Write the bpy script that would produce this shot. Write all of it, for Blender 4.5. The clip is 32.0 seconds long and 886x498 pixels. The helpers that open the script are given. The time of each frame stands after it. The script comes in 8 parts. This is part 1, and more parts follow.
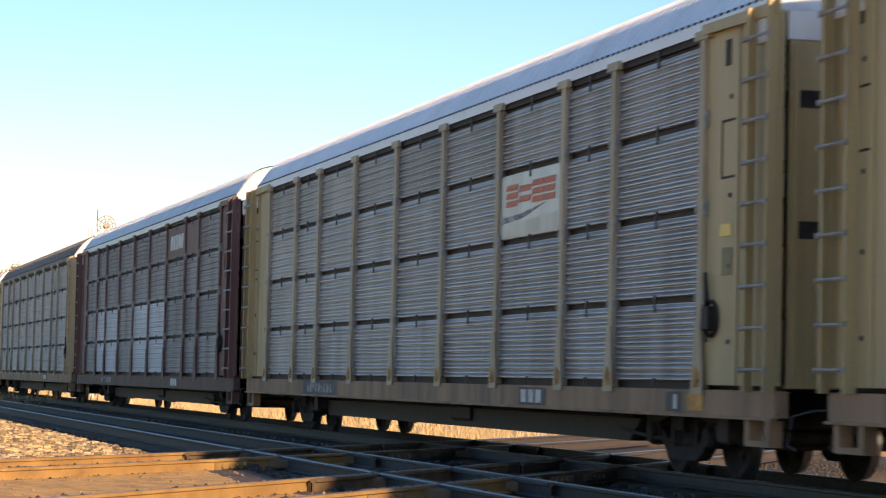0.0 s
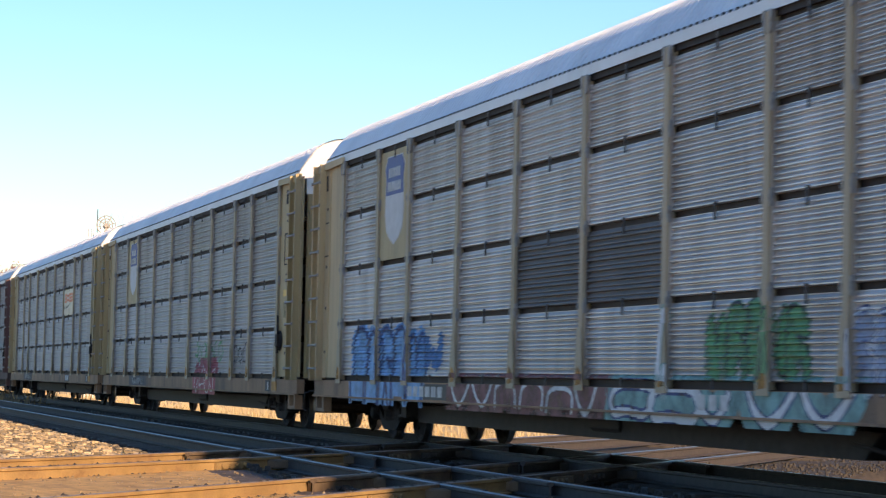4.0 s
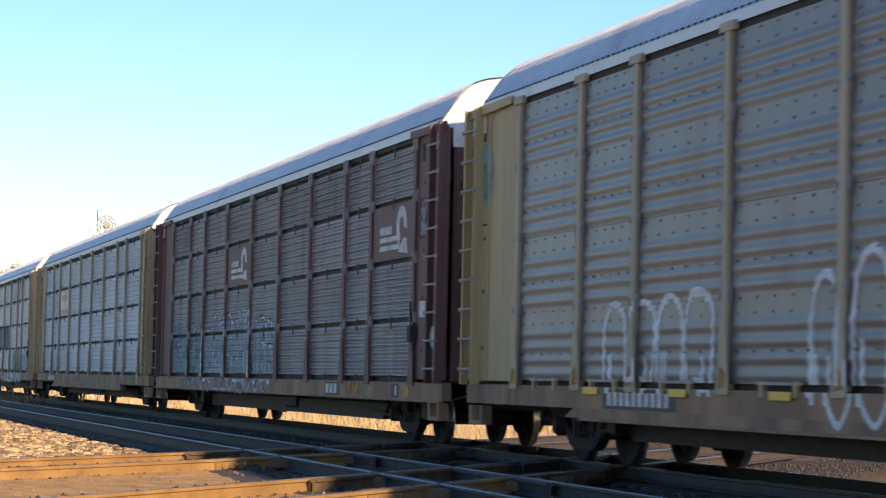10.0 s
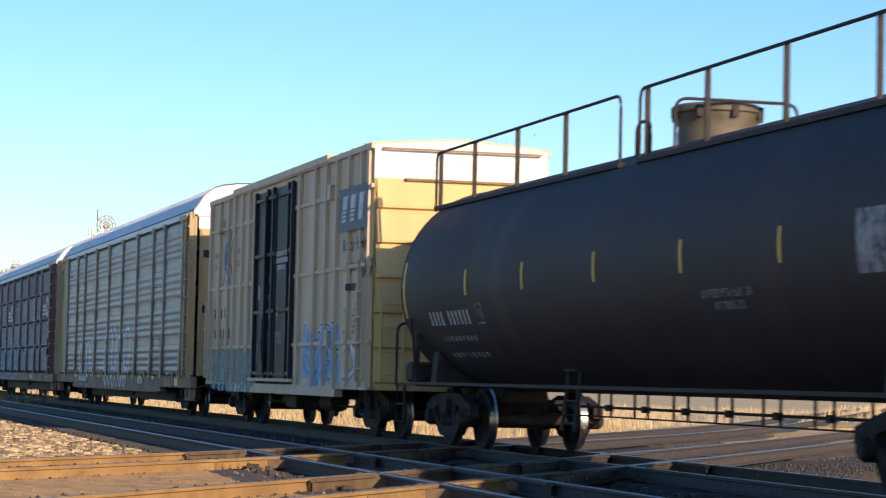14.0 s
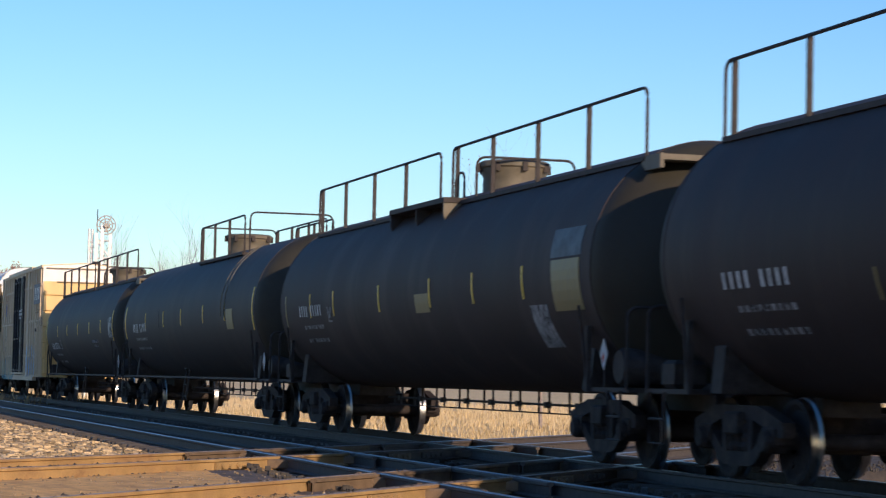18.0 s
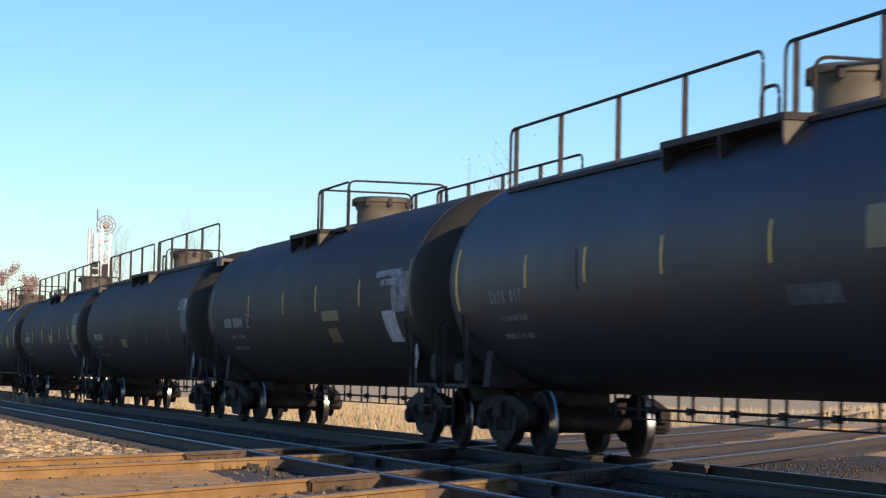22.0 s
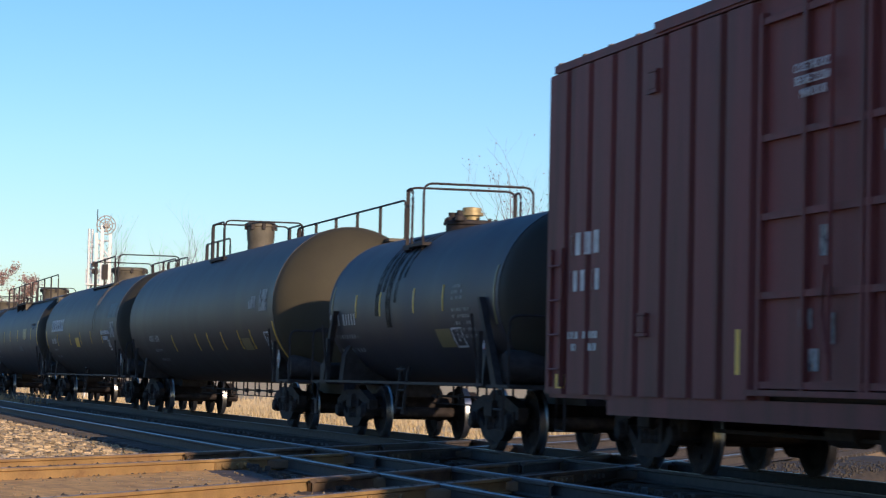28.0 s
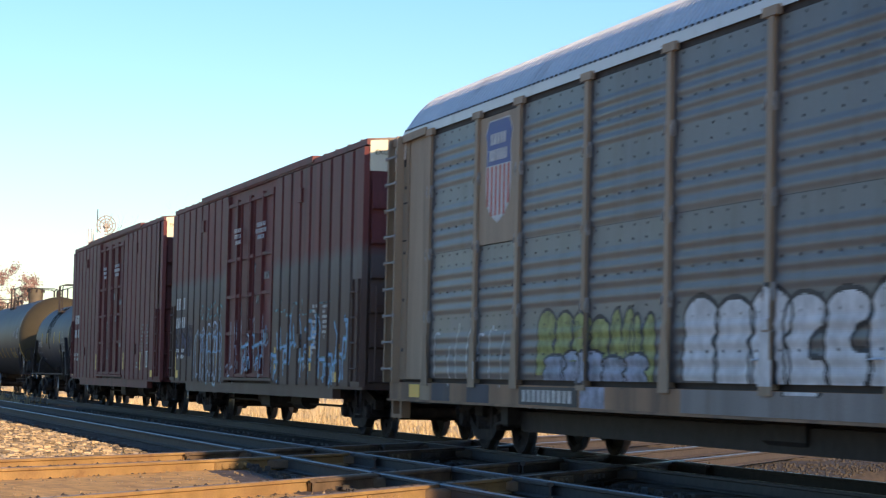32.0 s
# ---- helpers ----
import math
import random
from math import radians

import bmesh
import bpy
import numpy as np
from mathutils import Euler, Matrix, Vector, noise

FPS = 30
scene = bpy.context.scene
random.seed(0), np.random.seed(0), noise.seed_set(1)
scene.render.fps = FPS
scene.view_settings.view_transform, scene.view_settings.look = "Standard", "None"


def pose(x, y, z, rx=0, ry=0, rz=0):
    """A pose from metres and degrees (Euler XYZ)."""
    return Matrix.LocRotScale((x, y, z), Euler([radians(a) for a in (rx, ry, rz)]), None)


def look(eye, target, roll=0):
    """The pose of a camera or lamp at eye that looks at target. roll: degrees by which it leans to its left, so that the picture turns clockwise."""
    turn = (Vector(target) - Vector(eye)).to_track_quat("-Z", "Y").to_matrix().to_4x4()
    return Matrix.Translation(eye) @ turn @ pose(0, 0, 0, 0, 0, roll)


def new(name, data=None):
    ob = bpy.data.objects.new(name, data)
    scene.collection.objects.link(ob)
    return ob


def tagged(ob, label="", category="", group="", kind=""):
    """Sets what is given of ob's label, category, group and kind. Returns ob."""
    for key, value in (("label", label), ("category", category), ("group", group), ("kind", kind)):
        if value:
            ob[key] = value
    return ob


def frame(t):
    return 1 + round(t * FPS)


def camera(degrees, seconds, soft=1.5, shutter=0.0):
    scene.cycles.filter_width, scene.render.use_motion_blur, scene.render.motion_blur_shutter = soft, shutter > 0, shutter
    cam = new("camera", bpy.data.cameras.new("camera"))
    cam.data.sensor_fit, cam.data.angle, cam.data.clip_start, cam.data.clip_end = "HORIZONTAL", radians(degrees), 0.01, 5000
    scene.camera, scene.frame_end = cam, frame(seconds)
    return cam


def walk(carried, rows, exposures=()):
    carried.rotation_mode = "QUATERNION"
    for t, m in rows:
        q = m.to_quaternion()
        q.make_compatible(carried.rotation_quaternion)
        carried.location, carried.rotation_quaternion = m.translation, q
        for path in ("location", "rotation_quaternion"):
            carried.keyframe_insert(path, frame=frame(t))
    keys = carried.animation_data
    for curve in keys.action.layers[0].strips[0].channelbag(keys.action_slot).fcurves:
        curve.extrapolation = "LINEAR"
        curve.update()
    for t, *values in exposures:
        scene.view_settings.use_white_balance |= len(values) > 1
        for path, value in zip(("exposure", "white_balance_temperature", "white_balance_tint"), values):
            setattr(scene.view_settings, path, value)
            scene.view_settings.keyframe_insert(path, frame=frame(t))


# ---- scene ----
# ---- camera: it stands still beside the line ----
EYE = Vector((0.0, 0.0, 1.016))
cam = camera(21.05, 32.0, soft=1.25, shutter=0.25)
VIEW = look(EYE, EYE + Vector((0.26969, 0.96135, 0.05540)), 1.268)
walk(cam, [(0, VIEW), (32, VIEW)],
     exposures=[(0, 0.22, 6250, 17), (1.0, 0.17, 6050, 15), (4.0, 0.17, 5750, 16), (7.5, 0.14, 5450, 16), (9.5, 0.14, 5700, 17), (11.2, 0.12, 6000, 17), (12.0, 0.18, 5850, 15), (13.0, 0.06, 5650, 14), (14.0, -0.04, 5250, 14), (16.0, -0.28, 5120, 15), (25.5, -0.28, 5080, 15), (27.1, -0.26, 5000, 15), (28.0, -0.40, 5000, 14), (29.0, -0.06, 5060, 13), (30.0, 0.10, 5500, 14), (31.0, 0.14, 5600, 14), (32, 0.08, 5600, 15)])

# ---- sky and sun ----
SUN = Vector((0.25, -0.95, 0.31)).normalized()
world = bpy.data.worlds.new("sky")
scene.world = world
world.use_nodes = True
wn = world.node_tree
sky = wn.nodes.new("ShaderNodeTexSky")
sky.sky_type, sky.sun_disc = "NISHITA", False
sky.sun_elevation = math.asin(SUN.z)
sky.sun_rotation = math.atan2(SUN.x, SUN.y)
sky.air_density, sky.dust_density, sky.ozone_density = 1.0, 0.35, 1.5
rich = wn.nodes.new("ShaderNodeHueSaturation")      # a clear, deep blue winter sky
rich.inputs["Saturation"].default_value = 1.25
wn.links.new(sky.outputs[0], rich.inputs["Color"])
wn.links.new(rich.outputs[0], wn.nodes["Background"].inputs[0])
wn.nodes["Background"].inputs[1].default_value = 0.15
lamp = bpy.data.lights.new("sun", "SUN")
lamp.energy, lamp.angle, lamp.color = 6.6, radians(0.6), (1.0, 0.66, 0.33)
sun = new("sun", lamp)
sun.matrix_basis = look((0, 0, 60), Vector((0, 0, 60)) - SUN)

# ---- train: how far it has gone at t seconds ----
TX = 11.24          # centre line of the train's track
def gone(t):
    return 12.8314 * t - 0.00301 * t * t


# ---- materials ----
def mat(name, color, rough=0.7, metal=0.0, vary=0.25, scale=6.0, bump=0.15, second=None, stain=0.0, stain_scale=1.2, fine=60.0, streak=False, rand=0.0, spec=0.5, holes=0.0):
    """A surface with grain and patches: vary is the strength of the patches, second the colour of the worn places."""
    m = bpy.data.materials.new(name)
    m.use_nodes = True
    nt = m.node_tree
    b = nt.nodes["Principled BSDF"]
    b.inputs["Roughness"].default_value, b.inputs["Metallic"].default_value = rough, metal
    b.inputs["Specular IOR Level"].default_value = spec
    co = nt.nodes.new("ShaderNodeTexCoord")
    vec = co.outputs["Object"]
    oi = nt.nodes.new("ShaderNodeObjectInfo")
    shift = nt.nodes.new("ShaderNodeVectorMath")
    shift.operation = "MULTIPLY_ADD"
    nt.links.new(oi.outputs["Random"], shift.inputs[0])
    shift.inputs[1].default_value = (37, 51, 23)
    nt.links.new(vec, shift.inputs[2])
    vec = shift.outputs[0]
    big = nt.nodes.new("ShaderNodeTexNoise")
    big.inputs["Scale"].default_value, big.inputs["Detail"].default_value = scale, 6
    if streak:
        mp = nt.nodes.new("ShaderNodeMapping")
        mp.inputs["Scale"].default_value = (1, 1, 0.12)
        nt.links.new(vec, mp.inputs[0])
        nt.links.new(mp.outputs[0], big.inputs["Vector"])
    else:
        nt.links.new(vec, big.inputs["Vector"])
    small = nt.nodes.new("ShaderNodeTexNoise")
    small.inputs["Scale"].default_value, small.inputs["Detail"].default_value = fine, 3
    nt.links.new(vec, small.inputs["Vector"])
    ramp = nt.nodes.new("ShaderNodeValToRGB")
    c = Vector(color)
    ramp.color_ramp.elements[0].position, ramp.color_ramp.elements[1].position = 0.3, 0.7
    ramp.color_ramp.elements[0].color = (*(c * (1 - vary)), 1)
    ramp.color_ramp.elements[1].color = (*(c * (1 + vary * 0.8)), 1)
    nt.links.new(big.outputs[0], ramp.inputs[0])
    out = ramp.outputs[0]
    if second:
        st = nt.nodes.new("ShaderNodeTexNoise")
        st.inputs["Scale"].default_value, st.inputs["Detail"].default_value, st.inputs["Roughness"].default_value = stain_scale, 8, 0.65
        nt.links.new(big.inputs["Vector"].links[0].from_socket, st.inputs["Vector"])
        sr = nt.nodes.new("ShaderNodeMapRange")
        sr.inputs[1].default_value, sr.inputs[2].default_value = 0.62 - 0.3 * stain, 0.78 - 0.2 * stain
        nt.links.new(st.outputs[0], sr.inputs[0])
        mx = nt.nodes.new("ShaderNodeMix")
        mx.data_type = "RGBA"
        nt.links.new(sr.outputs[0], mx.inputs["Factor"])
        nt.links.new(out, mx.inputs["A"])
        mx.inputs["B"].default_value = (*second, 1)
        out = mx.outputs["Result"]
    gr = nt.nodes.new("ShaderNodeMapRange")
    gr.inputs[1].default_value, gr.inputs[2].default_value = 0.25, 0.75
    gr.inputs[3].default_value, gr.inputs[4].default_value = 1 - vary * 0.5, 1 + vary * 0.5
    nt.links.new(small.outputs[0], gr.inputs[0])
    if rand:
        rr = nt.nodes.new("ShaderNodeMapRange")
        rr.inputs[3].default_value, rr.inputs[4].default_value = 1 - rand, 1 + rand
        nt.links.new(oi.outputs["Random"], rr.inputs[0])
        mu = nt.nodes.new("ShaderNodeMath")
        mu.operation = "MULTIPLY"
        nt.links.new(gr.outputs[0], mu.inputs[0])
        nt.links.new(rr.outputs[0], mu.inputs[1])
        grain = mu.outputs[0]
    else:
        grain = gr.outputs[0]
    sc = nt.nodes.new("ShaderNodeVectorMath")
    sc.operation = "SCALE"
    nt.links.new(out, sc.inputs[0])
    nt.links.new(grain, sc.inputs["Scale"])
    nt.links.new(sc.outputs[0], b.inputs["Base Color"])
    if bump:
        bp = nt.nodes.new("ShaderNodeBump")
        bp.inputs["Strength"].default_value, bp.inputs["Distance"].default_value = bump, 0.01
        nt.links.new(small.outputs[0], bp.inputs["Height"])
        nt.links.new(bp.outputs[0], b.inputs["Normal"])
    rg = nt.nodes.new("ShaderNodeMapRange")
    rg.inputs[3].default_value, rg.inputs[4].default_value = max(0.05, rough - 0.1), min(1, rough + 0.1)
    nt.links.new(big.outputs[0], rg.inputs[0])
    nt.links.new(rg.outputs[0], b.inputs["Roughness"])
    if holes:
        # thin, worn paint: the surface below shows through in patches
        th = nt.nodes.new("ShaderNodeTexNoise")
        th.inputs["Scale"].default_value, th.inputs["Detail"].default_value, th.inputs["Roughness"].default_value = 4.0, 8, 0.7
        nt.links.new(vec, th.inputs["Vector"])
        tr = nt.nodes.new("ShaderNodeMapRange")
        tr.inputs[1].default_value, tr.inputs[2].default_value = 0.36, 0.60
        tr.inputs[3].default_value, tr.inputs[4].default_value = 1.0 - holes, 1.0
        nt.links.new(th.outputs[0], tr.inputs[0])
        nt.links.new(tr.outputs[0], b.inputs["Alpha"])
    return m


BRASS = mat("dusty_brass", (0.42, 0.33, 0.16), 0.5, 0.4, 0.3, 8)
STEEL_DARK = mat("oily_steel", (0.042, 0.035, 0.034), 0.7, 0.0, 0.4, 8, spec=0.25)
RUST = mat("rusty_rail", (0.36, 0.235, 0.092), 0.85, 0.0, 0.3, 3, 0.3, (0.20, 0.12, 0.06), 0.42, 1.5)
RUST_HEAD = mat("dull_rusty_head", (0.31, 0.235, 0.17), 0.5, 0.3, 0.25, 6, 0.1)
# rail sides whose dark colour stands in for shade by the train
RAIL_SIDE = mat("shade_dark_rail_side", (0.07, 0.056, 0.048), 0.8, 0, 0.3, 9, 0.2)
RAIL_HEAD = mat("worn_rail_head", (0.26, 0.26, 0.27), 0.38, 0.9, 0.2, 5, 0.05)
WHEEL_TREAD = mat("bright_tread", (0.45, 0.45, 0.45), 0.3, 1.0, 0.15, 10, 0.03)
TIE_WOOD = mat("creosoted_wood", (0.08, 0.068, 0.058), 0.9, 0, 0.4, 5, 0.5, (0.07, 0.055, 0.045), 0.3)
SCREEN = mat("galvanised_screen", (0.385, 0.367, 0.372), 0.42, 0.45, 0.22, 1.3, 0.05, (0.26, 0.225, 0.215), 0.42, 1.0, streak=True, rand=0.10)
SCREEN_BLUE = mat("bluish_galvanised_screen", (0.43, 0.46, 0.52), 0.40, 0.45, 0.16, 1.3, 0.05, (0.30, 0.28, 0.285), 0.25, 1.0, streak=True, rand=0.07)
SCREEN_BROWN = mat("dirty_brown_grey_screen", (0.29, 0.262, 0.262), 0.5, 0.25, 0.26, 1.3, 0.05, (0.16, 0.125, 0.112), 0.4, 1.0, streak=True, rand=0.14)
SCREEN_TAN = mat("weathered_grey_screen", (0.42, 0.39, 0.365), 0.48, 0.35, 0.2, 1.3, 0.05, (0.26, 0.225, 0.20), 0.38, 1.0, streak=True, rand=0.08)
SCREEN_SLATE = mat("slate_grey_screen", (0.134, 0.138, 0.150), 0.47, 0.15, 0.2, 1.3, 0.05, (0.10, 0.095, 0.096), 0.4, 1.0, streak=True, rand=0.06, spec=0.45)
SCREEN_WHITE = mat("pale_patch_screen", (0.62, 0.62, 0.64), 0.6, 0.1, 0.12, 1.3)
SCREEN_DARK = mat("dark_patch_screen", (0.155, 0.142, 0.138), 0.6, 0.15, 0.2, 1.3)
YELLOW = mat("faded_yellow_paint", (0.46, 0.355, 0.18), 0.6, 0, 0.18, 2.5, 0.05, (0.33, 0.22, 0.11), 0.22, 1.6, streak=True)
YELLOW_TAN = mat("chalky_tan_yellow_paint", (0.60, 0.46, 0.26), 0.65, 0, 0.16, 2.5, 0.05, (0.36, 0.27, 0.17), 0.25, 1.6, streak=True)
BROWN = mat("freight_brown_paint", (0.155, 0.074, 0.068), 0.65, 0, 0.22, 2.5, 0.05, (0.09, 0.045, 0.035), 0.25, 1.4, streak=True)
SILL_DIRT = mat("grimy_sill_paint", (0.33, 0.205, 0.12), 0.75, 0, 0.35, 1.6, 0.1, (0.13, 0.095, 0.075), 0.42, 1.2, streak=True)
SILL_BROWN = mat("grimy_brown_sill", (0.13, 0.07, 0.055), 0.75, 0, 0.35, 1.6, 0.1, (0.07, 0.055, 0.05), 0.45, 1.2, streak=True)
ROOF_METAL = mat("galvanised_roof", (0.60, 0.63, 0.67), 0.5, 0.25, 0.10, 1.0, 0.05, (0.40, 0.40, 0.41), 0.2, 0.7)
ROOF_BRIGHT = mat("clean_galvanised_roof", (0.80, 0.83, 0.87), 0.55, 0.1, 0.08, 1.0, 0.05, (0.66, 0.67, 0.69), 0.2, 0.7)
ROOF_END = mat("faded_white_end_sheet", (0.66, 0.70, 0.76), 0.7, 0, 0.12, 2, 0.03, (0.50, 0.52, 0.56), 0.3, 1.5)
SCREEN_PALE = mat("pale_galvanised_screen", (0.56, 0.53, 0.52), 0.42, 0.45, 0.22, 1.3, 0.05, (0.34, 0.30, 0.285), 0.4, 1.0, streak=True, rand=0.10)
SCREEN_WARM = mat("brown_grey_ribbed_screen", (0.19, 0.176, 0.176), 0.44, 0.2, 0.2, 1.3, 0.05, (0.165, 0.138, 0.125), 0.4, 1.0, streak=True, rand=0.05, spec=0.6)
ROOF_BROWN = mat("rusty_dark_roof", (0.20, 0.16, 0.13), 0.7, 0.1, 0.2, 1.0, 0.05)
# white band paint with the low sun's yellow mixed into its colour
WHITE_SUNLIT = mat("sun_tinted_white_paint", (0.80, 0.75, 0.56), 0.6, 0, 0.08, 3, 0.03, (0.55, 0.50, 0.40), 0.1)
WHITE = mat("white_paint", (0.78, 0.77, 0.74), 0.6, 0, 0.08, 3, 0.03, (0.55, 0.50, 0.44), 0.1)
BOX_TAN = mat("box_tan_yellow_paint", (0.59, 0.475, 0.32), 0.6, 0, 0.12, 2.0, 0.04, (0.45, 0.33, 0.18), 0.15, 1.4, streak=True)
BOX_BROWN = mat("box_oxide_brown_paint", (0.158, 0.049, 0.049), 0.62, 0, 0.28, 2.0, 0.05, (0.085, 0.035, 0.03), 0.32, 1.4, streak=True, spec=0.28)
DOOR_BLACK = mat("black_door_paint", (0.021, 0.023, 0.031), 0.55, 0, 0.3, 3, 0.05, (0.05, 0.046, 0.043), 0.15, 1.6, streak=True, spec=0.3)
TANK_BLACK = mat("black_tank_paint", (0.0300, 0.0258, 0.0285), 0.66, 0, 0.28, 1.4, 0.04, (0.047, 0.037, 0.034), 0.42, 0.9, streak=True, spec=0.28)
TANK_BROWN = mat("dusty_black_tank_paint", (0.0370, 0.0262, 0.0262), 0.68, 0, 0.28, 1.4, 0.04, (0.058, 0.043, 0.038), 0.42, 0.9, streak=True, spec=0.26)
# head colour leans to olive, the tone of the sunlit ends
TANK_HEAD = mat("sun_tinted_tank_head_paint", (0.034, 0.032, 0.025), 0.6, 0, 0.2, 0.9, 0.03, (0.022, 0.020, 0.017), 0.3, 0.8, spec=0.25)
TRUCK_STEEL = mat("greasy_black_cast_steel", (0.034, 0.028, 0.028), 0.8, 0.0, 0.45, 6, 0.3, (0.075, 0.055, 0.042), 0.3, 3.0, spec=0.2)
POST_BROWN = mat("dull_brown_tan_paint", (0.36, 0.27, 0.185), 0.65, 0, 0.2, 2.5, 0.05, (0.22, 0.16, 0.11), 0.3, 1.6, streak=True)
TANK_OLIVE = mat("dusty_olive_black_tank_paint", (0.042, 0.0315, 0.0295), 0.55, 0, 0.28, 1.4, 0.04, (0.048, 0.039, 0.029), 0.42, 0.9, streak=True, spec=0.4)
MARK_WHITE = mat("white_marking", (0.66, 0.66, 0.66), 0.6, 0, 0.12, 8, 0, holes=0.3)
MARK_CLEAN = mat("clean_white_marking", (0.62, 0.62, 0.64), 0.6, 0, 0.1, 5, 0)
# paler olive that puts the sun's brightness into one car's heads
TANK_HEAD_LIT = mat("sunlit_olive_tank_head", (0.060, 0.051, 0.030), 0.7, 0, 0.2, 0.9, 0.03, (0.055, 0.046, 0.033), 0.3, 0.8, spec=0.3)
MARK_GREY = mat("faded_white_marking", (0.30, 0.30, 0.31), 0.6, 0, 0.2, 8, 0, holes=0.7)
MARK_YELLOW = mat("yellow_reflector", (0.75, 0.48, 0.03), 0.45, 0, 0.1, 8, 0)
MARK_OLIVE = mat("faded_yellow_patch", (0.20, 0.16, 0.06), 0.5, 0, 0.15, 8, 0)
MARK_BLUE = mat("blue_marking", (0.03, 0.06, 0.28), 0.55, 0, 0.15, 8, 0)
MARK_NAVY = mat("navy_marking", (0.03, 0.04, 0.10), 0.55, 0, 0.2, 8, 0)
MARK_RED = mat("red_marking", (0.45, 0.05, 0.03), 0.55, 0, 0.15, 8, 0)
MARK_ORANGE = mat("faded_orange_marking", (0.55, 0.14, 0.07), 0.6, 0, 0.2, 8, 0)
MARK_AMBER = mat("faded_amber_marking", (0.55, 0.27, 0.05), 0.6, 0, 0.2, 8, 0, holes=0.3)
MARK_ROSE = mat("dull_red_marking", (0.22, 0.085, 0.075), 0.6, 0, 0.2, 8, 0, holes=0.3)
MARK_SLATE = mat("grey_blue_marking", (0.16, 0.20, 0.30), 0.6, 0, 0.2, 8, 0, holes=0.3)
MARK_BLACK = mat("black_marking", (0.03, 0.03, 0.035), 0.6, 0, 0.2, 8, 0)
SIGNAL_GREY = mat("weathered_signal_steel", (0.36, 0.34, 0.32), 0.6, 0.1, 0.2, 4)
SIGNAL_WHITE = mat("aluminium_signal_paint", (0.75, 0.75, 0.74), 0.5, 0.1, 0.1, 4, 0.03)
BALLAST = mat("grey_tan_ballast", (0.19, 0.15, 0.10), 0.9, 0, 0.45, 14, 0.8, (0.24, 0.20, 0.16), 0.4, 3.0, fine=40)
PATCH_SLATE = mat("slate_repaint_patch", (0.09, 0.11, 0.13), 0.6, 0, 0.15, 3, 0, holes=0.3)
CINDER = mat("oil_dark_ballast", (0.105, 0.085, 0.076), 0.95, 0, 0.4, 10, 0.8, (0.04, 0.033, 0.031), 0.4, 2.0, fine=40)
SAND = mat("rust_brown_track_dirt", (0.62, 0.375, 0.13), 0.95, 0, 0.3, 6, 0.6, (0.36, 0.215, 0.085), 0.4, 2.0, fine=45)
GRASS_DRY = mat("dry_field", (0.60, 0.45, 0.225), 0.95, 0, 0.22, 0.5, 0.5, (0.46, 0.36, 0.19), 0.35, 0.15, fine=8)
GRASS_BLADE = mat("dry_grass_blade", (0.60, 0.46, 0.24), 0.9, 0, 0.3, 3, 0.0)
CLIP_STEEL = mat("dark_clip_steel", (0.09, 0.085, 0.085), 0.7, 0.1, 0.3, 9)
RUST_SMEAR = mat("orange_rust_smear", (0.50, 0.25, 0.05), 0.7, 0, 0.3, 6, 0, holes=0.8)
GALVANISED = mat("dull_galvanised_steel", (0.34, 0.33, 0.32), 0.6, 0.2, 0.25, 9, 0.05, (0.22, 0.17, 0.13), 0.35, 6)
SILL_NAVY = mat("dark_repaint_patch", (0.075, 0.075, 0.095), 0.7, 0, 0.35, 2, 0.05, (0.16, 0.12, 0.09), 0.35, 1.5, streak=True)
DARK_BED = mat("dark_brown_cinder_bed", (0.048, 0.039, 0.033), 0.95, 0, 0.35, 8, 0.6, (0.075, 0.06, 0.046), 0.3, 1.5, fine=40)
# the rail rust again, darkened in its colour for the train's shadow
RUST_SHADED = mat("shaded_rusty_steel", (0.15, 0.105, 0.065), 0.85, 0, 0.3, 5, 0.2)
VERGE = mat("grey_brown_verge", (0.225, 0.175, 0.11), 0.95, 0, 0.4, 10, 0.5, (0.32, 0.24, 0.135), 0.3, 2.0, fine=40)
BARK = mat("pale_grey_bark", (0.27, 0.225, 0.20), 0.9, 0, 0.3, 8, 0.3)
LEAF_RED = mat("rust_red_leaf", (0.40, 0.27, 0.23), 0.8, 0, 0.35, 2, 0)
LEAF_TAN = mat("last_brown_leaf", (0.20, 0.12, 0.06), 0.8, 0, 0.35, 2, 0)
BRUSH = mat("dry_brush", (0.44, 0.35, 0.21), 0.9, 0, 0.35, 0.4, 0)
# unseen ground round the camera, kept pale to throw warm light on the train
BOUNCE_GROUND = mat("pale_unseen_bounce_ground", (0.44, 0.36, 0.235), 0.95, 0, 0.25, 3, 0.4, (0.36, 0.28, 0.17), 0.3, 0.6, fine=30)
BOX_END = mat("bright_yellow_end_paint", (0.66, 0.455, 0.175), 0.6, 0, 0.12, 2.0, 0.04, (0.48, 0.33, 0.15), 0.18, 1.4, streak=True)
DOME_STEEL = mat("dusty_grey_brown_steel", (0.125, 0.108, 0.078), 0.65, 0, 0.25, 3, 0.05, (0.07, 0.06, 0.045), 0.3, 2.0)
POST_CHALK = mat("chalky_beige_post_paint", (0.46, 0.385, 0.265), 0.65, 0, 0.2, 2.5, 0.05, (0.33, 0.255, 0.16), 0.3, 1.6, streak=True)
POST_PAINT = {YELLOW: POST_CHALK, YELLOW_TAN: POST_CHALK}
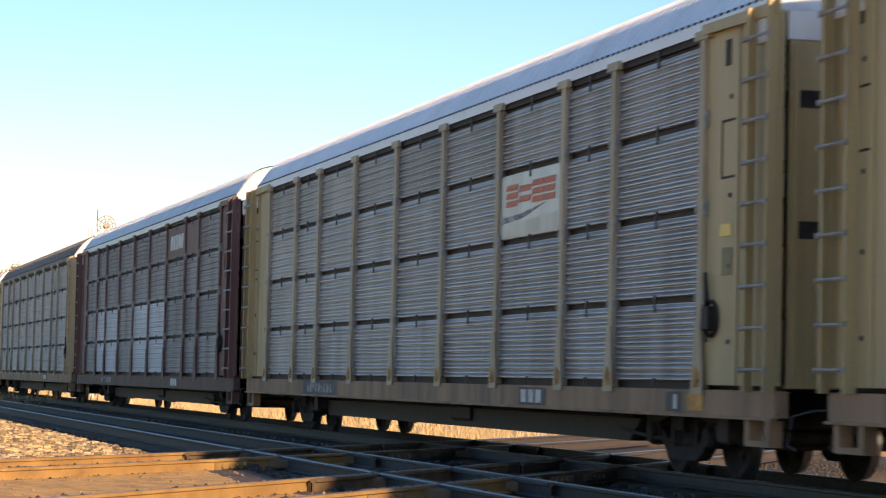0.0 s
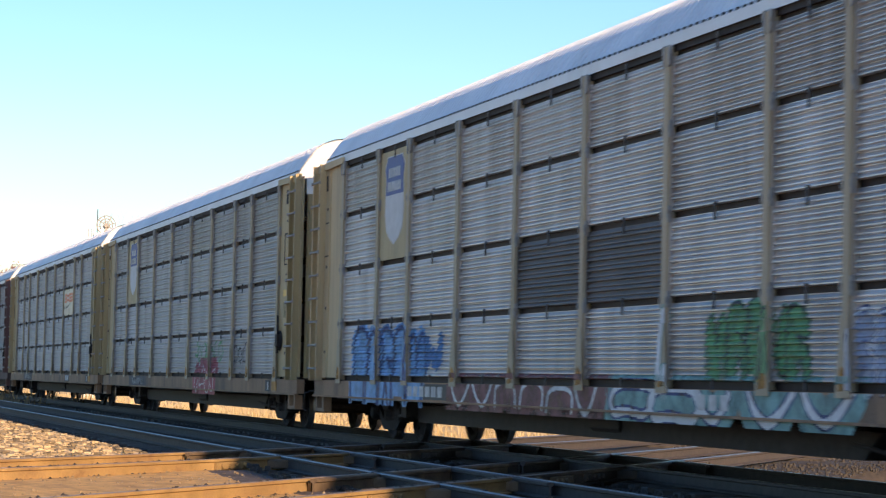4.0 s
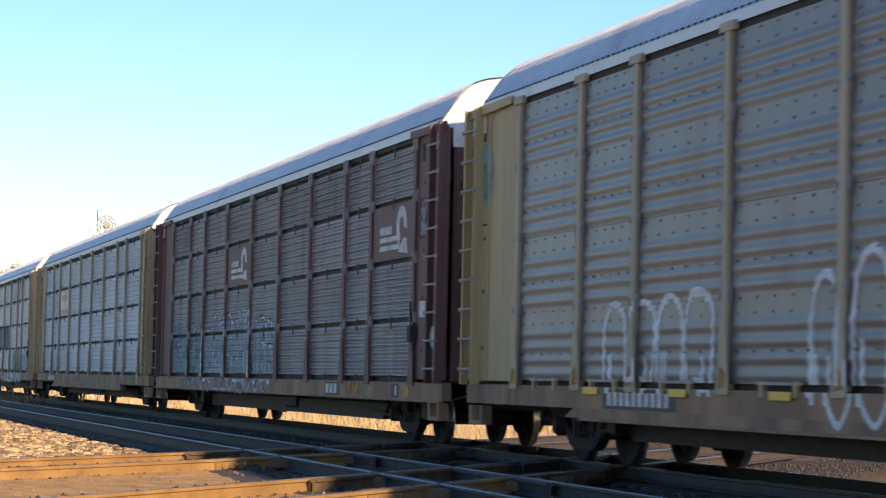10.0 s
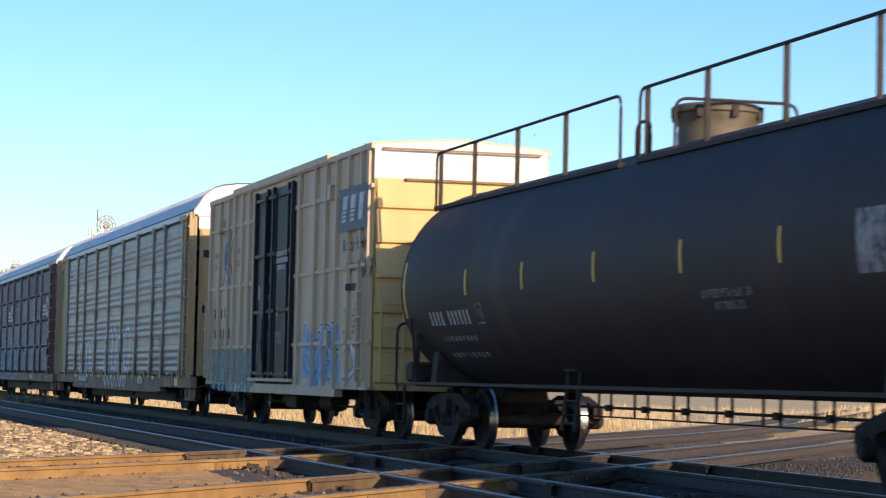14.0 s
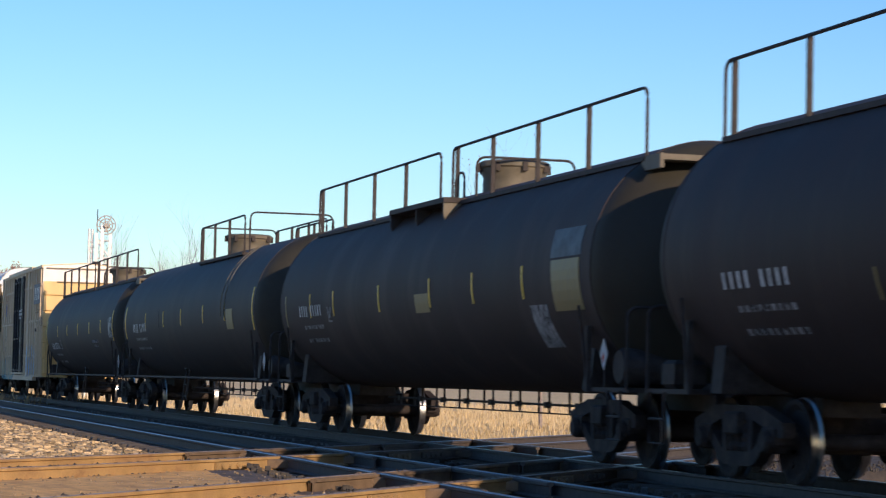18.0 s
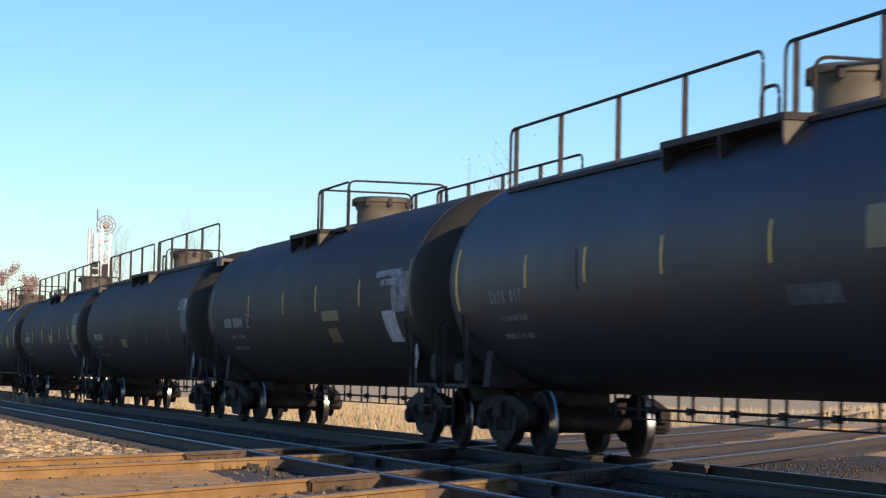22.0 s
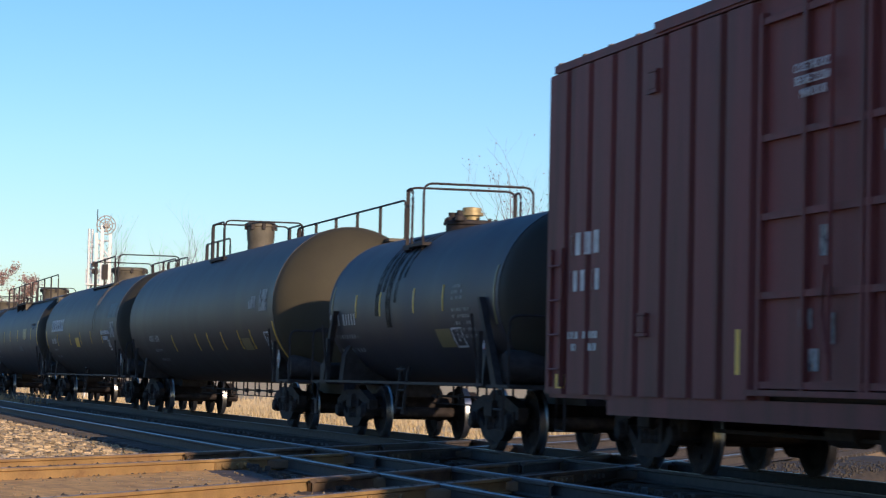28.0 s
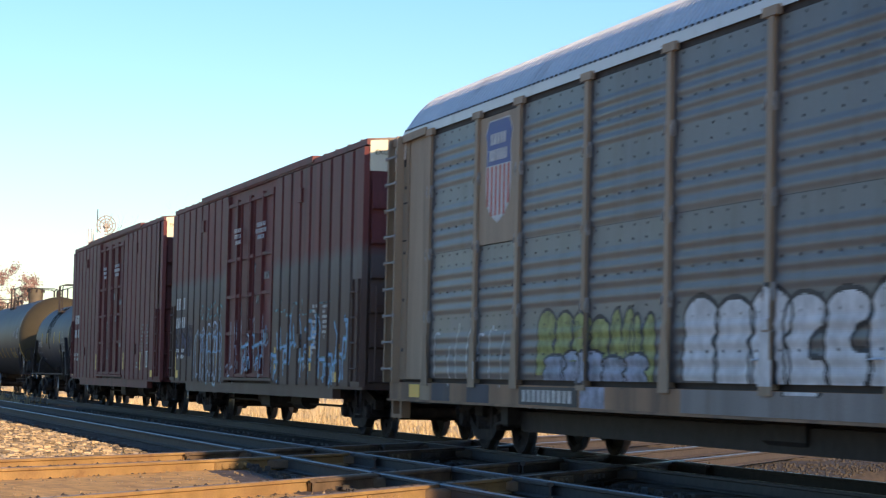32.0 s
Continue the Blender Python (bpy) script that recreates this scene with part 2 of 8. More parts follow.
TANK_NAVY = mat("blue_black_tank_paint", (0.033, 0.0315, 0.044), 0.55, 0, 0.25, 1.4, 0.04, (0.036, 0.034, 0.036), 0.4, 0.9, streak=True, spec=0.36)
SPRAY_STEEL = mat("steel_blue_spray_paint", (0.30, 0.38, 0.47), 0.6, 0, 0.25, 3, 0, holes=0.4)
MARK_SILL = mat("grey_sill_overspray", (0.30, 0.28, 0.27), 0.7, 0, 0.25, 2, 0.03, (0.2, 0.17, 0.14), 0.35, 1.5, streak=True)
DRIP_BLACK = mat("black_oily_spill", (0.008, 0.007, 0.007), 0.6, 0, 0.3, 3, 0, holes=0.9, spec=0.1)
SPRAY_BLUE = mat("sky_blue_spray_paint", (0.08, 0.21, 0.50), 0.6, 0, 0.25, 3, 0, holes=0.45)
SPRAY_SKY = mat("light_blue_spray_paint", (0.24, 0.46, 0.78), 0.6, 0, 0.25, 3, 0, holes=0.35)
SPRAY_NAVY = mat("dark_blue_spray_paint", (0.03, 0.06, 0.22), 0.6, 0, 0.2, 3, 0, holes=0.55)
SPRAY_WHITE = mat("white_spray_paint", (0.78, 0.80, 0.83), 0.6, 0, 0.15, 3, 0, holes=0.25)
SPRAY_GREEN = mat("green_spray_paint", (0.16, 0.38, 0.17), 0.6, 0, 0.2, 3, 0, holes=0.55)
SPRAY_TEAL = mat("teal_spray_paint", (0.22, 0.42, 0.42), 0.6, 0, 0.2, 3, 0, holes=0.55)
SPRAY_BLACK = mat("black_spray_paint", (0.02, 0.02, 0.025), 0.6, 0, 0.2, 3, 0, holes=0.55)
OUTLINE = mat("black_spray_line", (0.025, 0.025, 0.032), 0.6, 0, 0.2, 3, 0, holes=0.2)
SPRAY_LILAC = mat("pale_lilac_spray_paint", (0.42, 0.47, 0.62), 0.6, 0, 0.2, 3, 0, holes=0.5)
SPRAY_CRIMSON = mat("crimson_spray_paint", (0.42, 0.085, 0.12), 0.6, 0, 0.25, 3, 0, holes=0.45)
SPRAY_YELLOW = mat("yellow_green_spray_paint", (0.40, 0.43, 0.13), 0.6, 0, 0.2, 3, 0, holes=0.55)
SPRAY_THIN = mat("thin_teal_overspray", (0.20, 0.36, 0.40), 0.7, 0, 0.25, 3, 0, holes=1.0)
SPRAY_VIOLET = mat("dark_violet_overspray", (0.052, 0.040, 0.092), 0.7, 0, 0.2, 3, 0, holes=1.0)
SPRAY_MAROON = mat("maroon_spray_paint", (0.20, 0.07, 0.08), 0.6, 0, 0.2, 3, 0, holes=0.55)


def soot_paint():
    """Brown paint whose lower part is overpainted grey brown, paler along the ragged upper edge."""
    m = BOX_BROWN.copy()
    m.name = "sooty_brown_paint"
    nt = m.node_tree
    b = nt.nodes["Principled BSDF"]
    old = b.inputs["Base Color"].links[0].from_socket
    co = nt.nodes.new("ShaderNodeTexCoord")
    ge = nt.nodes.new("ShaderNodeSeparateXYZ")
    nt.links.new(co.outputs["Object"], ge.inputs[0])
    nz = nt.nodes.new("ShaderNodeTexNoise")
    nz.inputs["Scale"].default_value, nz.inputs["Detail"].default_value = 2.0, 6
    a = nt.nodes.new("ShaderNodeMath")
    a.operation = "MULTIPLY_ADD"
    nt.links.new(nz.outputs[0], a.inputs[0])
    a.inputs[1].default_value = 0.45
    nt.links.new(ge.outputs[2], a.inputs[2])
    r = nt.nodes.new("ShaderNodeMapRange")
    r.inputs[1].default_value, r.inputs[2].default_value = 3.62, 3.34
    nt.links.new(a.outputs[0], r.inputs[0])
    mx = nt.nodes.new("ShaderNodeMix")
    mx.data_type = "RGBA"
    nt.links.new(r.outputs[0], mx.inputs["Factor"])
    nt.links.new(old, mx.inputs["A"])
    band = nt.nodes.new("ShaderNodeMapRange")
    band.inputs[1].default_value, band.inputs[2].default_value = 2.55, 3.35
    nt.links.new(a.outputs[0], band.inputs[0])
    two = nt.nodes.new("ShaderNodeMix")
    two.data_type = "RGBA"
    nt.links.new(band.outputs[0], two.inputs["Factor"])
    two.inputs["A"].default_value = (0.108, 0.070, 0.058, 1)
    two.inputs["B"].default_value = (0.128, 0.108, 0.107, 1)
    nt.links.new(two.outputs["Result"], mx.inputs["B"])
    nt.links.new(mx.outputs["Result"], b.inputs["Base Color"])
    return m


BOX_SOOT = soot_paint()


# ---- mesh tools ----
class Shape:
    """Collects vertices and faces of one mesh; slots tells the material of each face."""

    def __init__(self):
        self.v, self.f, self.s, self.slot = [], [], [], 0

    def add(self, verts, faces):
        n = len(self.v)
        self.v += [tuple(p) for p in verts]
        self.f += [tuple(i + n for i in q) for q in faces]
        self.s += [self.slot] * len(faces)
        return self

    def box(self, x0, x1, y0, y1, z0, z1, bevel=0.0):
        if bevel:
            b = bevel
            for (ax, bx_, ay, by, az, bz) in ((x0 + b, x1 - b, y0, y1, z0 + b, z1 - b),):
                pts, faces = [], []
                ring = lambda z, i: [(x0 + i, y0 + i, z), (x1 - i, y0 + i, z), (x1 - i, y1 - i, z), (x0 + i, y1 - i, z)]
                rings = [ring(z0, b), ring(z0 + b, 0), ring(z1 - b, 0), ring(z1, b)]
                for r in rings:
                    pts += r
                for k in range(3):
                    for j in range(4):
                        faces.append((4 * k + j, 4 * k + (j + 1) % 4, 4 * k + 4 + (j + 1) % 4, 4 * k + 4 + j))
                faces += [(3, 2, 1, 0), (12, 13, 14, 15)]
                return self.add(pts, faces)
        return self.add([(x0, y0, z0), (x1, y0, z0), (x1, y1, z0), (x0, y1, z0), (x0, y0, z1), (x1, y0, z1), (x1, y1, z1), (x0, y1, z1)],
                        [(3, 2, 1, 0), (4, 5, 6, 7), (0, 1, 5, 4), (1, 2, 6, 5), (2, 3, 7, 6), (3, 0, 4, 7)])

    def tube(self, pts, r, n=6, caps=True):
        """A round bar along a polyline."""
        pts = [Vector(p) for p in pts]
        rings = []
        up = Vector((0, 0, 1))
        for i, p in enumerate(pts):
            d = (pts[min(i + 1, len(pts) - 1)] - pts[max(i - 1, 0)]).normalized()
            a = d.cross(up)
            if a.length < 0.05:
                a = d.cross(Vector((0, 1, 0)))
            a.normalize()
            b = d.cross(a)
            rings.append([p + (a * math.cos(2 * math.pi * k / n) + b * math.sin(2 * math.pi * k / n)) * r for k in range(n)])
        verts = [q for ring in rings for q in ring]
        faces = [(i * n + k, i * n + (k + 1) % n, (i + 1) * n + (k + 1) % n, (i + 1) * n + k) for i in range(len(pts) - 1) for k in range(n)]
        if caps:
            faces += [tuple(range(n))[::-1], tuple((len(pts) - 1) * n + k for k in range(n))]
        return self.add(verts, faces)

    def lathe(self, prof, axis="y", n=32, centre=(0, 0, 0), caps=False):
        """prof: (along, radius) pairs turned round an axis."""
        verts, faces = [], []
        for a, r in prof:
            for k in range(n):
                c, s = math.cos(2 * math.pi * k / n) * r, math.sin(2 * math.pi * k / n) * r
                q = (c, a, s) if axis == "y" else (a, c, s) if axis == "x" else (c, s, a)
                verts.append((q[0] + centre[0], q[1] + centre[1], q[2] + centre[2]))
        m = len(prof)
        for i in range(m - 1):
            for k in range(n):
                faces.append((i * n + k, i * n + (k + 1) % n, (i + 1) * n + (k + 1) % n, (i + 1) * n + k))
        if caps:
            faces += [tuple(range(n))[::-1], tuple((m - 1) * n + k for k in range(n))]
        return self.add(verts, faces)

    def prism(self, outline, axis, a0, a1):
        """An outline (two coordinates) pushed along an axis."""
        n = len(outline)
        def place(u, w, a):
            return (a, u, w) if axis == "x" else (u, a, w) if axis == "y" else (u, w, a)
        verts = [place(u, w, a0) for u, w in outline] + [place(u, w, a1) for u, w in outline]
        faces = [(k, (k + 1) % n, n + (k + 1) % n, n + k) for k in range(n)]
        faces += [tuple(range(n))[::-1], tuple(range(n, 2 * n))]
        return self.add(verts, faces)

    def mesh(self, name, *mats, smooth=False):
        me = bpy.data.meshes.new(name)
        me.from_pydata(self.v, [], self.f)
        for m in mats:
            me.materials.append(m)
        if len(mats) > 1:
            me.polygons.foreach_set("material_index", self.s)
        bm = bmesh.new()
        bm.from_mesh(me)
        bmesh.ops.recalc_face_normals(bm, faces=bm.faces)
        bm.to_mesh(me)
        bm.free()
        if smooth:
            me.polygons.foreach_set("use_smooth", [True] * len(me.polygons))
            me.set_sharp_from_angle(angle=radians(35))
        return me


def part(name, shape, material, parent, label="", at=None, smooth=False):
    """One mesh object under a thing or a part. shape: a Shape or a mesh that is shared."""
    mats = material if isinstance(material, (tuple, list)) else (material,)
    me = shape.mesh(name, *mats, smooth=smooth) if isinstance(shape, Shape) else shape
    ob = new(name, me)
    ob.parent = parent
    if at is not None:
        ob.matrix_basis = at
    if label:
        tagged(ob, label)
    return ob


def thing(name, label, category, at=None, group="", kind=""):
    ob = new(name)
    ob.empty_display_size = 0.3
    if at is not None:
        ob.matrix_basis = at
    return tagged(ob, label, category, group, kind)


cache = {}
def shared(key, make):
    if key not in cache:
        cache[key] = make()
    return cache[key]


# ---- bogies, couplers, ladders ----
wheelsets = []
WHEEL_R = 0.457

def wheelset_mesh():
    g = Shape()
    g.lathe([(-1.0, 0.0), (-1.0, 0.075), (-0.86, 0.085), (-0.68, 0.09), (0.68, 0.09), (0.86, 0.085), (1.0, 0.075), (1.0, 0.0)], "x", 12)
    for s in (-1, 1):
        a = 0.72 * s
        g.slot = 0
        g.lathe([(a - 0.085 * s, 0.13), (a - 0.03 * s, 0.15), (a, 0.34), (a - 0.055 * s, 0.395)], "x", 28)
        g.lathe([(a + 0.07 * s, 0.13), (a + 0.03 * s, 0.15), (a + 0.02 * s, 0.34), (a + 0.062 * s, 0.40)], "x", 28)
        g.slot = 1
        g.lathe([(a - 0.062 * s, 0.483), (a - 0.045 * s, 0.481), (a - 0.03 * s, WHEEL_R + 0.003), (a + 0.06 * s, WHEEL_R - 0.004)], "x", 28)
        g.slot = 0
        g.lathe([(a - 0.055 * s, 0.395), (a - 0.068 * s, 0.45), (a - 0.062 * s, 0.483)], "x", 28)
        g.lathe([(a + 0.06 * s, WHEEL_R - 0.004), (a + 0.066 * s, WHEEL_R - 0.015), (a + 0.062 * s, 0.40)], "x", 28)
        for k in range(3):
            c = 2 * math.pi * k / 3
            g.box(a + 0.045 * s - 0.01, a + 0.045 * s + 0.01, 0.25 * math.cos(c) - 0.03, 0.25 * math.cos(c) + 0.03, 0.25 * math.sin(c) - 0.03, 0.25 * math.sin(c) + 0.03)
    return g.mesh("wheelset", TRUCK_STEEL, WHEEL_TREAD, smooth=True)


def sideframe_mesh():
    """One cast truss with a window at each side and one for the springs."""
    outer = [(-1.22, 0.50), (-1.22, 0.66), (-1.0, 0.72), (-0.55, 0.83), (0.55, 0.83), (1.0, 0.72), (1.22, 0.66), (1.22, 0.50), (0.84, 0.49),
             (0.50, 0.22), (0.36, 0.175), (-0.36, 0.175), (-0.50, 0.22), (-0.84, 0.49)]
    holes = [[(-0.80, 0.585), (-0.42, 0.68), (-0.40, 0.34)], [(0.80, 0.585), (0.40, 0.34), (0.42, 0.68)], [(-0.29, 0.325), (-0.29, 0.67), (0.29, 0.67), (0.29, 0.325)]]
    bm = bmesh.new()
    edges = []
    for loop in [outer] + holes:
        vs = [bm.verts.new((-0.075, y, z)) for y, z in loop]
        edges += [bm.edges.new((p, q)) for p, q in zip(vs, vs[1:] + vs[:1])]
    bmesh.ops.triangle_fill(bm, use_beauty=True, edges=edges, normal=(-1, 0, 0))
    made = bmesh.ops.extrude_face_region(bm, geom=bm.faces[:])
    bmesh.ops.translate(bm, vec=(0.15, 0, 0), verts=[e for e in made["geom"] if isinstance(e, bmesh.types.BMVert)])
    bmesh.ops.recalc_face_normals(bm, faces=bm.faces)
    me = bpy.data.meshes.new("sideframe")
    bm.to_mesh(me)
    bm.free()
    me.materials.append(TRUCK_STEEL)
    return me


def axle_box_mesh():
    return Shape().box(-0.1, 0.1, -0.17, 0.17, 0.40, 0.62, 0.03).mesh("axle_box", TRUCK_STEEL)


def spring_mesh():
    g = Shape()
    g.lathe([(0.33 + 0.05 * j, 0.075 + 0.018 * (j % 2)) for j in range(7)], "z", 10)
    return g.mesh("spring", TRUCK_STEEL)


def cap_mesh():
    g = Shape()
    g.lathe([(-0.17, 0.0), (-0.17, 0.10), (-0.12, 0.13), (0.1, 0.13)], "x", 12)
    return g.mesh("bearing_cap", TRUCK_STEEL)


def bolster_mesh():
    g = Shape()
    g.box(-1.15, 1.15, -0.2, 0.2, 0.5, 0.76, 0.03)
    g.box(-0.8, 0.8, -0.62, -0.54, 0.32, 0.44)
    g.box(-0.8, 0.8, 0.54, 0.62, 0.32, 0.44)
    g.lathe([(0.76, 0.36), (0.86, 0.34), (0.86, 0.0)], "z", 16)
    g.tube([(-0.3, -0.5, 0.36), (-0.3, 0.5, 0.36)], 0.03)
    for s in (-1, 1):
        for e in (-1, 1):
            g.box(0.66 * s - 0.05, 0.66 * s + 0.05, e * 0.42 - 0.04, e * 0.42 + 0.04, 0.28, 0.6)
    return g.mesh("truck", TRUCK_STEEL)


def add_truck(car, y):
    tr = part("truck", shared("bolster", bolster_mesh), TRUCK_STEEL, car, at=pose(0, y, 0))
    for s in (-1, 1):
        part("sideframe", shared("sideframe", sideframe_mesh), TRUCK_STEEL, tr, at=pose(0.99 * s, 0, 0, 0, 0, 0 if s < 0 else 180))
        for k in (-0.19, 0.0, 0.19):
            part("spring", shared("spring", spring_mesh), TRUCK_STEEL, tr, at=pose(0.99 * s, k, 0))
        for k in (-0.89, 0.89):
            part("axle_box", shared("axle_box", axle_box_mesh), TRUCK_STEEL, tr, at=pose(0.99 * s, k, 0))
            part("bearing_cap", shared("cap", cap_mesh), TRUCK_STEEL, tr, at=pose(0.99 * s, k, WHEEL_R, 0, 0, 0 if s < 0 else 180))
    for s in (-1, 1):
        ws = part("wheelset", shared("wheelset", wheelset_mesh), TRUCK_STEEL, tr, "steel wheelset with bright worn treads", at=pose(0, 0.89 * s, WHEEL_R))
        wheelsets.append((ws, car, y + 0.89 * s, 0.89 * s))
    return tr


def coupler_mesh():
    g = Shape()
    g.box(-0.08, 0.08, -0.2, 0.5, 0.80, 0.95, 0.02)
    g.box(-0.16, 0.10, 0.42, 0.66, 0.76, 0.99, 0.04)
    g.box(0.04, 0.17, 0.56, 0.80, 0.78, 0.97, 0.03)
    g.tube([(-0.28, 0.3, 0.78), (-0.3, 0.5, 0.55), (-0.22, 0.68, 0.40), (-0.12, 0.78, 0.50)], 0.03, 6)
    return g.mesh("coupler", STEEL_DARK, smooth=False)


def add_coupler(car, y, s):
    part("coupler", shared("coupler", coupler_mesh), STEEL_DARK, car, at=pose(0, y, 0, 0, 0, 0 if s > 0 else 180))


def ladder_mesh(h, w, n, stile=0.05, depth=0.06):
    """A ladder standing in the plane x = 0, its rungs along y."""
    g = Shape()
    for s in (-1, 1):
        g.box(-depth, 0.0, s * w / 2 - stile / 2, s * w / 2 + stile / 2, 0, h)
    for k in range(n):
        z = h * (k + 0.5) / n
        g.tube([(-depth * 1.05, -w / 2 - stile * 0.4, z), (-depth * 1.05, w / 2 + stile * 0.4, z)], 0.017, 6)
    return g


# ---- markings ----
def bars(car, name, side_x, y, z, w, h, n, material, label="", slant=0.0, gap=0.3, depth=0.008):
    """A line of writing as n plain bars; y is its middle, and it runs towards -y as one reads it."""
    made = []
    step = w / n
    for k in range(n):
        y1 = y + w / 2 - k * step
        y0 = y1 - step * (1 - gap)
        g = Shape()
        g.add([(side_x, y1, z - h / 2), (side_x, y0, z - h / 2), (side_x, y0 - slant, z + h / 2), (side_x, y1 - slant, z + h / 2),
               (side_x + depth, y1, z - h / 2), (side_x + depth, y0, z - h / 2), (side_x + depth, y0 - slant, z + h / 2), (side_x + depth, y1 - slant, z + h / 2)],
              [(0, 1, 2, 3), (7, 6, 5, 4), (0, 4, 5, 1), (2, 6, 7, 3), (1, 5, 6, 2), (3, 7, 4, 0)])
        made.append(part(name, g, material, car, label))
    return made


def plate(car, name, side_x, y0, y1, z0, z1, material, label="", depth=0.01):
    g = Shape()
    g.box(side_x, side_x + depth, y0, y1, z0, z1)
    return part(name, g, material, car, label)


def flat(car, name, side_x, outline, material, label="", depth=0.008):
    """A flat shape on the side: outline of (y, z)."""
    g = Shape()
    g.prism(outline, "x", side_x, side_x + depth)
    return part(name, g, material, car, label)


def words(car, name, body, side_x, y, z, size, material, label="", squeeze=1.0, on=None):
    """Lettering that reads from the near side; y, z: the middle of the text."""
    cu = bpy.data.curves.new(name, "FONT")
    cu.body, cu.size, cu.align_x, cu.align_y, cu.extrude = body, size, "CENTER", "CENTER", 0.003
    cu.resolution_u = 2
    tmp = bpy.data.objects.new(name, cu)
    me = bpy.data.meshes.new_from_object(tmp)
    bpy.data.objects.remove(tmp)
    # text x -> -y, text y -> z, facing -x
    for v in me.vertices:
        a, b, c = v.co
        yy, zz = y - a * squeeze, z + b
        v.co = (side_x - c if on is None else on(zz) - c, yy, zz)
    me.materials.append(material)
    return part(name, me, material, car, label)


# ---- spray paint ----
ARCH = [(0.0, 0.0), (0.02, 0.75), (0.25, 1.02), (0.55, 1.04), (0.82, 0.75), (0.86, 0.0)]
DRIP = [(0.0, 1.0), (0.15, 0.4), (0.4, 0.0), (0.62, 0.35), (0.8, 1.0)]
BULGE = [(0.05, 0.05), (-0.05, 0.5), (0.1, 0.95), (0.5, 1.05), (0.95, 0.9), (1.0, 0.45), (0.85, 0.0), (0.4, 0.08), (0.1, 0.0)]

LOBE = [(0.02, 0.0), (0.0, 0.3), (0.06, 0.62), (0.0, 0.84), (0.22, 1.02), (0.6, 1.06), (0.98, 0.9), (1.03, 0.62), (0.88, 0.5), (1.02, 0.3), (1.0, 0.0)]
FORK = [(0.0, 0.0), (-0.04, 0.5), (0.05, 0.93), (0.3, 1.05), (0.46, 0.8), (0.5, 0.52), (0.56, 0.85), (0.78, 1.06), (1.0, 0.9), (1.04, 0.4), (0.96, 0.0)]
HOOK = [(0.05, 0.0), (0.0, 0.4), (0.02, 0.9), (0.4, 1.08), (0.9, 1.0), (1.04, 0.74), (0.7, 0.62), (0.62, 0.42), (0.98, 0.36), (1.06, 0.12), (0.9, 0.0)]

SPIKE = [(0, 0), (0.05, 0.55), (-0.05, 0.9), (0.2, 1.05), (0.42, 0.8), (0.38, 0.45), (0.55, 0.5), (0.6, 0.85), (0.85, 1.08), (1.05, 0.85), (0.9, 0.5), (1.0, 0.0), (0.62, 0.0), (0.5, 0.3), (0.36, 0.0)]
BENT = [(0.05, 0), (0, 0.7), (0.15, 1.0), (0.55, 1.05), (0.95, 0.85), (0.9, 0.6), (0.5, 0.62), (0.95, 0.42), (1.02, 0.1), (0.8, -0.05), (0.6, 0.3), (0.45, 0.0)]
JAGS = ([(0, 0.95), (0.1, 0.3), (0.5, 0.36), (0.92, 0.95)], [(0.2, 1.0), (0.26, 0.1), (1.0, 0.16)], [(-0.1, 0.55), (0.6, 0.5), (1.15, 0.58)], [(0.5, 1), (0.44, 0.52), (1.0, 0.56), (0.92, 0.05)], [(-0.1, 0.2), (0.5, 0.26), (0.55, 0.0), (1.1, 0.04)],
        [(0.1, 0.1), (0.3, 0.75), (0.8, 0.7), (0.7, 0.35), (1.1, 0.3)])
STAIRS = ([(0, 0.12), (0.05, 0.42), (0.5, 0.40), (0.52, 0.66), (0.95, 0.66), (1.0, 0.95), (0.55, 0.97)], [(0.0, 0.9), (0.12, 0.62), (0.6, 0.68), (0.55, 0.98)], [(0.1, 0.05), (0.14, 0.36), (0.95, 0.34), (1.0, 0.08), (0.6, 0.0)],
          [(0.0, 0.55), (0.9, 0.58), (0.98, 0.28), (0.5, 0.26), (0.45, 0.02)], [(0.2, 0.0), (0.14, 0.3), (0.5, 0.34), (0.62, 0.8), (0.3, 1.0)])
SLASHES = ([(0.3, 0.0), (0.18, 0.5), (0.5, 1.0)], [(0.6, 0.05), (0.7, 0.6), (0.45, 0.95)], [(0.2, 0.1), (0.25, 0.9), (0.75, 0.95)], [(0.8, 0.0), (0.5, 0.45), (0.75, 0.8)])

def scrawl(rng):
    """A loose loop of sprayed line within the unit square: no letter, only a sweep."""
    n = rng.randint(5, 8)
    a0, turn = rng.uniform(0, 6.28), rng.choice((-1, 1)) * rng.uniform(0.75, 1.25)
    return [(0.5 + rng.uniform(0.25, 0.62) * math.cos(a0 + turn * k), 0.5 + rng.uniform(0.25, 0.55) * math.sin(a0 + turn * k)) for k in range(n)]


def smooth_line(pts, n=6):
    out = []
    for k in range(len(pts) - 1):
        p0, p1, p2, p3 = pts[max(k - 1, 0)], pts[k], pts[k + 1], pts[min(k + 2, len(pts) - 1)]
        for i in range(n):
            t = i / n
            out.append(tuple(0.5 * (2 * b + (c - a) * t + (2 * a - 5 * b + 4 * c - d) * t * t + (3 * b - a - 3 * c + d) * t ** 3) for a, b, c, d in zip(p0, p1, p2, p3)))
    out.append(pts[-1])
    return out


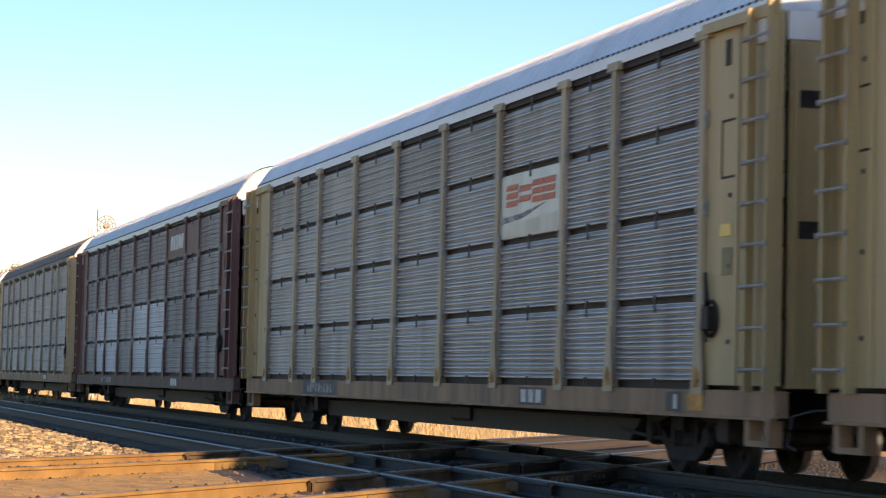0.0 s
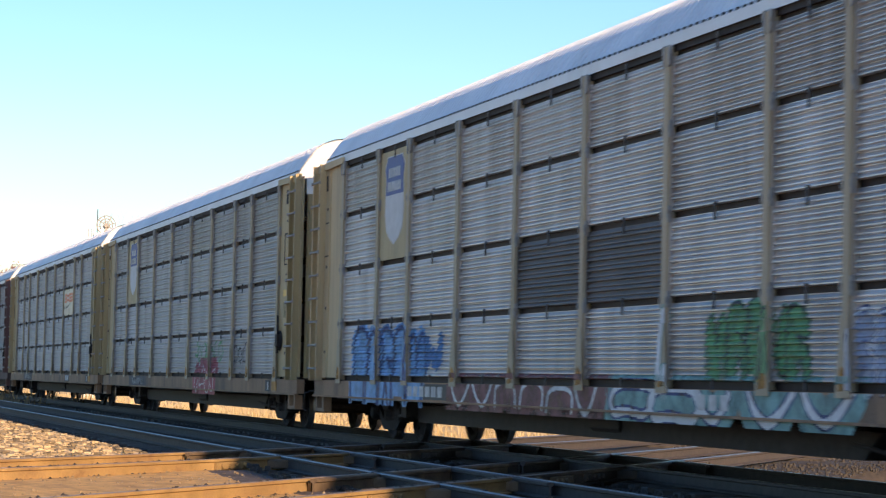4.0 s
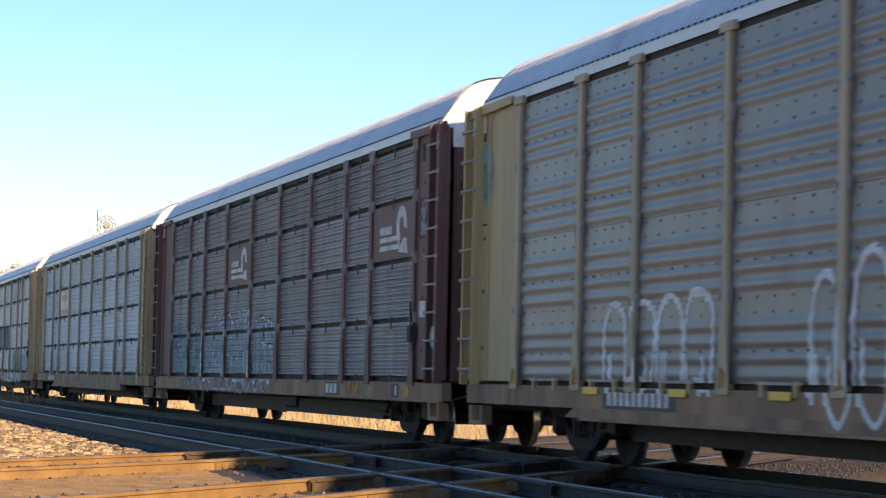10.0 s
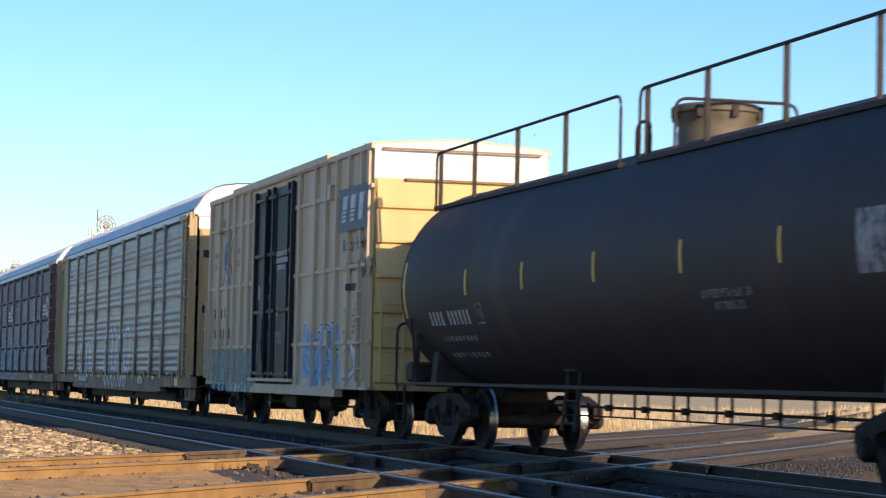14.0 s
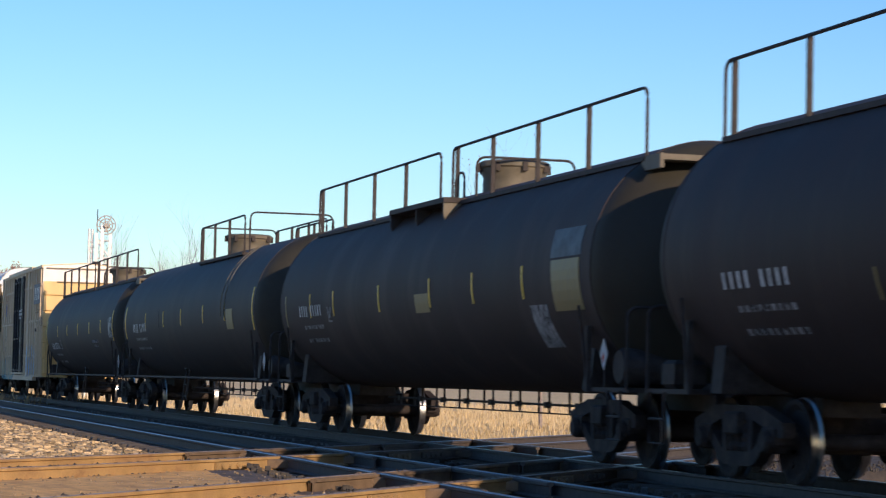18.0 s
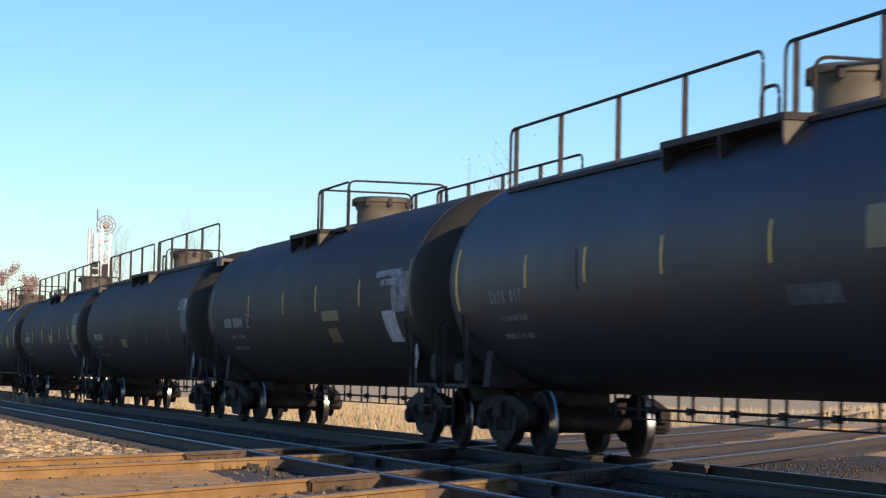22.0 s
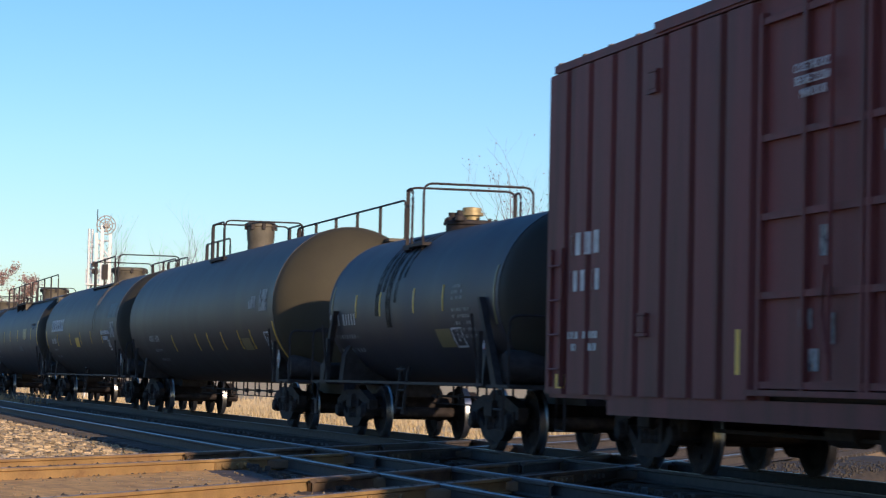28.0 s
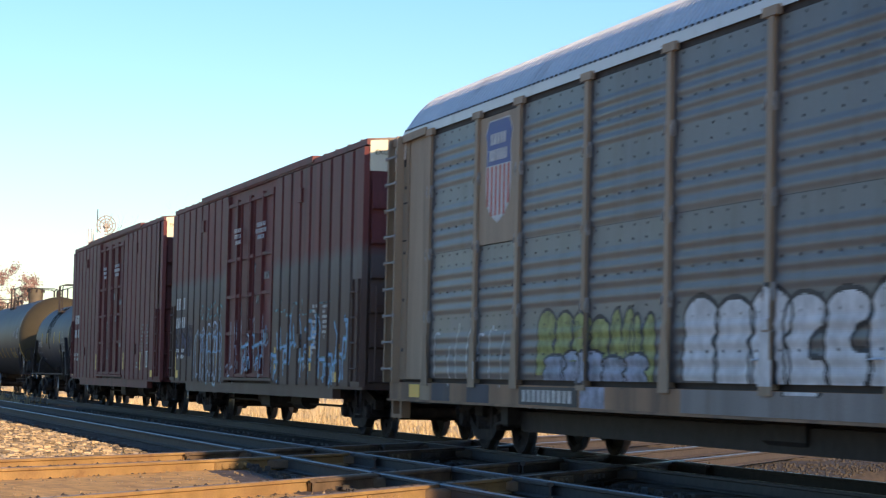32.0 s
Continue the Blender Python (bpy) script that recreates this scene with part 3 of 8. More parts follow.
def rack_surface(style, shift=0.0):
    """Depth of an autorack's near side at y, z, and the heights at which it bends."""
    deep, n = (SLAT_DEPTH, SLATS) if style == "slatted" else (WIDE_DEPTH, WIDE_RIBS)
    share = 1.0 if style == "slatted" else WIDE_SHARE
    marks_ = [u for u, d in SLAT_STEPS] if style == "slatted" else (0.0, 0.125, 0.25, 0.375, 0.5, 0.625, 0.75, 0.875)
    cuts = [0.60 + 0.0175 * k for k in range(23)]
    for r in range(4):
        z0, z1 = ROWS[r] + (0.02 if style == "slatted" else 0.0), ROWS[r + 1] - (0.05 if style == "slatted" else 0.006 if r % 2 else 0.0)
        for k in range(n):
            cuts += [z0 + (z1 - z0) * share * (k + u) / n for u in marks_]
        if share < 1.0:
            cuts += [z0 + (z1 - z0) * (share + (1 - share) * k / 4) for k in range(4)]
        cuts.append(z1)
    def depth(y, z):
        if z < 0.99:
            return -HALF - 0.03
        for p in POSTS:
            if abs(y - p - shift) < (0.17 if z < 1.3 else 0.12 if z < 1.6 else 0.07):
                return -HALF - (0.06 if z < 1.72 else 0.045)
        for r in range(4):
            z0, z1 = ROWS[r] + (0.02 if style == "slatted" else 0.0), ROWS[r + 1] - (0.05 if style == "slatted" else 0.006 if r % 2 else 0.0)
            if z0 - 1e-6 <= z <= z1 + 1e-6:
                u = (z - z0) / (z1 - z0) / share
                if u > 1.0:
                    return -HALF + deep
                u = u * n % 1.0
                if share < 1.0:
                    return -HALF + deep * (0.5 + 0.5 * math.cos(2 * math.pi * u))
                for (ua, da), (ub, db) in zip(SLAT_STEPS, SLAT_STEPS[1:] + [(1.0, 1.0)]):
                    if u <= ub:
                        return -HALF + deep * (da + (db - da) * (u - ua) / (ub - ua))
        return None
    return cuts, depth


def box_surface(ribs, rail):
    cuts = [0.7 + 0.03 * k for k in range(80)]
    def depth(y, z):
        for p in ribs:
            d = abs(y - p)
            if rail and d < 0.06:
                return -HALF - 0.07
            if not rail and d < 0.365 and z > 0.9:
                return -HALF - 0.085 * min(1.0, (0.365 - d) / 0.035)
        return -HALF - (0.05 if z < 0.9 else 0.0)
    return cuts, depth


def graffiti(car, name, label, surface, y0, y1, z0, z1, letters, widths, colours, seed, step=0.014, cloud=None, drip=False, use=None, fill=False, lift=0.005, sharp=False):
    """Sprayed shapes on the near side from y0 (front) to y1: a soft cloud, fat strokes and their outline; they follow the ribs."""
    rng = random.Random(seed)
    cuts, depth = surface
    cuts = [c for c in sorted(cuts) if z0 - 0.15 <= c <= z1 + 0.15]
    if fill:
        cuts = [a + (b - a) * k / 3 for a, b in zip(cuts, cuts[1:]) for k in range(3 if b - a > 0.03 else 1)] + cuts[-1:]
    ys = np.arange(min(y0, y1) - 0.2, max(y0, y1) + 0.2, step)
    segs, loops = [], []
    lw = (y1 - y0) / letters
    for k in range(letters):
        t = rng.choice(use) if use else scrawl(rng)
        a, b = y0 + lw * k, lw * (rng.uniform(1.0, 1.16) if fill else rng.uniform(0.85, 1.08))
        zz0, h = z0 + rng.uniform(-0.05, 0.1) * (z1 - z0), (z1 - z0) * rng.uniform(0.8, 1.0)
        sh = rng.uniform(-0.1, 0.2)
        pts = smooth_line([(a + b * (u + sh * v * 0.5), zz0 + h * v) for u, v in t], 1 if sharp else 6)
        segs += list(zip(pts, pts[1:]))
        loops.append(list(zip(pts, pts[1:] + pts[:1])))
        if drip:
            for _ in range(2):
                yy = a + b * rng.random()
                segs.append(((yy, zz0 + 0.3 * h), (yy, z0 - 0.25 * h)))
    S = np.array(segs)
    g = Shape()
    col_y = ys[None, :]
    for za, zb in zip(cuts, cuts[1:]):
        zc = (za + zb) / 2
        P = np.stack([ys, np.full(len(ys), zc)], 1)[:, None, :]
        A, B = S[None, :, 0], S[None, :, 1]
        d = B - A
        u = np.clip(((P - A) * d).sum(2) / ((d * d).sum(2) + 1e-9), 0, 1)
        dist = np.sqrt((((A + d * u[..., None]) - P) ** 2).sum(2)).min(1)
        wob = np.array([noise.noise((y * 2.2, zc * 2.2, seed)) for y in ys])
        cls = np.zeros(len(ys), int)
        if cloud is not None:
            cls[dist < cloud + 0.12 * wob] = 3
        for loop in loops if fill else ():
            odd = np.zeros(len(ys), int)
            for (ya, zp), (yb, zq) in loop:
                if (zp > zc) != (zq > zc):
                    odd += ys < ya + (yb - ya) * (zc - zp) / (zq - zp)
            cls[odd % 2 == 1] = 3
        cls[dist < widths[0] + widths[1]] = 2
        cls[dist < widths[0] * (1 + 0.4 * wob)] = 1
        k = 0
        while k < len(ys):
            c = cls[k]
            if not c or c > len(colours):
                k += 1
                continue
            e0, e1 = depth(ys[k], za + 1e-4), depth(ys[k], zb - 1e-4)
            m = k
            while m + 1 < len(ys) and cls[m + 1] == c and depth(ys[m + 1], zc) == depth(ys[k], zc):
                m += 1
            if e0 is not None and e1 is not None and depth(ys[k], zc) is not None:
                ya, yb = ys[k] - step / 2, ys[m] + step / 2
                g.slot = c - 1
                g.add([(e0 - lift, ya, za), (e0 - lift, yb, za), (e1 - lift, yb, zb), (e1 - lift, ya, zb)], [(0, 1, 2, 3)])
            k = m + 1
    if not g.f:
        return None
    me = bpy.data.meshes.new(name)
    me.from_pydata(g.v, [], g.f)
    for m in colours:
        me.materials.append(m)
    me.polygons.foreach_set("material_index", g.s)
    return part(name, me, colours[0], car, label)


# ---- autorack cars ----
HALF = 1.53
POSTS = [-11.7, -8.85, -6.95, -4.1, -1.25, 1.6, 4.45, 7.25, 9.25, 11.8]
ROWS = [1.06, 2.0, 2.96, 3.93, 4.80]
END = 13.75
ROOF_TAIL, ROOF_HEAD = -13.4, 13.25
SLATS, SLAT_DEPTH = 7, 0.042
SLAT_STEPS = [(0.0, 1.0), (0.09, 0.0), (0.2, 0.0), (0.46, 0.75), (0.52, 0.35), (0.62, 0.35), (0.93, 1.0)]      # a broad and a narrow slat: part of the pitch, depth
WIDE_RIBS, WIDE_SHARE, WIDE_DEPTH = 4, 0.74, 0.016

def panel_mesh(w, h, n, deep, material, dots=False):
    g = Shape()
    zs, xs = [0.0], [deep]
    share = WIDE_SHARE if dots else 1.0      # wide ribs leave a flat riveted band at the top
    steps = [(j / 8, 0.5 + 0.5 * math.cos(2 * math.pi * j / 8)) for j in range(8)] if dots else SLAT_STEPS
    for k in range(n):
        for u, d in steps:
            zs.append(h * share * (k + u + 1e-3) / n)
            xs.append(deep * d)
    if dots:
        zs.append(h * share)
        xs.append(deep)
    zs.append(h)
    xs.append(deep)
    verts = [(x, s * w / 2, z) for z, x in zip(zs, xs) for s in (-1, 1)]
    faces = [(2 * i, 2 * i + 1, 2 * i + 3, 2 * i + 2) for i in range(len(zs) - 1)]
    g.add(verts, faces)
    back = deep + 0.004
    g.add([(back, -w / 2, 0), (back, w / 2, 0), (back, w / 2, h), (back, -w / 2, h)], [(0, 3, 2, 1)])
    g.box(-0.004, deep, -w / 2, -w / 2 + 0.03, 0, h)
    g.box(-0.004, deep, w / 2 - 0.03, w / 2, 0, h)
    if dots:
        g.slot = 1
        for r in (0.78, 0.95, 0.36):
            for c in range(6):
                yy, zz = -w / 2 + w * (c + 0.5) / 6 + (0.04 if r < 0.8 else 0), h * r
                x = deep if r > 0.5 else 0.0
                g.box(x - 0.008, x + 0.004, yy - 0.011, yy + 0.011, zz - 0.014, zz + 0.014)
    return g.mesh("screen_panel", material, MARK_BLACK, smooth=dots)


def post_mesh(material, flare):
    g = Shape()
    g.prism([(-0.07, 1.0), (0.07, 1.0), (0.07, 4.86), (-0.07, 4.86)], "x", -0.045, 0.06)
    g.prism([(-0.17, 0.94), (0.17, 0.94), (0.075, 1.72), (-0.075, 1.72)], "x", -0.06, -0.046)
    if flare:
        g.prism([(-0.2, 4.80), (0.2, 4.80), (0.2, 4.90), (-0.2, 4.90)], "x", -0.06, 0.0)
    else:
        g.slot = 1
        for s in (-1, 1):
            g.prism([(s * 0.06, 4.62), (s * 0.10, 4.66), (s * 0.13, 4.86), (s * 0.06, 4.88)], "x", -0.058, -0.02)
    g.slot = 1
    for z in (2.0, 2.96, 3.93):
        for s in (-1, 1):
            o = s * 0.105
            g.prism([(o - 0.012, z - 0.10), (o + 0.012, z - 0.10), (o + 0.025, z - 0.05), (o + 0.025, z + 0.05), (o + 0.012, z + 0.09), (o - 0.012, z + 0.09), (o - 0.025, z + 0.05), (o - 0.025, z - 0.05)], "x", -0.04, 0.0)
            g.box(-0.055, -0.04, o - 0.012, o + 0.012, z - 0.05, z + 0.03)
    if material is POST_CHALK:
        g.slot = 2
        g.prism([(-0.11, 1.02), (0.10, 1.0), (0.09, 1.14), (0.04, 1.24), (-0.03, 1.21), (-0.10, 1.16)], "x", -0.063, -0.0605)
    return g.mesh("side_post", material, GALVANISED, RUST_SMEAR)


ROOF_PROFILE = [(-1.55, 4.87), (-1.552, 5.0), (-1.53, 5.03), (-1.46, 5.13), (-1.38, 5.25), (-1.28, 5.38), (-1.16, 5.50), (-1.02, 5.60), (-0.84, 5.66), (-0.5, 5.71), (0, 5.73)]

def roof_mesh(material, edge):
    """Corrugated roof with a smooth skirt along the eaves, a row of dark rivets on it, and closed ends."""
    g = Shape()
    prof = ROOF_PROFILE + [(-x, z) for x, z in ROOF_PROFILE[-2::-1]]
    step, y = 0.19, ROOF_TAIL
    ys = []
    while y < ROOF_HEAD - step:
        ys += [(y, 0.0), (y + step * 0.58, 0.0), (y + step * 0.66, 1.0), (y + step * 0.90, 1.0)]
        y += step
    ys.append((ROOF_HEAD, 0.0))
    verts, faces, n = [], [], len(prof)
    for yy, d in ys:
        for j, (x, z) in enumerate(prof):
            e = d if 3 <= j <= n - 4 else 0.0
            verts.append((x * (1 - 0.03 * e), yy, z - 0.05 * e))
    for a in range(len(ys) - 1):
        for j in range(n - 1):
            faces.append((a * n + j, a * n + j + 1, (a + 1) * n + j + 1, (a + 1) * n + j))
    g.add(verts, faces)
    g.slot = 1
    for yy in np.arange(ROOF_TAIL + 0.1, ROOF_HEAD - 0.1, step):
        for s in (-1, 1):
            g.box(s * 1.545 - 0.012, s * 1.545 + 0.012, yy - 0.04, yy + 0.04, 5.0, 5.03)
    return g.mesh("roof", material, STEEL_DARK)


def roof_end_mesh(e):
    prof = ROOF_PROFILE + [(-x, z) for x, z in ROOF_PROFILE[-2::-1]]
    return Shape().prism([(x * 0.985, 4.9 + (z - 4.9) * 0.965) for x, z in prof], "y", e - 0.02, e + 0.02).mesh("roof_end", ROOF_END)


def add_end_door(car, paint, e):
    """The end of the car: two folded door leaves with ribs, lock slots and a pale top band."""
    m = pose(0, e * (END - 0.1), 0, 0, 0, 0 if e > 0 else 180)
    for s in (0, 1):
        lm = shared(("leaf", paint.name, s), lambda: Shape().box(0.02 - 1.44 * s, 1.42 - 1.44 * s, 0, 0.06, 1.02, 4.55).mesh("end_door", paint))
        d = part("end_door", lm, paint, car, "folding end door leaf", at=m)
        k = 1 if s == 0 else -1
        for x in (0.05, 1.36):
            rm = shared(("doorrib", paint.name), lambda: Shape().box(-0.03, 0.03, 0.06, 0.10, 1.1, 4.5).mesh("door_rib", paint))
            part("door_rib", rm, paint, d, at=pose(x * k, 0, 0))
        fm = shared(("doorpanel", paint.name), lambda: Shape().box(-0.26, -0.235, 0.058, 0.08, 1.35, 2.45).box(0.235, 0.26, 0.058, 0.08, 1.35, 2.45).box(-0.235, 0.235, 0.058, 0.08, 2.43, 2.45).box(-0.235, 0.235, 0.058, 0.08, 1.35, 1.37).mesh("door_frame", paint))
        part("door_frame", fm, paint, d, at=pose(0.85 * k, 0, 0))
        for z in (2.62, 3.95):
            sm = shared("doorslot", lambda: Shape().box(-0.30, 0.30, 0.055, 0.066, -0.09, 0.09).box(-0.30, 0.10, 0.066, 0.09, -0.035, 0.035, 0.01).mesh("door_slot", STEEL_DARK))
            part("door_slot", sm, STEEL_DARK, d, "dark lock slot", at=pose(1.05 * k, 0, z))
    bm_ = shared("doorband", lambda: Shape().box(-1.45, 1.45, 0.0, 0.075, 4.552, 4.84).mesh("end_band", WHITE))
    part("end_band", bm_, WHITE, car, "white band above the end doors", at=m)


def car_ladder(paint):
    """A tall ladder of two deep flanges on a backing channel, with pale rungs between them."""
    g = Shape()
    for s in (-1, 1):
        g.box(-0.12, 0.0, s * 0.29 - 0.012, s * 0.29 + 0.012, -0.1, 3.85)
        g.box(-0.12, -0.105, s * 0.29 - (0.06 if s > 0 else 0.0), s * 0.29 + (0.0 if s > 0 else 0.06), -0.1, 3.85)
    g.slot = 1
    for k in range(9):
        z = 0.12 + 0.425 * k
        g.tube([(-0.135, -0.31, z), (-0.135, 0.31, z)], 0.018, 6)
        for s in (-1, 1):
            g.box(-0.15, -0.12, s * 0.305 - 0.02, s * 0.305 + 0.02, z - 0.03, z + 0.03)
    return g.mesh("ladder", paint, GALVANISED)


def add_side_ladders(car, paint):
    for s in (-1, 1):
        for e in (-1, 1):
            m = shared(("ladder", paint.name), lambda: car_ladder(paint))
            part("ladder", m, paint, car, at=pose(s * (HALF + 0.03), e * (END - 0.30), 1.08, 0, 0, 0 if s < 0 else 180))


def autorack(name_label, yc, paint, screen, sill, roof=None, style="slatted", specials=None, flare=True, shift=0.0, sill_low=0.72):
    roof = roof or ROOF_METAL
    car = thing("autorack_car", name_label, "freight car", pose(TX, yc, 0), "cars of the passing train")
    posts = [p + shift for p in POSTS]
    deep = SLAT_DEPTH if style == "slatted" else WIDE_DEPTH
    n = SLATS if style == "slatted" else WIDE_RIBS
    for s in (-1, 1):
        turn = 0 if s < 0 else 180
        for k in range(len(posts) - 1):
            y0, y1 = posts[k] + 0.07, posts[k + 1] - 0.07
            w = y1 - y0
            yc_ = (y0 + y1) / 2
            for r in range(4):
                z0, z1 = ROWS[r] + (0.02 if style == "slatted" else 0.0), ROWS[r + 1] - (0.05 if style == "slatted" else 0.006 if r % 2 else 0.0)
                sc = (specials or {}).get((k, r), screen)
                if sc is None:
                    continue
                key = ("panel", round(w, 2), round(z1 - z0, 2), n, sc.name, style)
                me = shared(key, lambda: panel_mesh(w, z1 - z0, n, deep, sc, style != "slatted"))
                part("screen_panel", me, sc, car, at=pose(s * (HALF - 0.0), yc_, z0, 0, 0, turn))
        post_paint = POST_PAINT.get(paint, paint)
        pm = shared(("post", paint.name, flare), lambda: post_mesh(post_paint, flare))
        for y in posts:
            part("side_post", pm, paint, car, at=pose(s * HALF, y, 0, 0, 0, turn))
        # clips that hold the screens, and the dark rails behind their joints
        cm = shared(("clip", style), lambda: Shape().prism([(-0.028, 0.05), (-0.014, -0.03), (-0.014, -0.15), (0.014, -0.15), (0.014, -0.03), (0.028, 0.05)], "x", -0.022, 0.0).mesh("screen_clip", CLIP_STEEL))
        for k in range(len(posts) - 1):
            ym = (posts[k] + posts[k + 1]) / 2
            for r, z in enumerate(ROWS if style == "slatted" else ()):
                if (k, r) in (specials or {}) and (specials or {})[(k, r)] is None:
                    continue
                part("screen_clip", cm, CLIP_STEEL, car, at=pose(s * HALF, ym, z, 0, 0, turn))
        for z in ROWS:
            g = Shape()
            x0, x1 = sorted((s * (HALF - 0.07), s * (HALF - 0.12)))
            g.box(x0, x1, posts[0], posts[-1], z - 0.09, z + 0.07)
            part("screen_rail", g, STEEL_DARK, car)
        # end bays of plain sheet
        for e, a, b in ((-1, -END, posts[0] - 0.07), (1, posts[-1] + 0.07, END)):
            g = Shape()
            g.box(min(s * HALF, s * (HALF - 0.03)), max(s * HALF, s * (HALF - 0.03)), a, b, 1.04, 4.84)
            x0, x1 = sorted((s * (HALF + 0.02), s * HALF))
            part("end_bay_panel", g, paint, car)
            mid = a + 1.1 if e < 0 else b - 0.85
            for ya, yb in (((a, a + 0.06) if e < 0 else (b - 0.06, b)), (mid - 0.04, mid + 0.04)):
                g = Shape()
                g.box(x0, x1, ya, yb, 1.04, 4.84)
                part("bay_batten", g, paint, car)
            # outlined hatch, a dark slot under the eave, bolt heads
            hatch = shared(("hatch", paint.name), lambda: Shape().box(-0.006, 0.006, -0.21, 0.21, -0.315, -0.29).box(-0.006, 0.006, -0.21, 0.21, 0.29, 0.315).box(-0.006, 0.006, 0.19, 0.21, -0.29, 0.29).mesh("hatch", STEEL_DARK))
            part("hatch", hatch, STEEL_DARK, car, "dark outline of a small hatch", at=pose(s * (HALF + 0.004), mid + 0.24, 3.55))
            sm = shared("bay_slot", lambda: Shape().box(-0.006, 0.006, -0.07, 0.07, -0.14, 0.14).mesh("bay_slot", STEEL_DARK))
            part("bay_slot", sm, STEEL_DARK, car, at=pose(s * (HALF + 0.004), mid + 0.30, 4.58))
            bt = shared("bay_bolt", lambda: Shape().lathe([(-0.02, 0.0), (-0.02, 0.022), (0.0, 0.03)], "x", 8).mesh("bay_bolt", CLIP_STEEL))
            for zb in (1.5, 2.3, 3.05, 4.1):
                part("bay_bolt", bt, CLIP_STEEL, car, at=pose(s * HALF, mid + 0.2, zb, 0, 0, 0 if s < 0 else 180))
            g = Shape()
            g.box(min(s * HALF, s * (HALF + 0.035)), max(s * HALF, s * (HALF + 0.035)), (a + 0.04) if e < 0 else (b - 0.62), (a + 0.62) if e < 0 else (b - 0.04), 4.56, 4.84)
            part("bay_top_band", g, WHITE, car, "white band at the top of the end bay") if paint is not YELLOW_TAN else None
        # side sill and eave beam
        g = Shape()
        x0, x1 = sorted((s * (HALF + 0.03), s * (HALF - 0.12)))
        g.box(x0, x1, -END, END, 0.72, 0.99)
        part("side_sill", g, sill, car)
        g, lip = Shape(), Shape()
        if sill_low < 0.7:
            g.prism([(-9.0, 0.7195), (-9.35, sill_low), (9.35, sill_low), (9.0, 0.7195)] if style == "wide" else [(-8.3, 0.7195), (-8.7, sill_low), (8.7, sill_low), (8.3, 0.7195)], "x", x0, x1)
            part("sill_skirt", g, sill, car)
            lip.box(min(s * HALF, s * (HALF + 0.07)), max(s * HALF, s * (HALF + 0.07)), -8.7, 8.7, sill_low - 0.03, sill_low - 0.001)
        else:
            lip.box(min(s * HALF, s * (HALF + 0.07)), max(s * HALF, s * (HALF + 0.07)), -END, END, 0.69, 0.719)
        part("sill_lip", lip, sill, car)
        for e in (-1, 1):
            yy = e * (END - 0.45)
            g = Shape()
            g.box(x0, x1, yy - 0.32, yy - 0.2, 0.42, 0.689)
            g.box(x0, x1, yy + 0.2, yy + 0.32, 0.42, 0.689)
            g.box(x0, x1, yy - 0.2, yy + 0.2, 0.42, 0.48)
            part("jacking_pad", g, sill, car)
        g = Shape()
        x0, x1 = sorted((s * (HALF - 0.02), s * (HALF - 0.1)))
        g.box(x0, x1, ROOF_TAIL, ROOF_HEAD, 4.80, 4.915)
        part("eave_beam", g, STEEL_DARK, car)
        for e in (-1, 1):
            g = Shape()
            g.prism([(e * (END - 2.0), 4.84), (e * (END - 2.0), 4.95), (e * (END + 0.05), 4.93), (e * (END + 0.05), 4.80)], "x", min(s * (HALF + 0.04), s * (HALF + 0.075)), max(s * (HALF + 0.04), s * (HALF + 0.075)))
            part("eave_bracket", g, paint, car)
    add_side_ladders(car, paint)
    part("roof", shared(("roof", roof.name), lambda: roof_mesh(roof, WHITE)), roof, car)
    for e in (ROOF_HEAD - 0.03, ROOF_TAIL + 0.03):
        part("roof_end", shared(("roof_end", e), lambda: roof_end_mesh(e)), ROOF_END, car, "faded white closed end of the roof")
    if style == "slatted":
        words(car, "lettering", "EXCESS HEIGHT", -HALF, 0, 0, 0.17, MARK_OLIVE, "height warning on the roof end").matrix_basis = pose(-0.35, ROOF_TAIL - 0.005 + HALF, 5.17, 0, 0, 90)
    g = Shape()
    g.box(-HALF + 0.04, HALF - 0.04, ROOF_HEAD + 0.04, END - 0.05, 4.845, 4.9)
    part("end_cover", g, paint, car)
    for e in (-1, 1):
        g = Shape()
        y = e * (END + 0.12)
        g.tube([(-0.3, y, 0.84), (-1.2, y, 0.80), (-1.42, y, 0.74), (-1.46, y + 0.03, 0.45), (-1.40, y - 0.05, 0.40)], 0.014, 6)
        part("cut_lever", g, CLIP_STEEL, car)
    for e in (-1, 1):
        add_end_door(car, paint, e)
        add_truck(car, e * 10.05)
        add_coupler(car, e * (END - 0.12), e)
    g = Shape()
    for z in (1.0, 2.9):
        g.box(-HALF + 0.14, HALF - 0.14, -END + 0.15, END - 0.15, z, z + 0.06)
    part("deck", g, STEEL_DARK, car)
    g = Shape()
    g.box(-0.35, 0.35, -END + 0.2, END - 0.2, 0.62, 0.98)
    g.prism([(-8.6, 0.62), (-8.2, 0.34), (8.2, 0.34), (8.6, 0.62)], "x", -1.05, 1.05)
    for y in np.arange(-8.4, 8.5, 1.4):
        g.box(-HALF + 0.16, HALF - 0.16, y - 0.05, y + 0.05, 0.7, 0.98)
    for e in (-1, 1):
        g.box(-0.62, 0.62, e * 10.05 - 1.9, e * 10.05 + 2.6, 0.58, 0.98)
        g.box(-1.25, -0.95, e * 10.05 - 1.75, e * 10.05 - 1.45, 0.40, 0.72, 0.03)
        g.tube([(-1.2, e * 8.3, 0.5), (-1.15, e * 9.1, 0.42), (-0.95, e * 10.0, 0.36)], 0.025, 6)
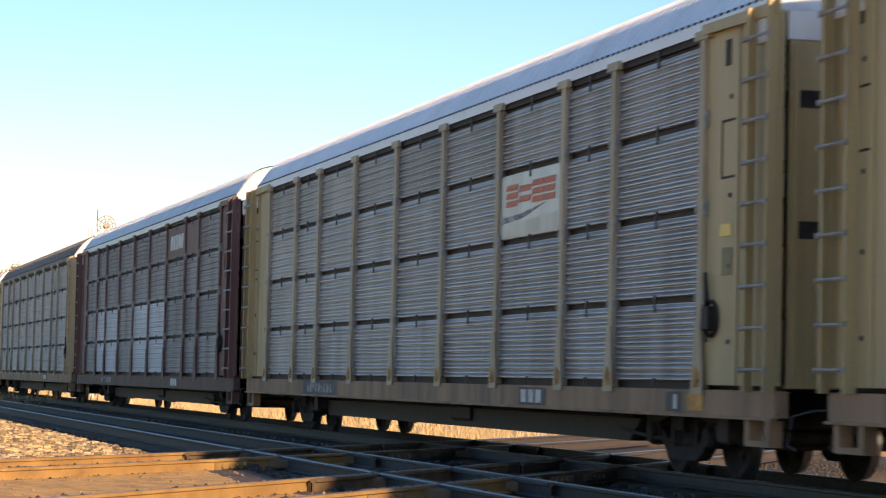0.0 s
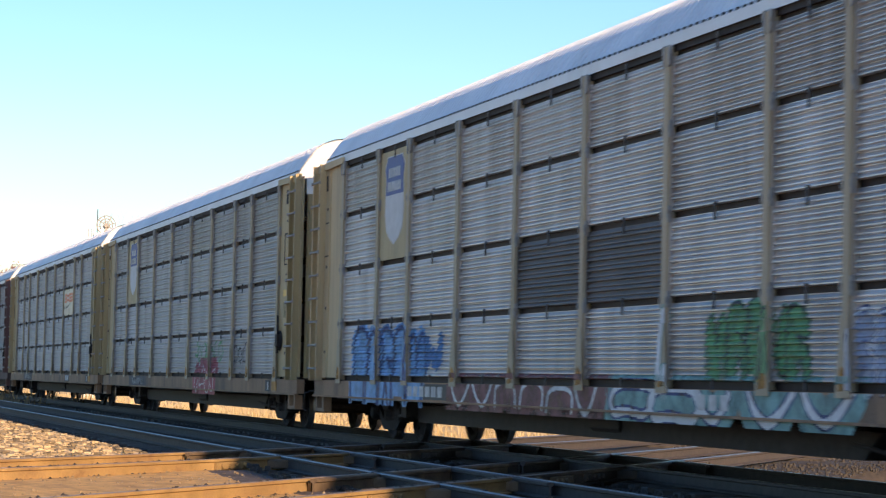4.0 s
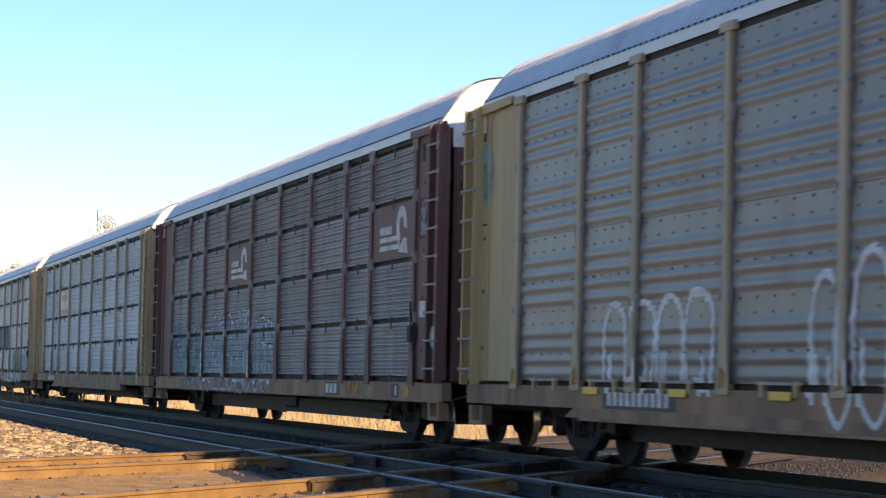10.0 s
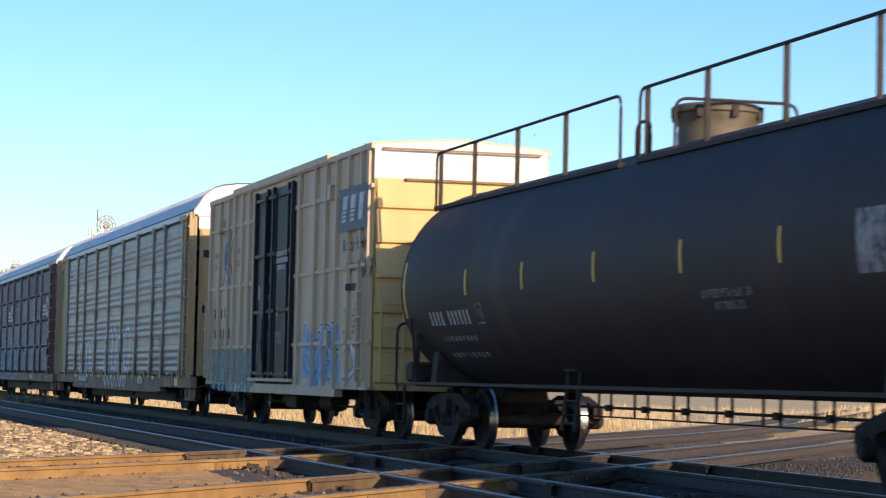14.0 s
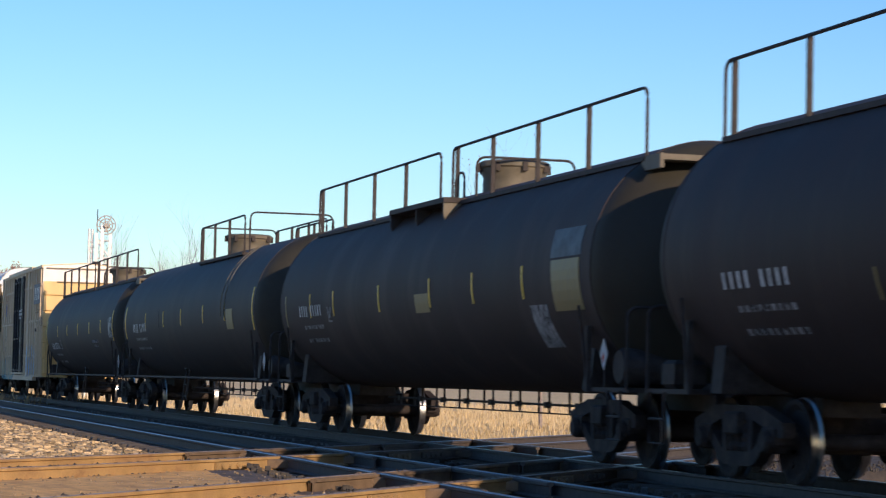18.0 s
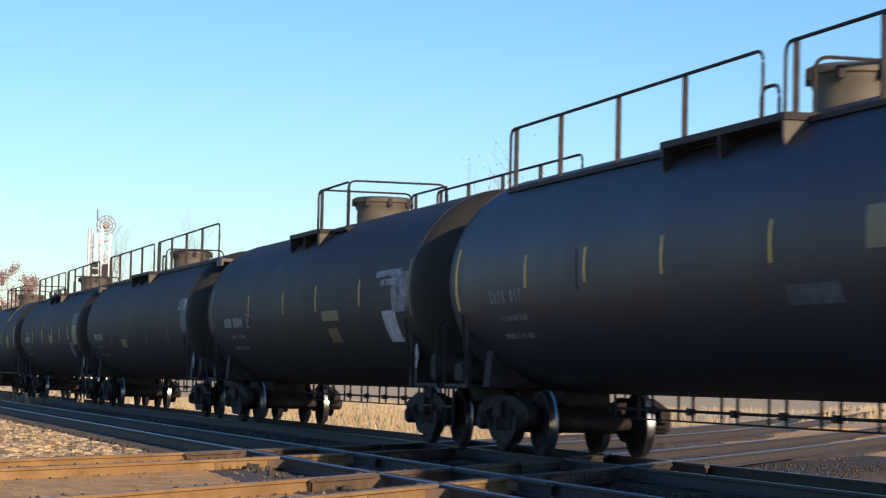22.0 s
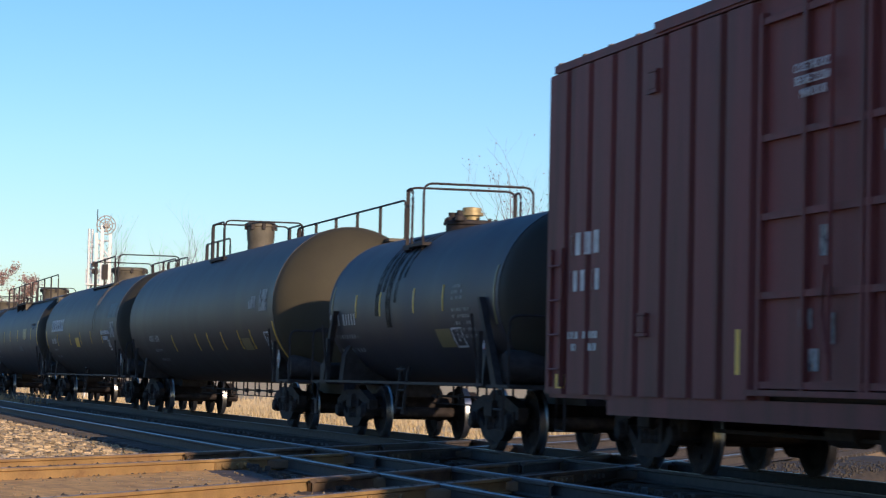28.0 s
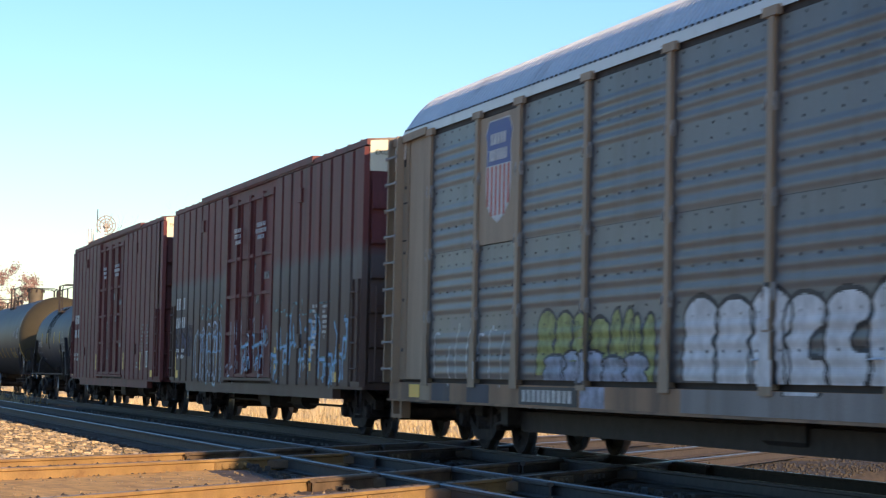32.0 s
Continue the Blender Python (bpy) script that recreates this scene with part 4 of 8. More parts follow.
    g.box(-1.1, -0.5, -1.4, -0.3, 0.42, 0.69, 0.05)
    g.lathe([(-0.2, 0.0), (-0.2, 0.2), (0.9, 0.2), (0.9, 0.0)], "y", 12, (0.8, 1.2, 0.6))
    g.tube([(-0.9, -8, 0.64), (-0.9, 8, 0.64)], 0.03, 6)
    part("underframe", g, STEEL_DARK, car)
    for s in ((-1, 1) if style == "slatted" and sill_low > 0.7 else ()):
        g = Shape()
        g.lathe([(0.0, 0.19), (0.04, 0.21), (0.05, 0.17)], "x", 14, (s * (HALF + 0.03) - 0.02, -END + 1.75, 1.75))
        g.box(min(s * HALF, s * (HALF + 0.10)), max(s * HALF, s * (HALF + 0.10)), -END + 1.66, -END + 1.84, 1.62, 1.88, 0.02)
        hb = part("hand_brake", g, STEEL_DARK, car)
        g = Shape()
        g.tube([(s * (HALF + 0.06), -END + 1.75, 1.95), (s * (HALF + 0.05), -END + 1.85, 2.25), (s * (HALF + 0.05), -END + 1.8, 1.5)], 0.02)
        part("brake_chain", g, STEEL_DARK, hb)
    return car


# ---- box cars ----
def boxcar(label, yc, half, paint, roofmat, ribs, style, door=(-1.8, 1.8), doormat=None, low=0.84, top=5.0, stops=None):
    car = thing("boxcar", label, "freight car", pose(TX, yc, 0), "cars of the passing train")
    doormat = doormat or paint
    for s in (-1, 1):
        x0, x1 = sorted((s * HALF, s * (HALF - 0.05)))
        for a, b, z in ((-half, door[0], low), (door[1], half, low), (door[0], door[1], 4.8)):
            sheet = Shape()
            sheet.box(x0, x1, a, b, z, top)
            part("side_sheet", sheet, paint, car)
        for y in ribs:
            g = Shape()
            if style == "posts":
                g.prism([(-0.06, low), (0.06, low), (0.06, top - 0.06), (-0.06, top - 0.06)], "x", -0.07, 0.0)
            else:
                g.add([(0, -0.365, low + 0.05), (-0.085, -0.33, low + 0.05), (-0.085, 0.33, low + 0.05), (0, 0.365, low + 0.05),
                       (0, -0.365, top - 0.1), (-0.085, -0.33, top - 0.1), (-0.085, 0.33, top - 0.1), (0, 0.365, top - 0.1)],
                      [(0, 1, 5, 4), (1, 2, 6, 5), (2, 3, 7, 6), (3, 2, 1, 0), (4, 5, 6, 7)])
            me = shared(("rib", style, paint.name, low, top), lambda: g.mesh("side_rib", paint))
            part("side_rib", me, paint, car, at=pose(s * HALF, y, 0, 0, 0, 0 if s < 0 else 180))
        if style == "posts":
            for z in (1.66, 2.98, 4.30):
                for a, b in ((-half, door[0] - 0.1), (door[1] + 0.1, half)):
                    g = Shape()
                    x0, x1 = sorted((s * (HALF + 0.045), s * HALF))
                    g.box(x0, x1, a, b, z - 0.035, z + 0.035)
                    part("side_rail", g, paint, car)
        # door with posts and bars
        g = Shape()
        x0, x1 = sorted((s * (HALF + 0.03), s * (HALF - 0.03)))
        g.box(x0, x1, door[0], door[1], 1.02, 4.82)
        door_ob = part("door", g, doormat, car, "sliding plug door with locking bars")
        x2, x3 = sorted((s * (HALF + 0.10), s * (HALF + 0.03)))
        w = door[1] - door[0]
        for u in ((0.0, 0.22, 0.485, 0.515, 0.78, 1.0) if style != "posts" else (0.0, 0.10, 0.5, 0.66, 1.0)):
            g = Shape()
            y = door[0] + w * u
            g.box(x2, x3, y - 0.04, y + 0.04, 1.0, 4.84)
            part("door_post", g, doormat, door_ob)
        for z in ((1.05, 1.95, 2.75, 3.55, 4.75) if style != "posts" else (1.1, 2.35, 3.5, 4.65)):
            g = Shape()
            g.box(x2 + 0.012, x3 - 0.012, door[0], door[1], z - 0.035, z + 0.035)
            part("door_bar", g, doormat, door_ob)
        for u in (0.36, 0.64):
            y = door[0] + w * u
            g = Shape()
            g.tube([(s * (HALF + 0.12), y, 1.1), (s * (HALF + 0.12), y, 4.7)], 0.024, 6)
            part("locking_rod", g, doormat, door_ob)
            g = Shape()
            g.tube([(s * (HALF + 0.14), y, 1.35), (s * (HALF + 0.14), y + 0.12, 1.75), (s * (HALF + 0.14), y + 0.05, 2.2)], 0.022, 6)
            part("locking_lever", g, doormat, door_ob)
        g = Shape()
        x0, x1 = sorted((s * (HALF + 0.12), s * HALF))
        g.box(x0, x1, door[0] - 0.3, door[1] + 0.3, 0.94, 1.0)
        part("door_rail", g, paint, car)
        g = Shape()
        x0, x1 = sorted((s * (HALF + 0.05), s * (HALF - 0.1)))
        if style == "posts":
            g.box(x0, x1, -half + 2.4, half - 2.6, 0.70, low)
        else:
            g.box(x0, x1, -half + 2.2, half - 2.2, 0.66, low)
        g.box(x0, x1, -half, half, low, low + 0.05)
        part("side_sill", g, paint, car)
        g = Shape()
        x0, x1 = sorted((s * (HALF + 0.06), s * (HALF - 0.06)))
        g.box(x0, x1, -half, half, top - 0.07, top + 0.03)
        g.box(x0 + (0 if s > 0 else -0.03), x1 + (0.03 if s > 0 else 0), -half * 0.585, half * 0.605, top - 0.04, top + 0.09)
        part("eave_rail", g, paint, car)
        for y, z in (stops or ((half - 1.6, top - 0.62), (-half + 2.9, top - 0.62), (half - 1.75, 1.75), (-half + 2.9, 1.75))):
            g = Shape()
            x0, x1 = sorted((s * (HALF + 0.13), s * HALF))
            g.box(x0, x1, y - 0.11, y + 0.11, z - 0.1, z + 0.1, 0.01)
            g.box(x0, x1, y - 0.14, y + 0.18, z - 0.14, z - 0.1)
            g.box(x0, x1, y - 0.14, y + 0.14, z + 0.1, z + 0.13)
            part("door_stop", g, paint, car)
        for e in (-1, 1):
            m = shared(("boxladder", paint.name), lambda: ladder_mesh(1.75, 0.42, 4).mesh("ladder", paint))
            part("ladder", m, paint, car, at=pose(s * (HALF + 0.07), e * (half - 0.38), 0.98, 0, 0, 0 if s < 0 else 180))
            g = Shape()
            x = s * (HALF + 0.02)
            g.tube([(x, e * (half - 0.55), low), (x, e * (half - 0.55), 0.42), (x, e * (half - 0.2), 0.42), (x, e * (half - 0.2), low)], 0.02, 6)
            part("step", g, STEEL_DARK, car)
    # ends with horizontal corrugations and a white top band
    for e in (-1, 1):
        g = Shape()
        band = 4.42 if style == "posts" else 4.57
        g.box(-HALF, HALF, 0, 0.05, low, band)
        # six sheets, each leaning out towards its foot and ending in a lip
        for k in range(6):
            z0 = 0.98 + 0.59 * k
            g.add([(x, y, z) for x in (-HALF + 0.05, HALF - 0.05) for y, z in ((0.05, z0 - 0.03), (0.125, z0 + 0.0), (0.125, z0 + 0.05), (0.055, z0 + 0.50))],
                  [(0, 1, 5, 4), (1, 2, 6, 5), (2, 3, 7, 6), (0, 3, 2, 1), (4, 5, 6, 7)])
        g.slot = 1
        g.prism([(-HALF, band + 0.002), (HALF, band + 0.002), (HALF, top), (0, top + 0.12), (-HALF, top)], "y", 0, 0.055)
        g.slot = 0
        for x in (-1.2, 1.2):
            g.tube([(x - 0.2, 0.2, 1.0), (x - 0.2, 0.2, 2.6)], 0.02)
            g.tube([(x + 0.2, 0.2, 1.0), (x + 0.2, 0.2, 2.6)], 0.02)
            for z in np.arange(1.1, 2.6, 0.4):
                g.tube([(x - 0.2, 0.2, z), (x + 0.2, 0.2, z)], 0.015)
        part("end_wall", g, (BOX_END if paint is BOX_TAN else paint, WHITE if style == "posts" else WHITE_SUNLIT, STEEL_DARK), car, "corrugated end with a white top band", at=pose(0, e * (half - 0.05), 0, 0, 0, 0 if e > 0 else 180))
        add_truck(car, e * (half - 1.7 if half < 8.5 else half - 2.3))
        add_coupler(car, e * (half + 0.02), e)
    g = Shape()
    g.prism([(-HALF - 0.05, top + 0.035), (0, top + 0.16), (HALF + 0.05, top + 0.035), (HALF, top - 0.02), (-HALF, top - 0.02)], "y", -half, half)
    for y in np.arange(-half + 0.5, half, 0.95):
        g.prism([(-HALF - 0.05, top + 0.036), (0, top + 0.161), (HALF + 0.05, top + 0.036), (HALF + 0.05, top + 0.055), (0, top + 0.18), (-HALF - 0.05, top + 0.055)], "y", y - 0.05, y + 0.05)
    part("roof", g, roofmat, car)
    g = Shape()
    g.box(-0.35, 0.35, -half + 0.1, half - 0.1, 0.62, 0.95)
    g.box(-HALF + 0.1, HALF - 0.1, -half + 0.1, half - 0.1, 0.9, 1.0)
    g.box(-1.15, -0.55, -0.2, 0.7, 0.40, 0.7, 0.05)
    g.lathe([(-0.1, 0.0), (-0.1, 0.19), (0.9, 0.19), (0.9, 0.0)], "y", 12, (-0.75, -2.2, 0.58))
    g.lathe([(-0.1, 0.0), (-0.1, 0.15), (0.6, 0.15), (0.6, 0.0)], "y", 12, (-0.7, 2.0, 0.58))
    g.tube([(-0.75, -half + 3.4, 0.5), (-0.75, half - 3.4, 0.52)], 0.025)
    part("underframe", g, STEEL_DARK, car)
    return car


# ---- tank cars ----
TZ, TR = 2.49, 1.60

def rail_run(g, pts, r=0.022):
    """A bent pipe: corners are rounded."""
    pts = [Vector(p) for p in pts]
    out = [pts[0]]
    for a, b, c in zip(pts, pts[1:], pts[2:]):
        d0, d1 = (a - b), (c - b)
        k = min(0.16, d0.length / 2, d1.length / 2)
        p0, p1 = b + d0.normalized() * k, b + d1.normalized() * k
        for i in range(5):
            u = i / 4
            out.append(p0 * (1 - u) ** 2 + b * 2 * u * (1 - u) + p1 * u * u)
    out.append(pts[-1])
    g.tube(out, r, 6)


def hoop_rail(g, x, u, v, z0, z1, posts=True):
    """A pipe railing from u to v at height z1, standing on z0."""
    rail_run(g, [(x, u, z0), (x, u, z1), (x, v, z1), (x, v, z0)])
    if posts:
        m = max(1, int(round(abs(v - u) / 2.15)))
        for k in range(m):
            y = u + (v - u) * (k + 0.12) / m if k == 0 else u + (v - u) * k / m
            g.box(x - 0.03, x + 0.03, y - 0.022, y + 0.022, z0, z1 - 0.01)


def tank_car(label, front, rear, paint, dome, rails=(), platform=None, cross=None, low=(), bracket=None, board=False, radius=TR, tz=TZ, saddle=False, tall=False, valves=False, far_rail=None, head_paint=None, strap=None):
    """front, rear: where the straight shell ends; the other places are along the train too and are turned into the car's own here."""
    yc, half = (front + rear) / 2, (front - rear) / 2
    car = thing("tank_car", label, "tank car", pose(TX, yc, 0), "cars of the passing train")
    dome -= yc
    n = 12
    g = Shape()
    g.lathe([(-half + 2 * half * k / n, radius) for k in range(n + 1)], "y", 64, (0, 0, tz))
    part("tank_shell", g, paint, car, smooth=True)
    for e in (-1, 1):
        g = Shape()
        g.lathe([(e * (half + 0.78 * math.sin(math.pi / 2 * k / 10)), radius * max(0.002, math.cos(math.pi / 2 * k / 10))) for k in range(11)], "y", 64, (0, 0, tz))
        part("tank_head", g, head_paint or TANK_HEAD, car, "" if not head_paint else "tank head coloured paler olive for the sunlight on it", smooth=True)
    for y in (-half, half):
        g = Shape()
        g.lathe([(y - 0.025, radius - 0.005), (y - 0.025, radius + 0.006), (y + 0.025, radius + 0.006), (y + 0.025, radius - 0.005)], "y", 64, (0, 0, tz))
        part("weld_band", g, paint, car, smooth=True)
    top = tz + radius
    rx = 0.95
    base = tz + math.sqrt(radius ** 2 - rx ** 2)
    up = 4.70 if radius > 1.5 else 4.25
    r = 0.34 if tall else 0.54
    g = Shape()
    h = 0.44 if not tall else 0.66
    foot = 0.9
    g.lathe([(top - 0.2, r * foot), (top + 0.05, r * (foot + 0.02)), (top + 0.14, r * max(foot, 0.86)), (top + 0.22, r * 0.97), (top + h - 0.14, r), (top + h - 0.12, r * 1.06), (top + h - 0.05, r * 1.06), (top + h - 0.02, r * 0.96), (top + h, 0.0)], "z", 28, (0, dome, 0))
    if valves:
        g = Shape()
        g.lathe([(top - 0.2, 0.42), (top + 0.04, 0.42), (top + 0.05, 0.46), (top + 0.10, 0.46), (top + 0.12, 0.4), (top + 0.12, 0.0)], "z", 28, (0, dome, 0))
        for k in range(12):
            a = 2 * math.pi * k / 12
            g.lathe([(top + 0.09, 0.03), (top + 0.15, 0.03), (top + 0.15, 0.0)], "z", 6, (0.43 * math.cos(a), dome + 0.43 * math.sin(a), 0))
    dm = part("manway_housing", g, STEEL_DARK if valves else DOME_STEEL, car, "black bolted manway cover" if valves else "round dusty steel manway housing", smooth=True)
    if valves:
        g = Shape()
        g.lathe([(top + 0.1, 0.13), (top + 0.20, 0.14), (top + 0.21, 0.2), (top + 0.26, 0.2), (top + 0.27, 0.16), (top + 0.34, 0.16), (top + 0.36, 0.0)], "z", 20, (0, dome - 0.05, 0))
        part("safety_valve", g, BRASS, dm, "dusty brass coloured valve", smooth=True)
        for k, (x, y, w) in enumerate(((-0.25, 0.25, 0.12), (-0.1, 0.38, 0.1), (-0.3, -0.36, 0.09))):
            g = Shape()
            g.lathe([(top + 0.1, w), (top + 0.17, w), (top + 0.2, w * 0.6), (top + 0.27, w * 0.6), (top + 0.27, 0.0)], "z", 12, (x, dome + y, 0))
            part("valve", g, STEEL_DARK, dm, smooth=True)
    for k in range(8 if not valves else 0):
        a = 2 * math.pi * k / 8
        g = Shape()
        g.box(r * 1.04 * math.cos(a) - 0.04, r * 1.04 * math.cos(a) + 0.04, dome + r * 1.04 * math.sin(a) - 0.04, dome + r * 1.04 * math.sin(a) + 0.04, top + h - 0.2, top + h - 0.06)
        part("eye_bolt", g, STEEL_DARK, dm)
    for s in (-1, 1):
        x = s * rx
        for u, v in (rails if s < 0 else ()):
            u, v = u - yc, v - yc
            g = Shape()
            hoop_rail(g, x, u, v, base - 0.02, up)
            part("handrail", g, STEEL_DARK, car)
            g = Shape()
            x0, x1 = sorted((s * 0.5, s * (rx + 0.04)))
            g.box(x0, x1, min(u, v), max(u, v), base + 0.0, base + 0.06)
            part("walkway", g, STEEL_DARK, car)
        if platform:
            u, v = platform[0] - yc, platform[1] - yc
            g = Shape()
            hoop_rail(g, x, u, v, base - 0.02, up)
            part("handrail", g, STEEL_DARK, car)
            g = Shape()
            x0, x1 = sorted((s * 0.45, s * (rx + 0.05)))
            g.box(x0, x1, min(u, v), max(u, v), base + 0.02, base + 0.08)
            part("platform", g, STEEL_DARK, car)
        for u, v in (low if s < 0 else ()):
            g = Shape()
            hoop_rail(g, s * 0.42, u - yc, v - yc, top - 0.08, top + 0.34)
            part("low_handrail", g, STEEL_DARK, car)
        if bracket and s < 0:
            u, v = bracket[0] - yc, bracket[1] - yc
            g = Shape()
            g.box(min(s * 0.5, s * 1.26), max(s * 0.5, s * 1.26), min(u, v), max(u, v), base + 0.02, base + 0.10)
            part("side_platform", g, STEEL_DARK, car)
            for y in (u - 0.06, v + 0.06, (u + v) / 2):
                g = Shape()
                g.prism([(s * 0.6, base + 0.02), (s * 1.25, base + 0.02), (s * 1.25, base - 0.16), (s * 1.18, base - 0.42), (s * 0.95, base - 0.1)], "y", y - 0.03, y + 0.03)
                part("platform_bracket", g, DOME_STEEL if y == v + 0.06 else STEEL_DARK, car)
    if strap:
        # two bent rods that run down the near side of the shell
        for d in (0.0, 0.42):
            g = Shape()
            pts = []
            for k in range(10):
                a = radians(62 - 7.5 * k)
                pts.append((-(radius + 0.06) * math.cos(a), strap - yc - d, tz + (radius + 0.06) * math.sin(a)))
            g.tube(pts, 0.010, 5)
            part("shell_grab_rod", g, DOME_STEEL, car)
    if far_rail:
        g = Shape()
        hoop_rail(g, rx, far_rail[0] - yc, far_rail[1] - yc, base - 0.02, 4.64)
        part("handrail", g, STEEL_DARK, car)
        if tall:
            g = Shape()
            g.box(rx - 0.35, rx + 0.05, far_rail[1] - yc - 0.1, far_rail[1] - yc + 0.6, base + 0.02, base + 0.08)
            part("end_step", g, DOME_STEEL, car)
    if valves:
        g = Shape()
        g.box(-rx - 0.05, rx + 0.05, dome - 0.6, dome + 0.65, base + 0.06, base + 0.11)
        part("platform", g, STEEL_DARK, car)
    for y in (cross or ()):
        g = Shape()
        rail_run(g, [(-rx, y - yc, base), (-rx, y - yc, up + 0.03), (rx, y - yc, up + 0.03), (rx, y - yc, base)])
        part("cross_rail", g, STEEL_DARK, car)
    if rails:
        g = Shape()
        rail_run(g, [(-0.8, dome - 0.62, top - 0.3), (-0.8, dome - 0.62, top + 0.42), (0.8, dome - 0.62, top + 0.42), (0.8, dome - 0.62, top - 0.3)])
        part("guard_rail", g, STEEL_DARK, car)
        g = Shape()
        rail_run(g, [(-0.6, dome + 0.75, top - 0.2), (-0.6, dome + 0.75, top + 0.3), (-0.6, dome + 1.25, top + 0.3), (-0.6, dome + 1.25, top - 0.2)])
        part("grab_hoop", g, STEEL_DARK, car)
        # sheet step at the tail end of the walkway
        y = min(v for u, v in rails) - yc
        g = Shape()
        g.box(-0.95, 0.95, y - 0.55, y + 0.1, base - 0.02, base + 0.05)
        g.box(-0.98, -0.93, y - 0.55, y + 0.1, base - 0.12, base + 0.06)
        part("end_step", g, DOME_STEEL, car)
    # end sills, platforms, steps
    for e in (-1, 1):
        g = Shape()
        g.box(-0.35, 0.35, min(e * (half - 1.6), e * (half + 1.1)), max(e * (half - 1.6), e * (half + 1.1)), 0.72, 1.06)
        part("end_sill", g, STEEL_DARK, car)
        g = Shape()
        g.prism([(-1.3, 0.95), (1.3, 0.95), (1.25, 1.45), (1.0, 1.9), (-1.0, 1.9), (-1.25, 1.45)], "y", min(e * (half - 1.05), e * (half - 0.75)), max(e * (half - 1.05), e * (half - 0.75)))
        part("cradle", g, STEEL_DARK, car)
        g = Shape()
        ya, yb = sorted((e * (half - 0.35), e * (half + 0.95)))
        g.box(-1.42, 1.42, ya, yb, 0.93, 0.985)
        part("end_platform", g, STEEL_DARK, car)
        g = Shape()
        y = e * (half + 0.9)
        rail_run(g, [(-1.42, y, 0.95), (-1.42, y, 1.95), (1.42, y, 1.95), (1.42, y, 0.95)])
        part("end_rail", g, STEEL_DARK, car)
        for s in (-1, 1):
            g = Shape()
            rail_run(g, [(s * 1.44, e * (half - 0.45), 0.95), (s * 1.56, e * (half - 0.5), 2.0)])
            g.box(s * 1.44 - 0.03, s * 1.44 + 0.03, e * (half - 0.45) - 0.05, e * (half - 0.45) + 0.05, 0.93, 1.75)
            part("grab_iron", g, STEEL_DARK, car)
            g = Shape()
            x = s * 1.44
            y0, y1 = e * (half + 0.3), e * (half + 0.75)
            g.tube([(x, y0, 0.95), (x, y0, 0.36), (x, y1, 0.36), (x, y1, 0.95)], 0.02)
            g.tube([(x, y0, 0.64), (x, y1, 0.64)], 0.018)
            part("step", g, STEEL_DARK, car)
            if saddle:
                g = Shape()
                g.prism([(e * (half + 0.05), 0.98), (e * (half + 0.3), 0.98), (e * (half - 0.62), 2.25), (e * (half - 0.74), 2.25)], "x", s * 1.36 - 0.05, s * 1.36 + 0.05)
                part("saddle_strut", g, STEEL_DARK, car)
        add_truck(car, e * (half - 0.95))
        add_coupler(car, e * (half + 0.75), e)
    if board:
        for s in (-1, 1):
            g = Shape()
            g.box(s * 1.44 - 0.03, s * 1.44 + 0.03, -half + 0.2, half - 0.2, 0.955, 1.0)
            part("running_board", g, STEEL_DARK, car)
    bottom = tz - radius
    for z, w in ((bottom - 0.19, 0.022), (bottom - 0.32, 0.013)):
        g = Shape()
        g.tube([(0.05, -half + 2.3, z), (0.05, half - 2.3, z)], w, 6)
        part("brake_pipe", g, STEEL_DARK, car)
    y = -half + 2.6
    k = 0
    hm = shared(("hanger", round(bottom, 2)), lambda: Shape().box(0.035, 0.065, -0.014, 0.014, bottom - 0.33, bottom + 0.05).mesh("pipe_hanger", STEEL_DARK))
    cm = shared(("clamp", round(bottom, 2)), lambda: Shape().box(0.01, 0.09, -0.07, 0.07, bottom - 0.24, bottom - 0.15).mesh("pipe_clamp", STEEL_DARK))
    while y < half - 2.4:
        part("pipe_hanger", hm, STEEL_DARK, car, at=pose(0, y, 0))
        if k % 2:
            part("pipe_clamp", cm, STEEL_DARK, car, at=pose(0, y + 0.08, 0))
        y += 0.5 if k % 2 else 0.95
        k += 1
    if board:
        g = Shape()
        for yy in (-0.25, 0.25):
            g.tube([(-0.9, half * 0.25 + yy, 1.25), (-1.0, half * 0.25 + yy, bottom - 0.5)], 0.03, 6)
        for z in (bottom - 0.4, bottom - 0.1, 1.2):
            g.tube([(-0.97, half * 0.25 - 0.25, z), (-0.97, half * 0.25 + 0.25, z)], 0.02, 6)
        part("side_ladder", g, STEEL_DARK, car)
    g = Shape()
    g.lathe([(-0.42, 0.0), (-0.42, 0.2), (-0.36, 0.24), (0.36, 0.24), (0.42, 0.2), (0.42, 0.0)], "x", 16, (-0.85, -half - 0.2, 1.24))
    part("air_reservoir", g, STEEL_DARK, car, smooth=True)
    g = Shape()
    g.box(-1.3, -0.9, half + 0.35, half + 0.75, 0.99, 1.32, 0.05)
    part("brake_valve", g, STEEL_DARK, car)
    return car, tz, radius, yc


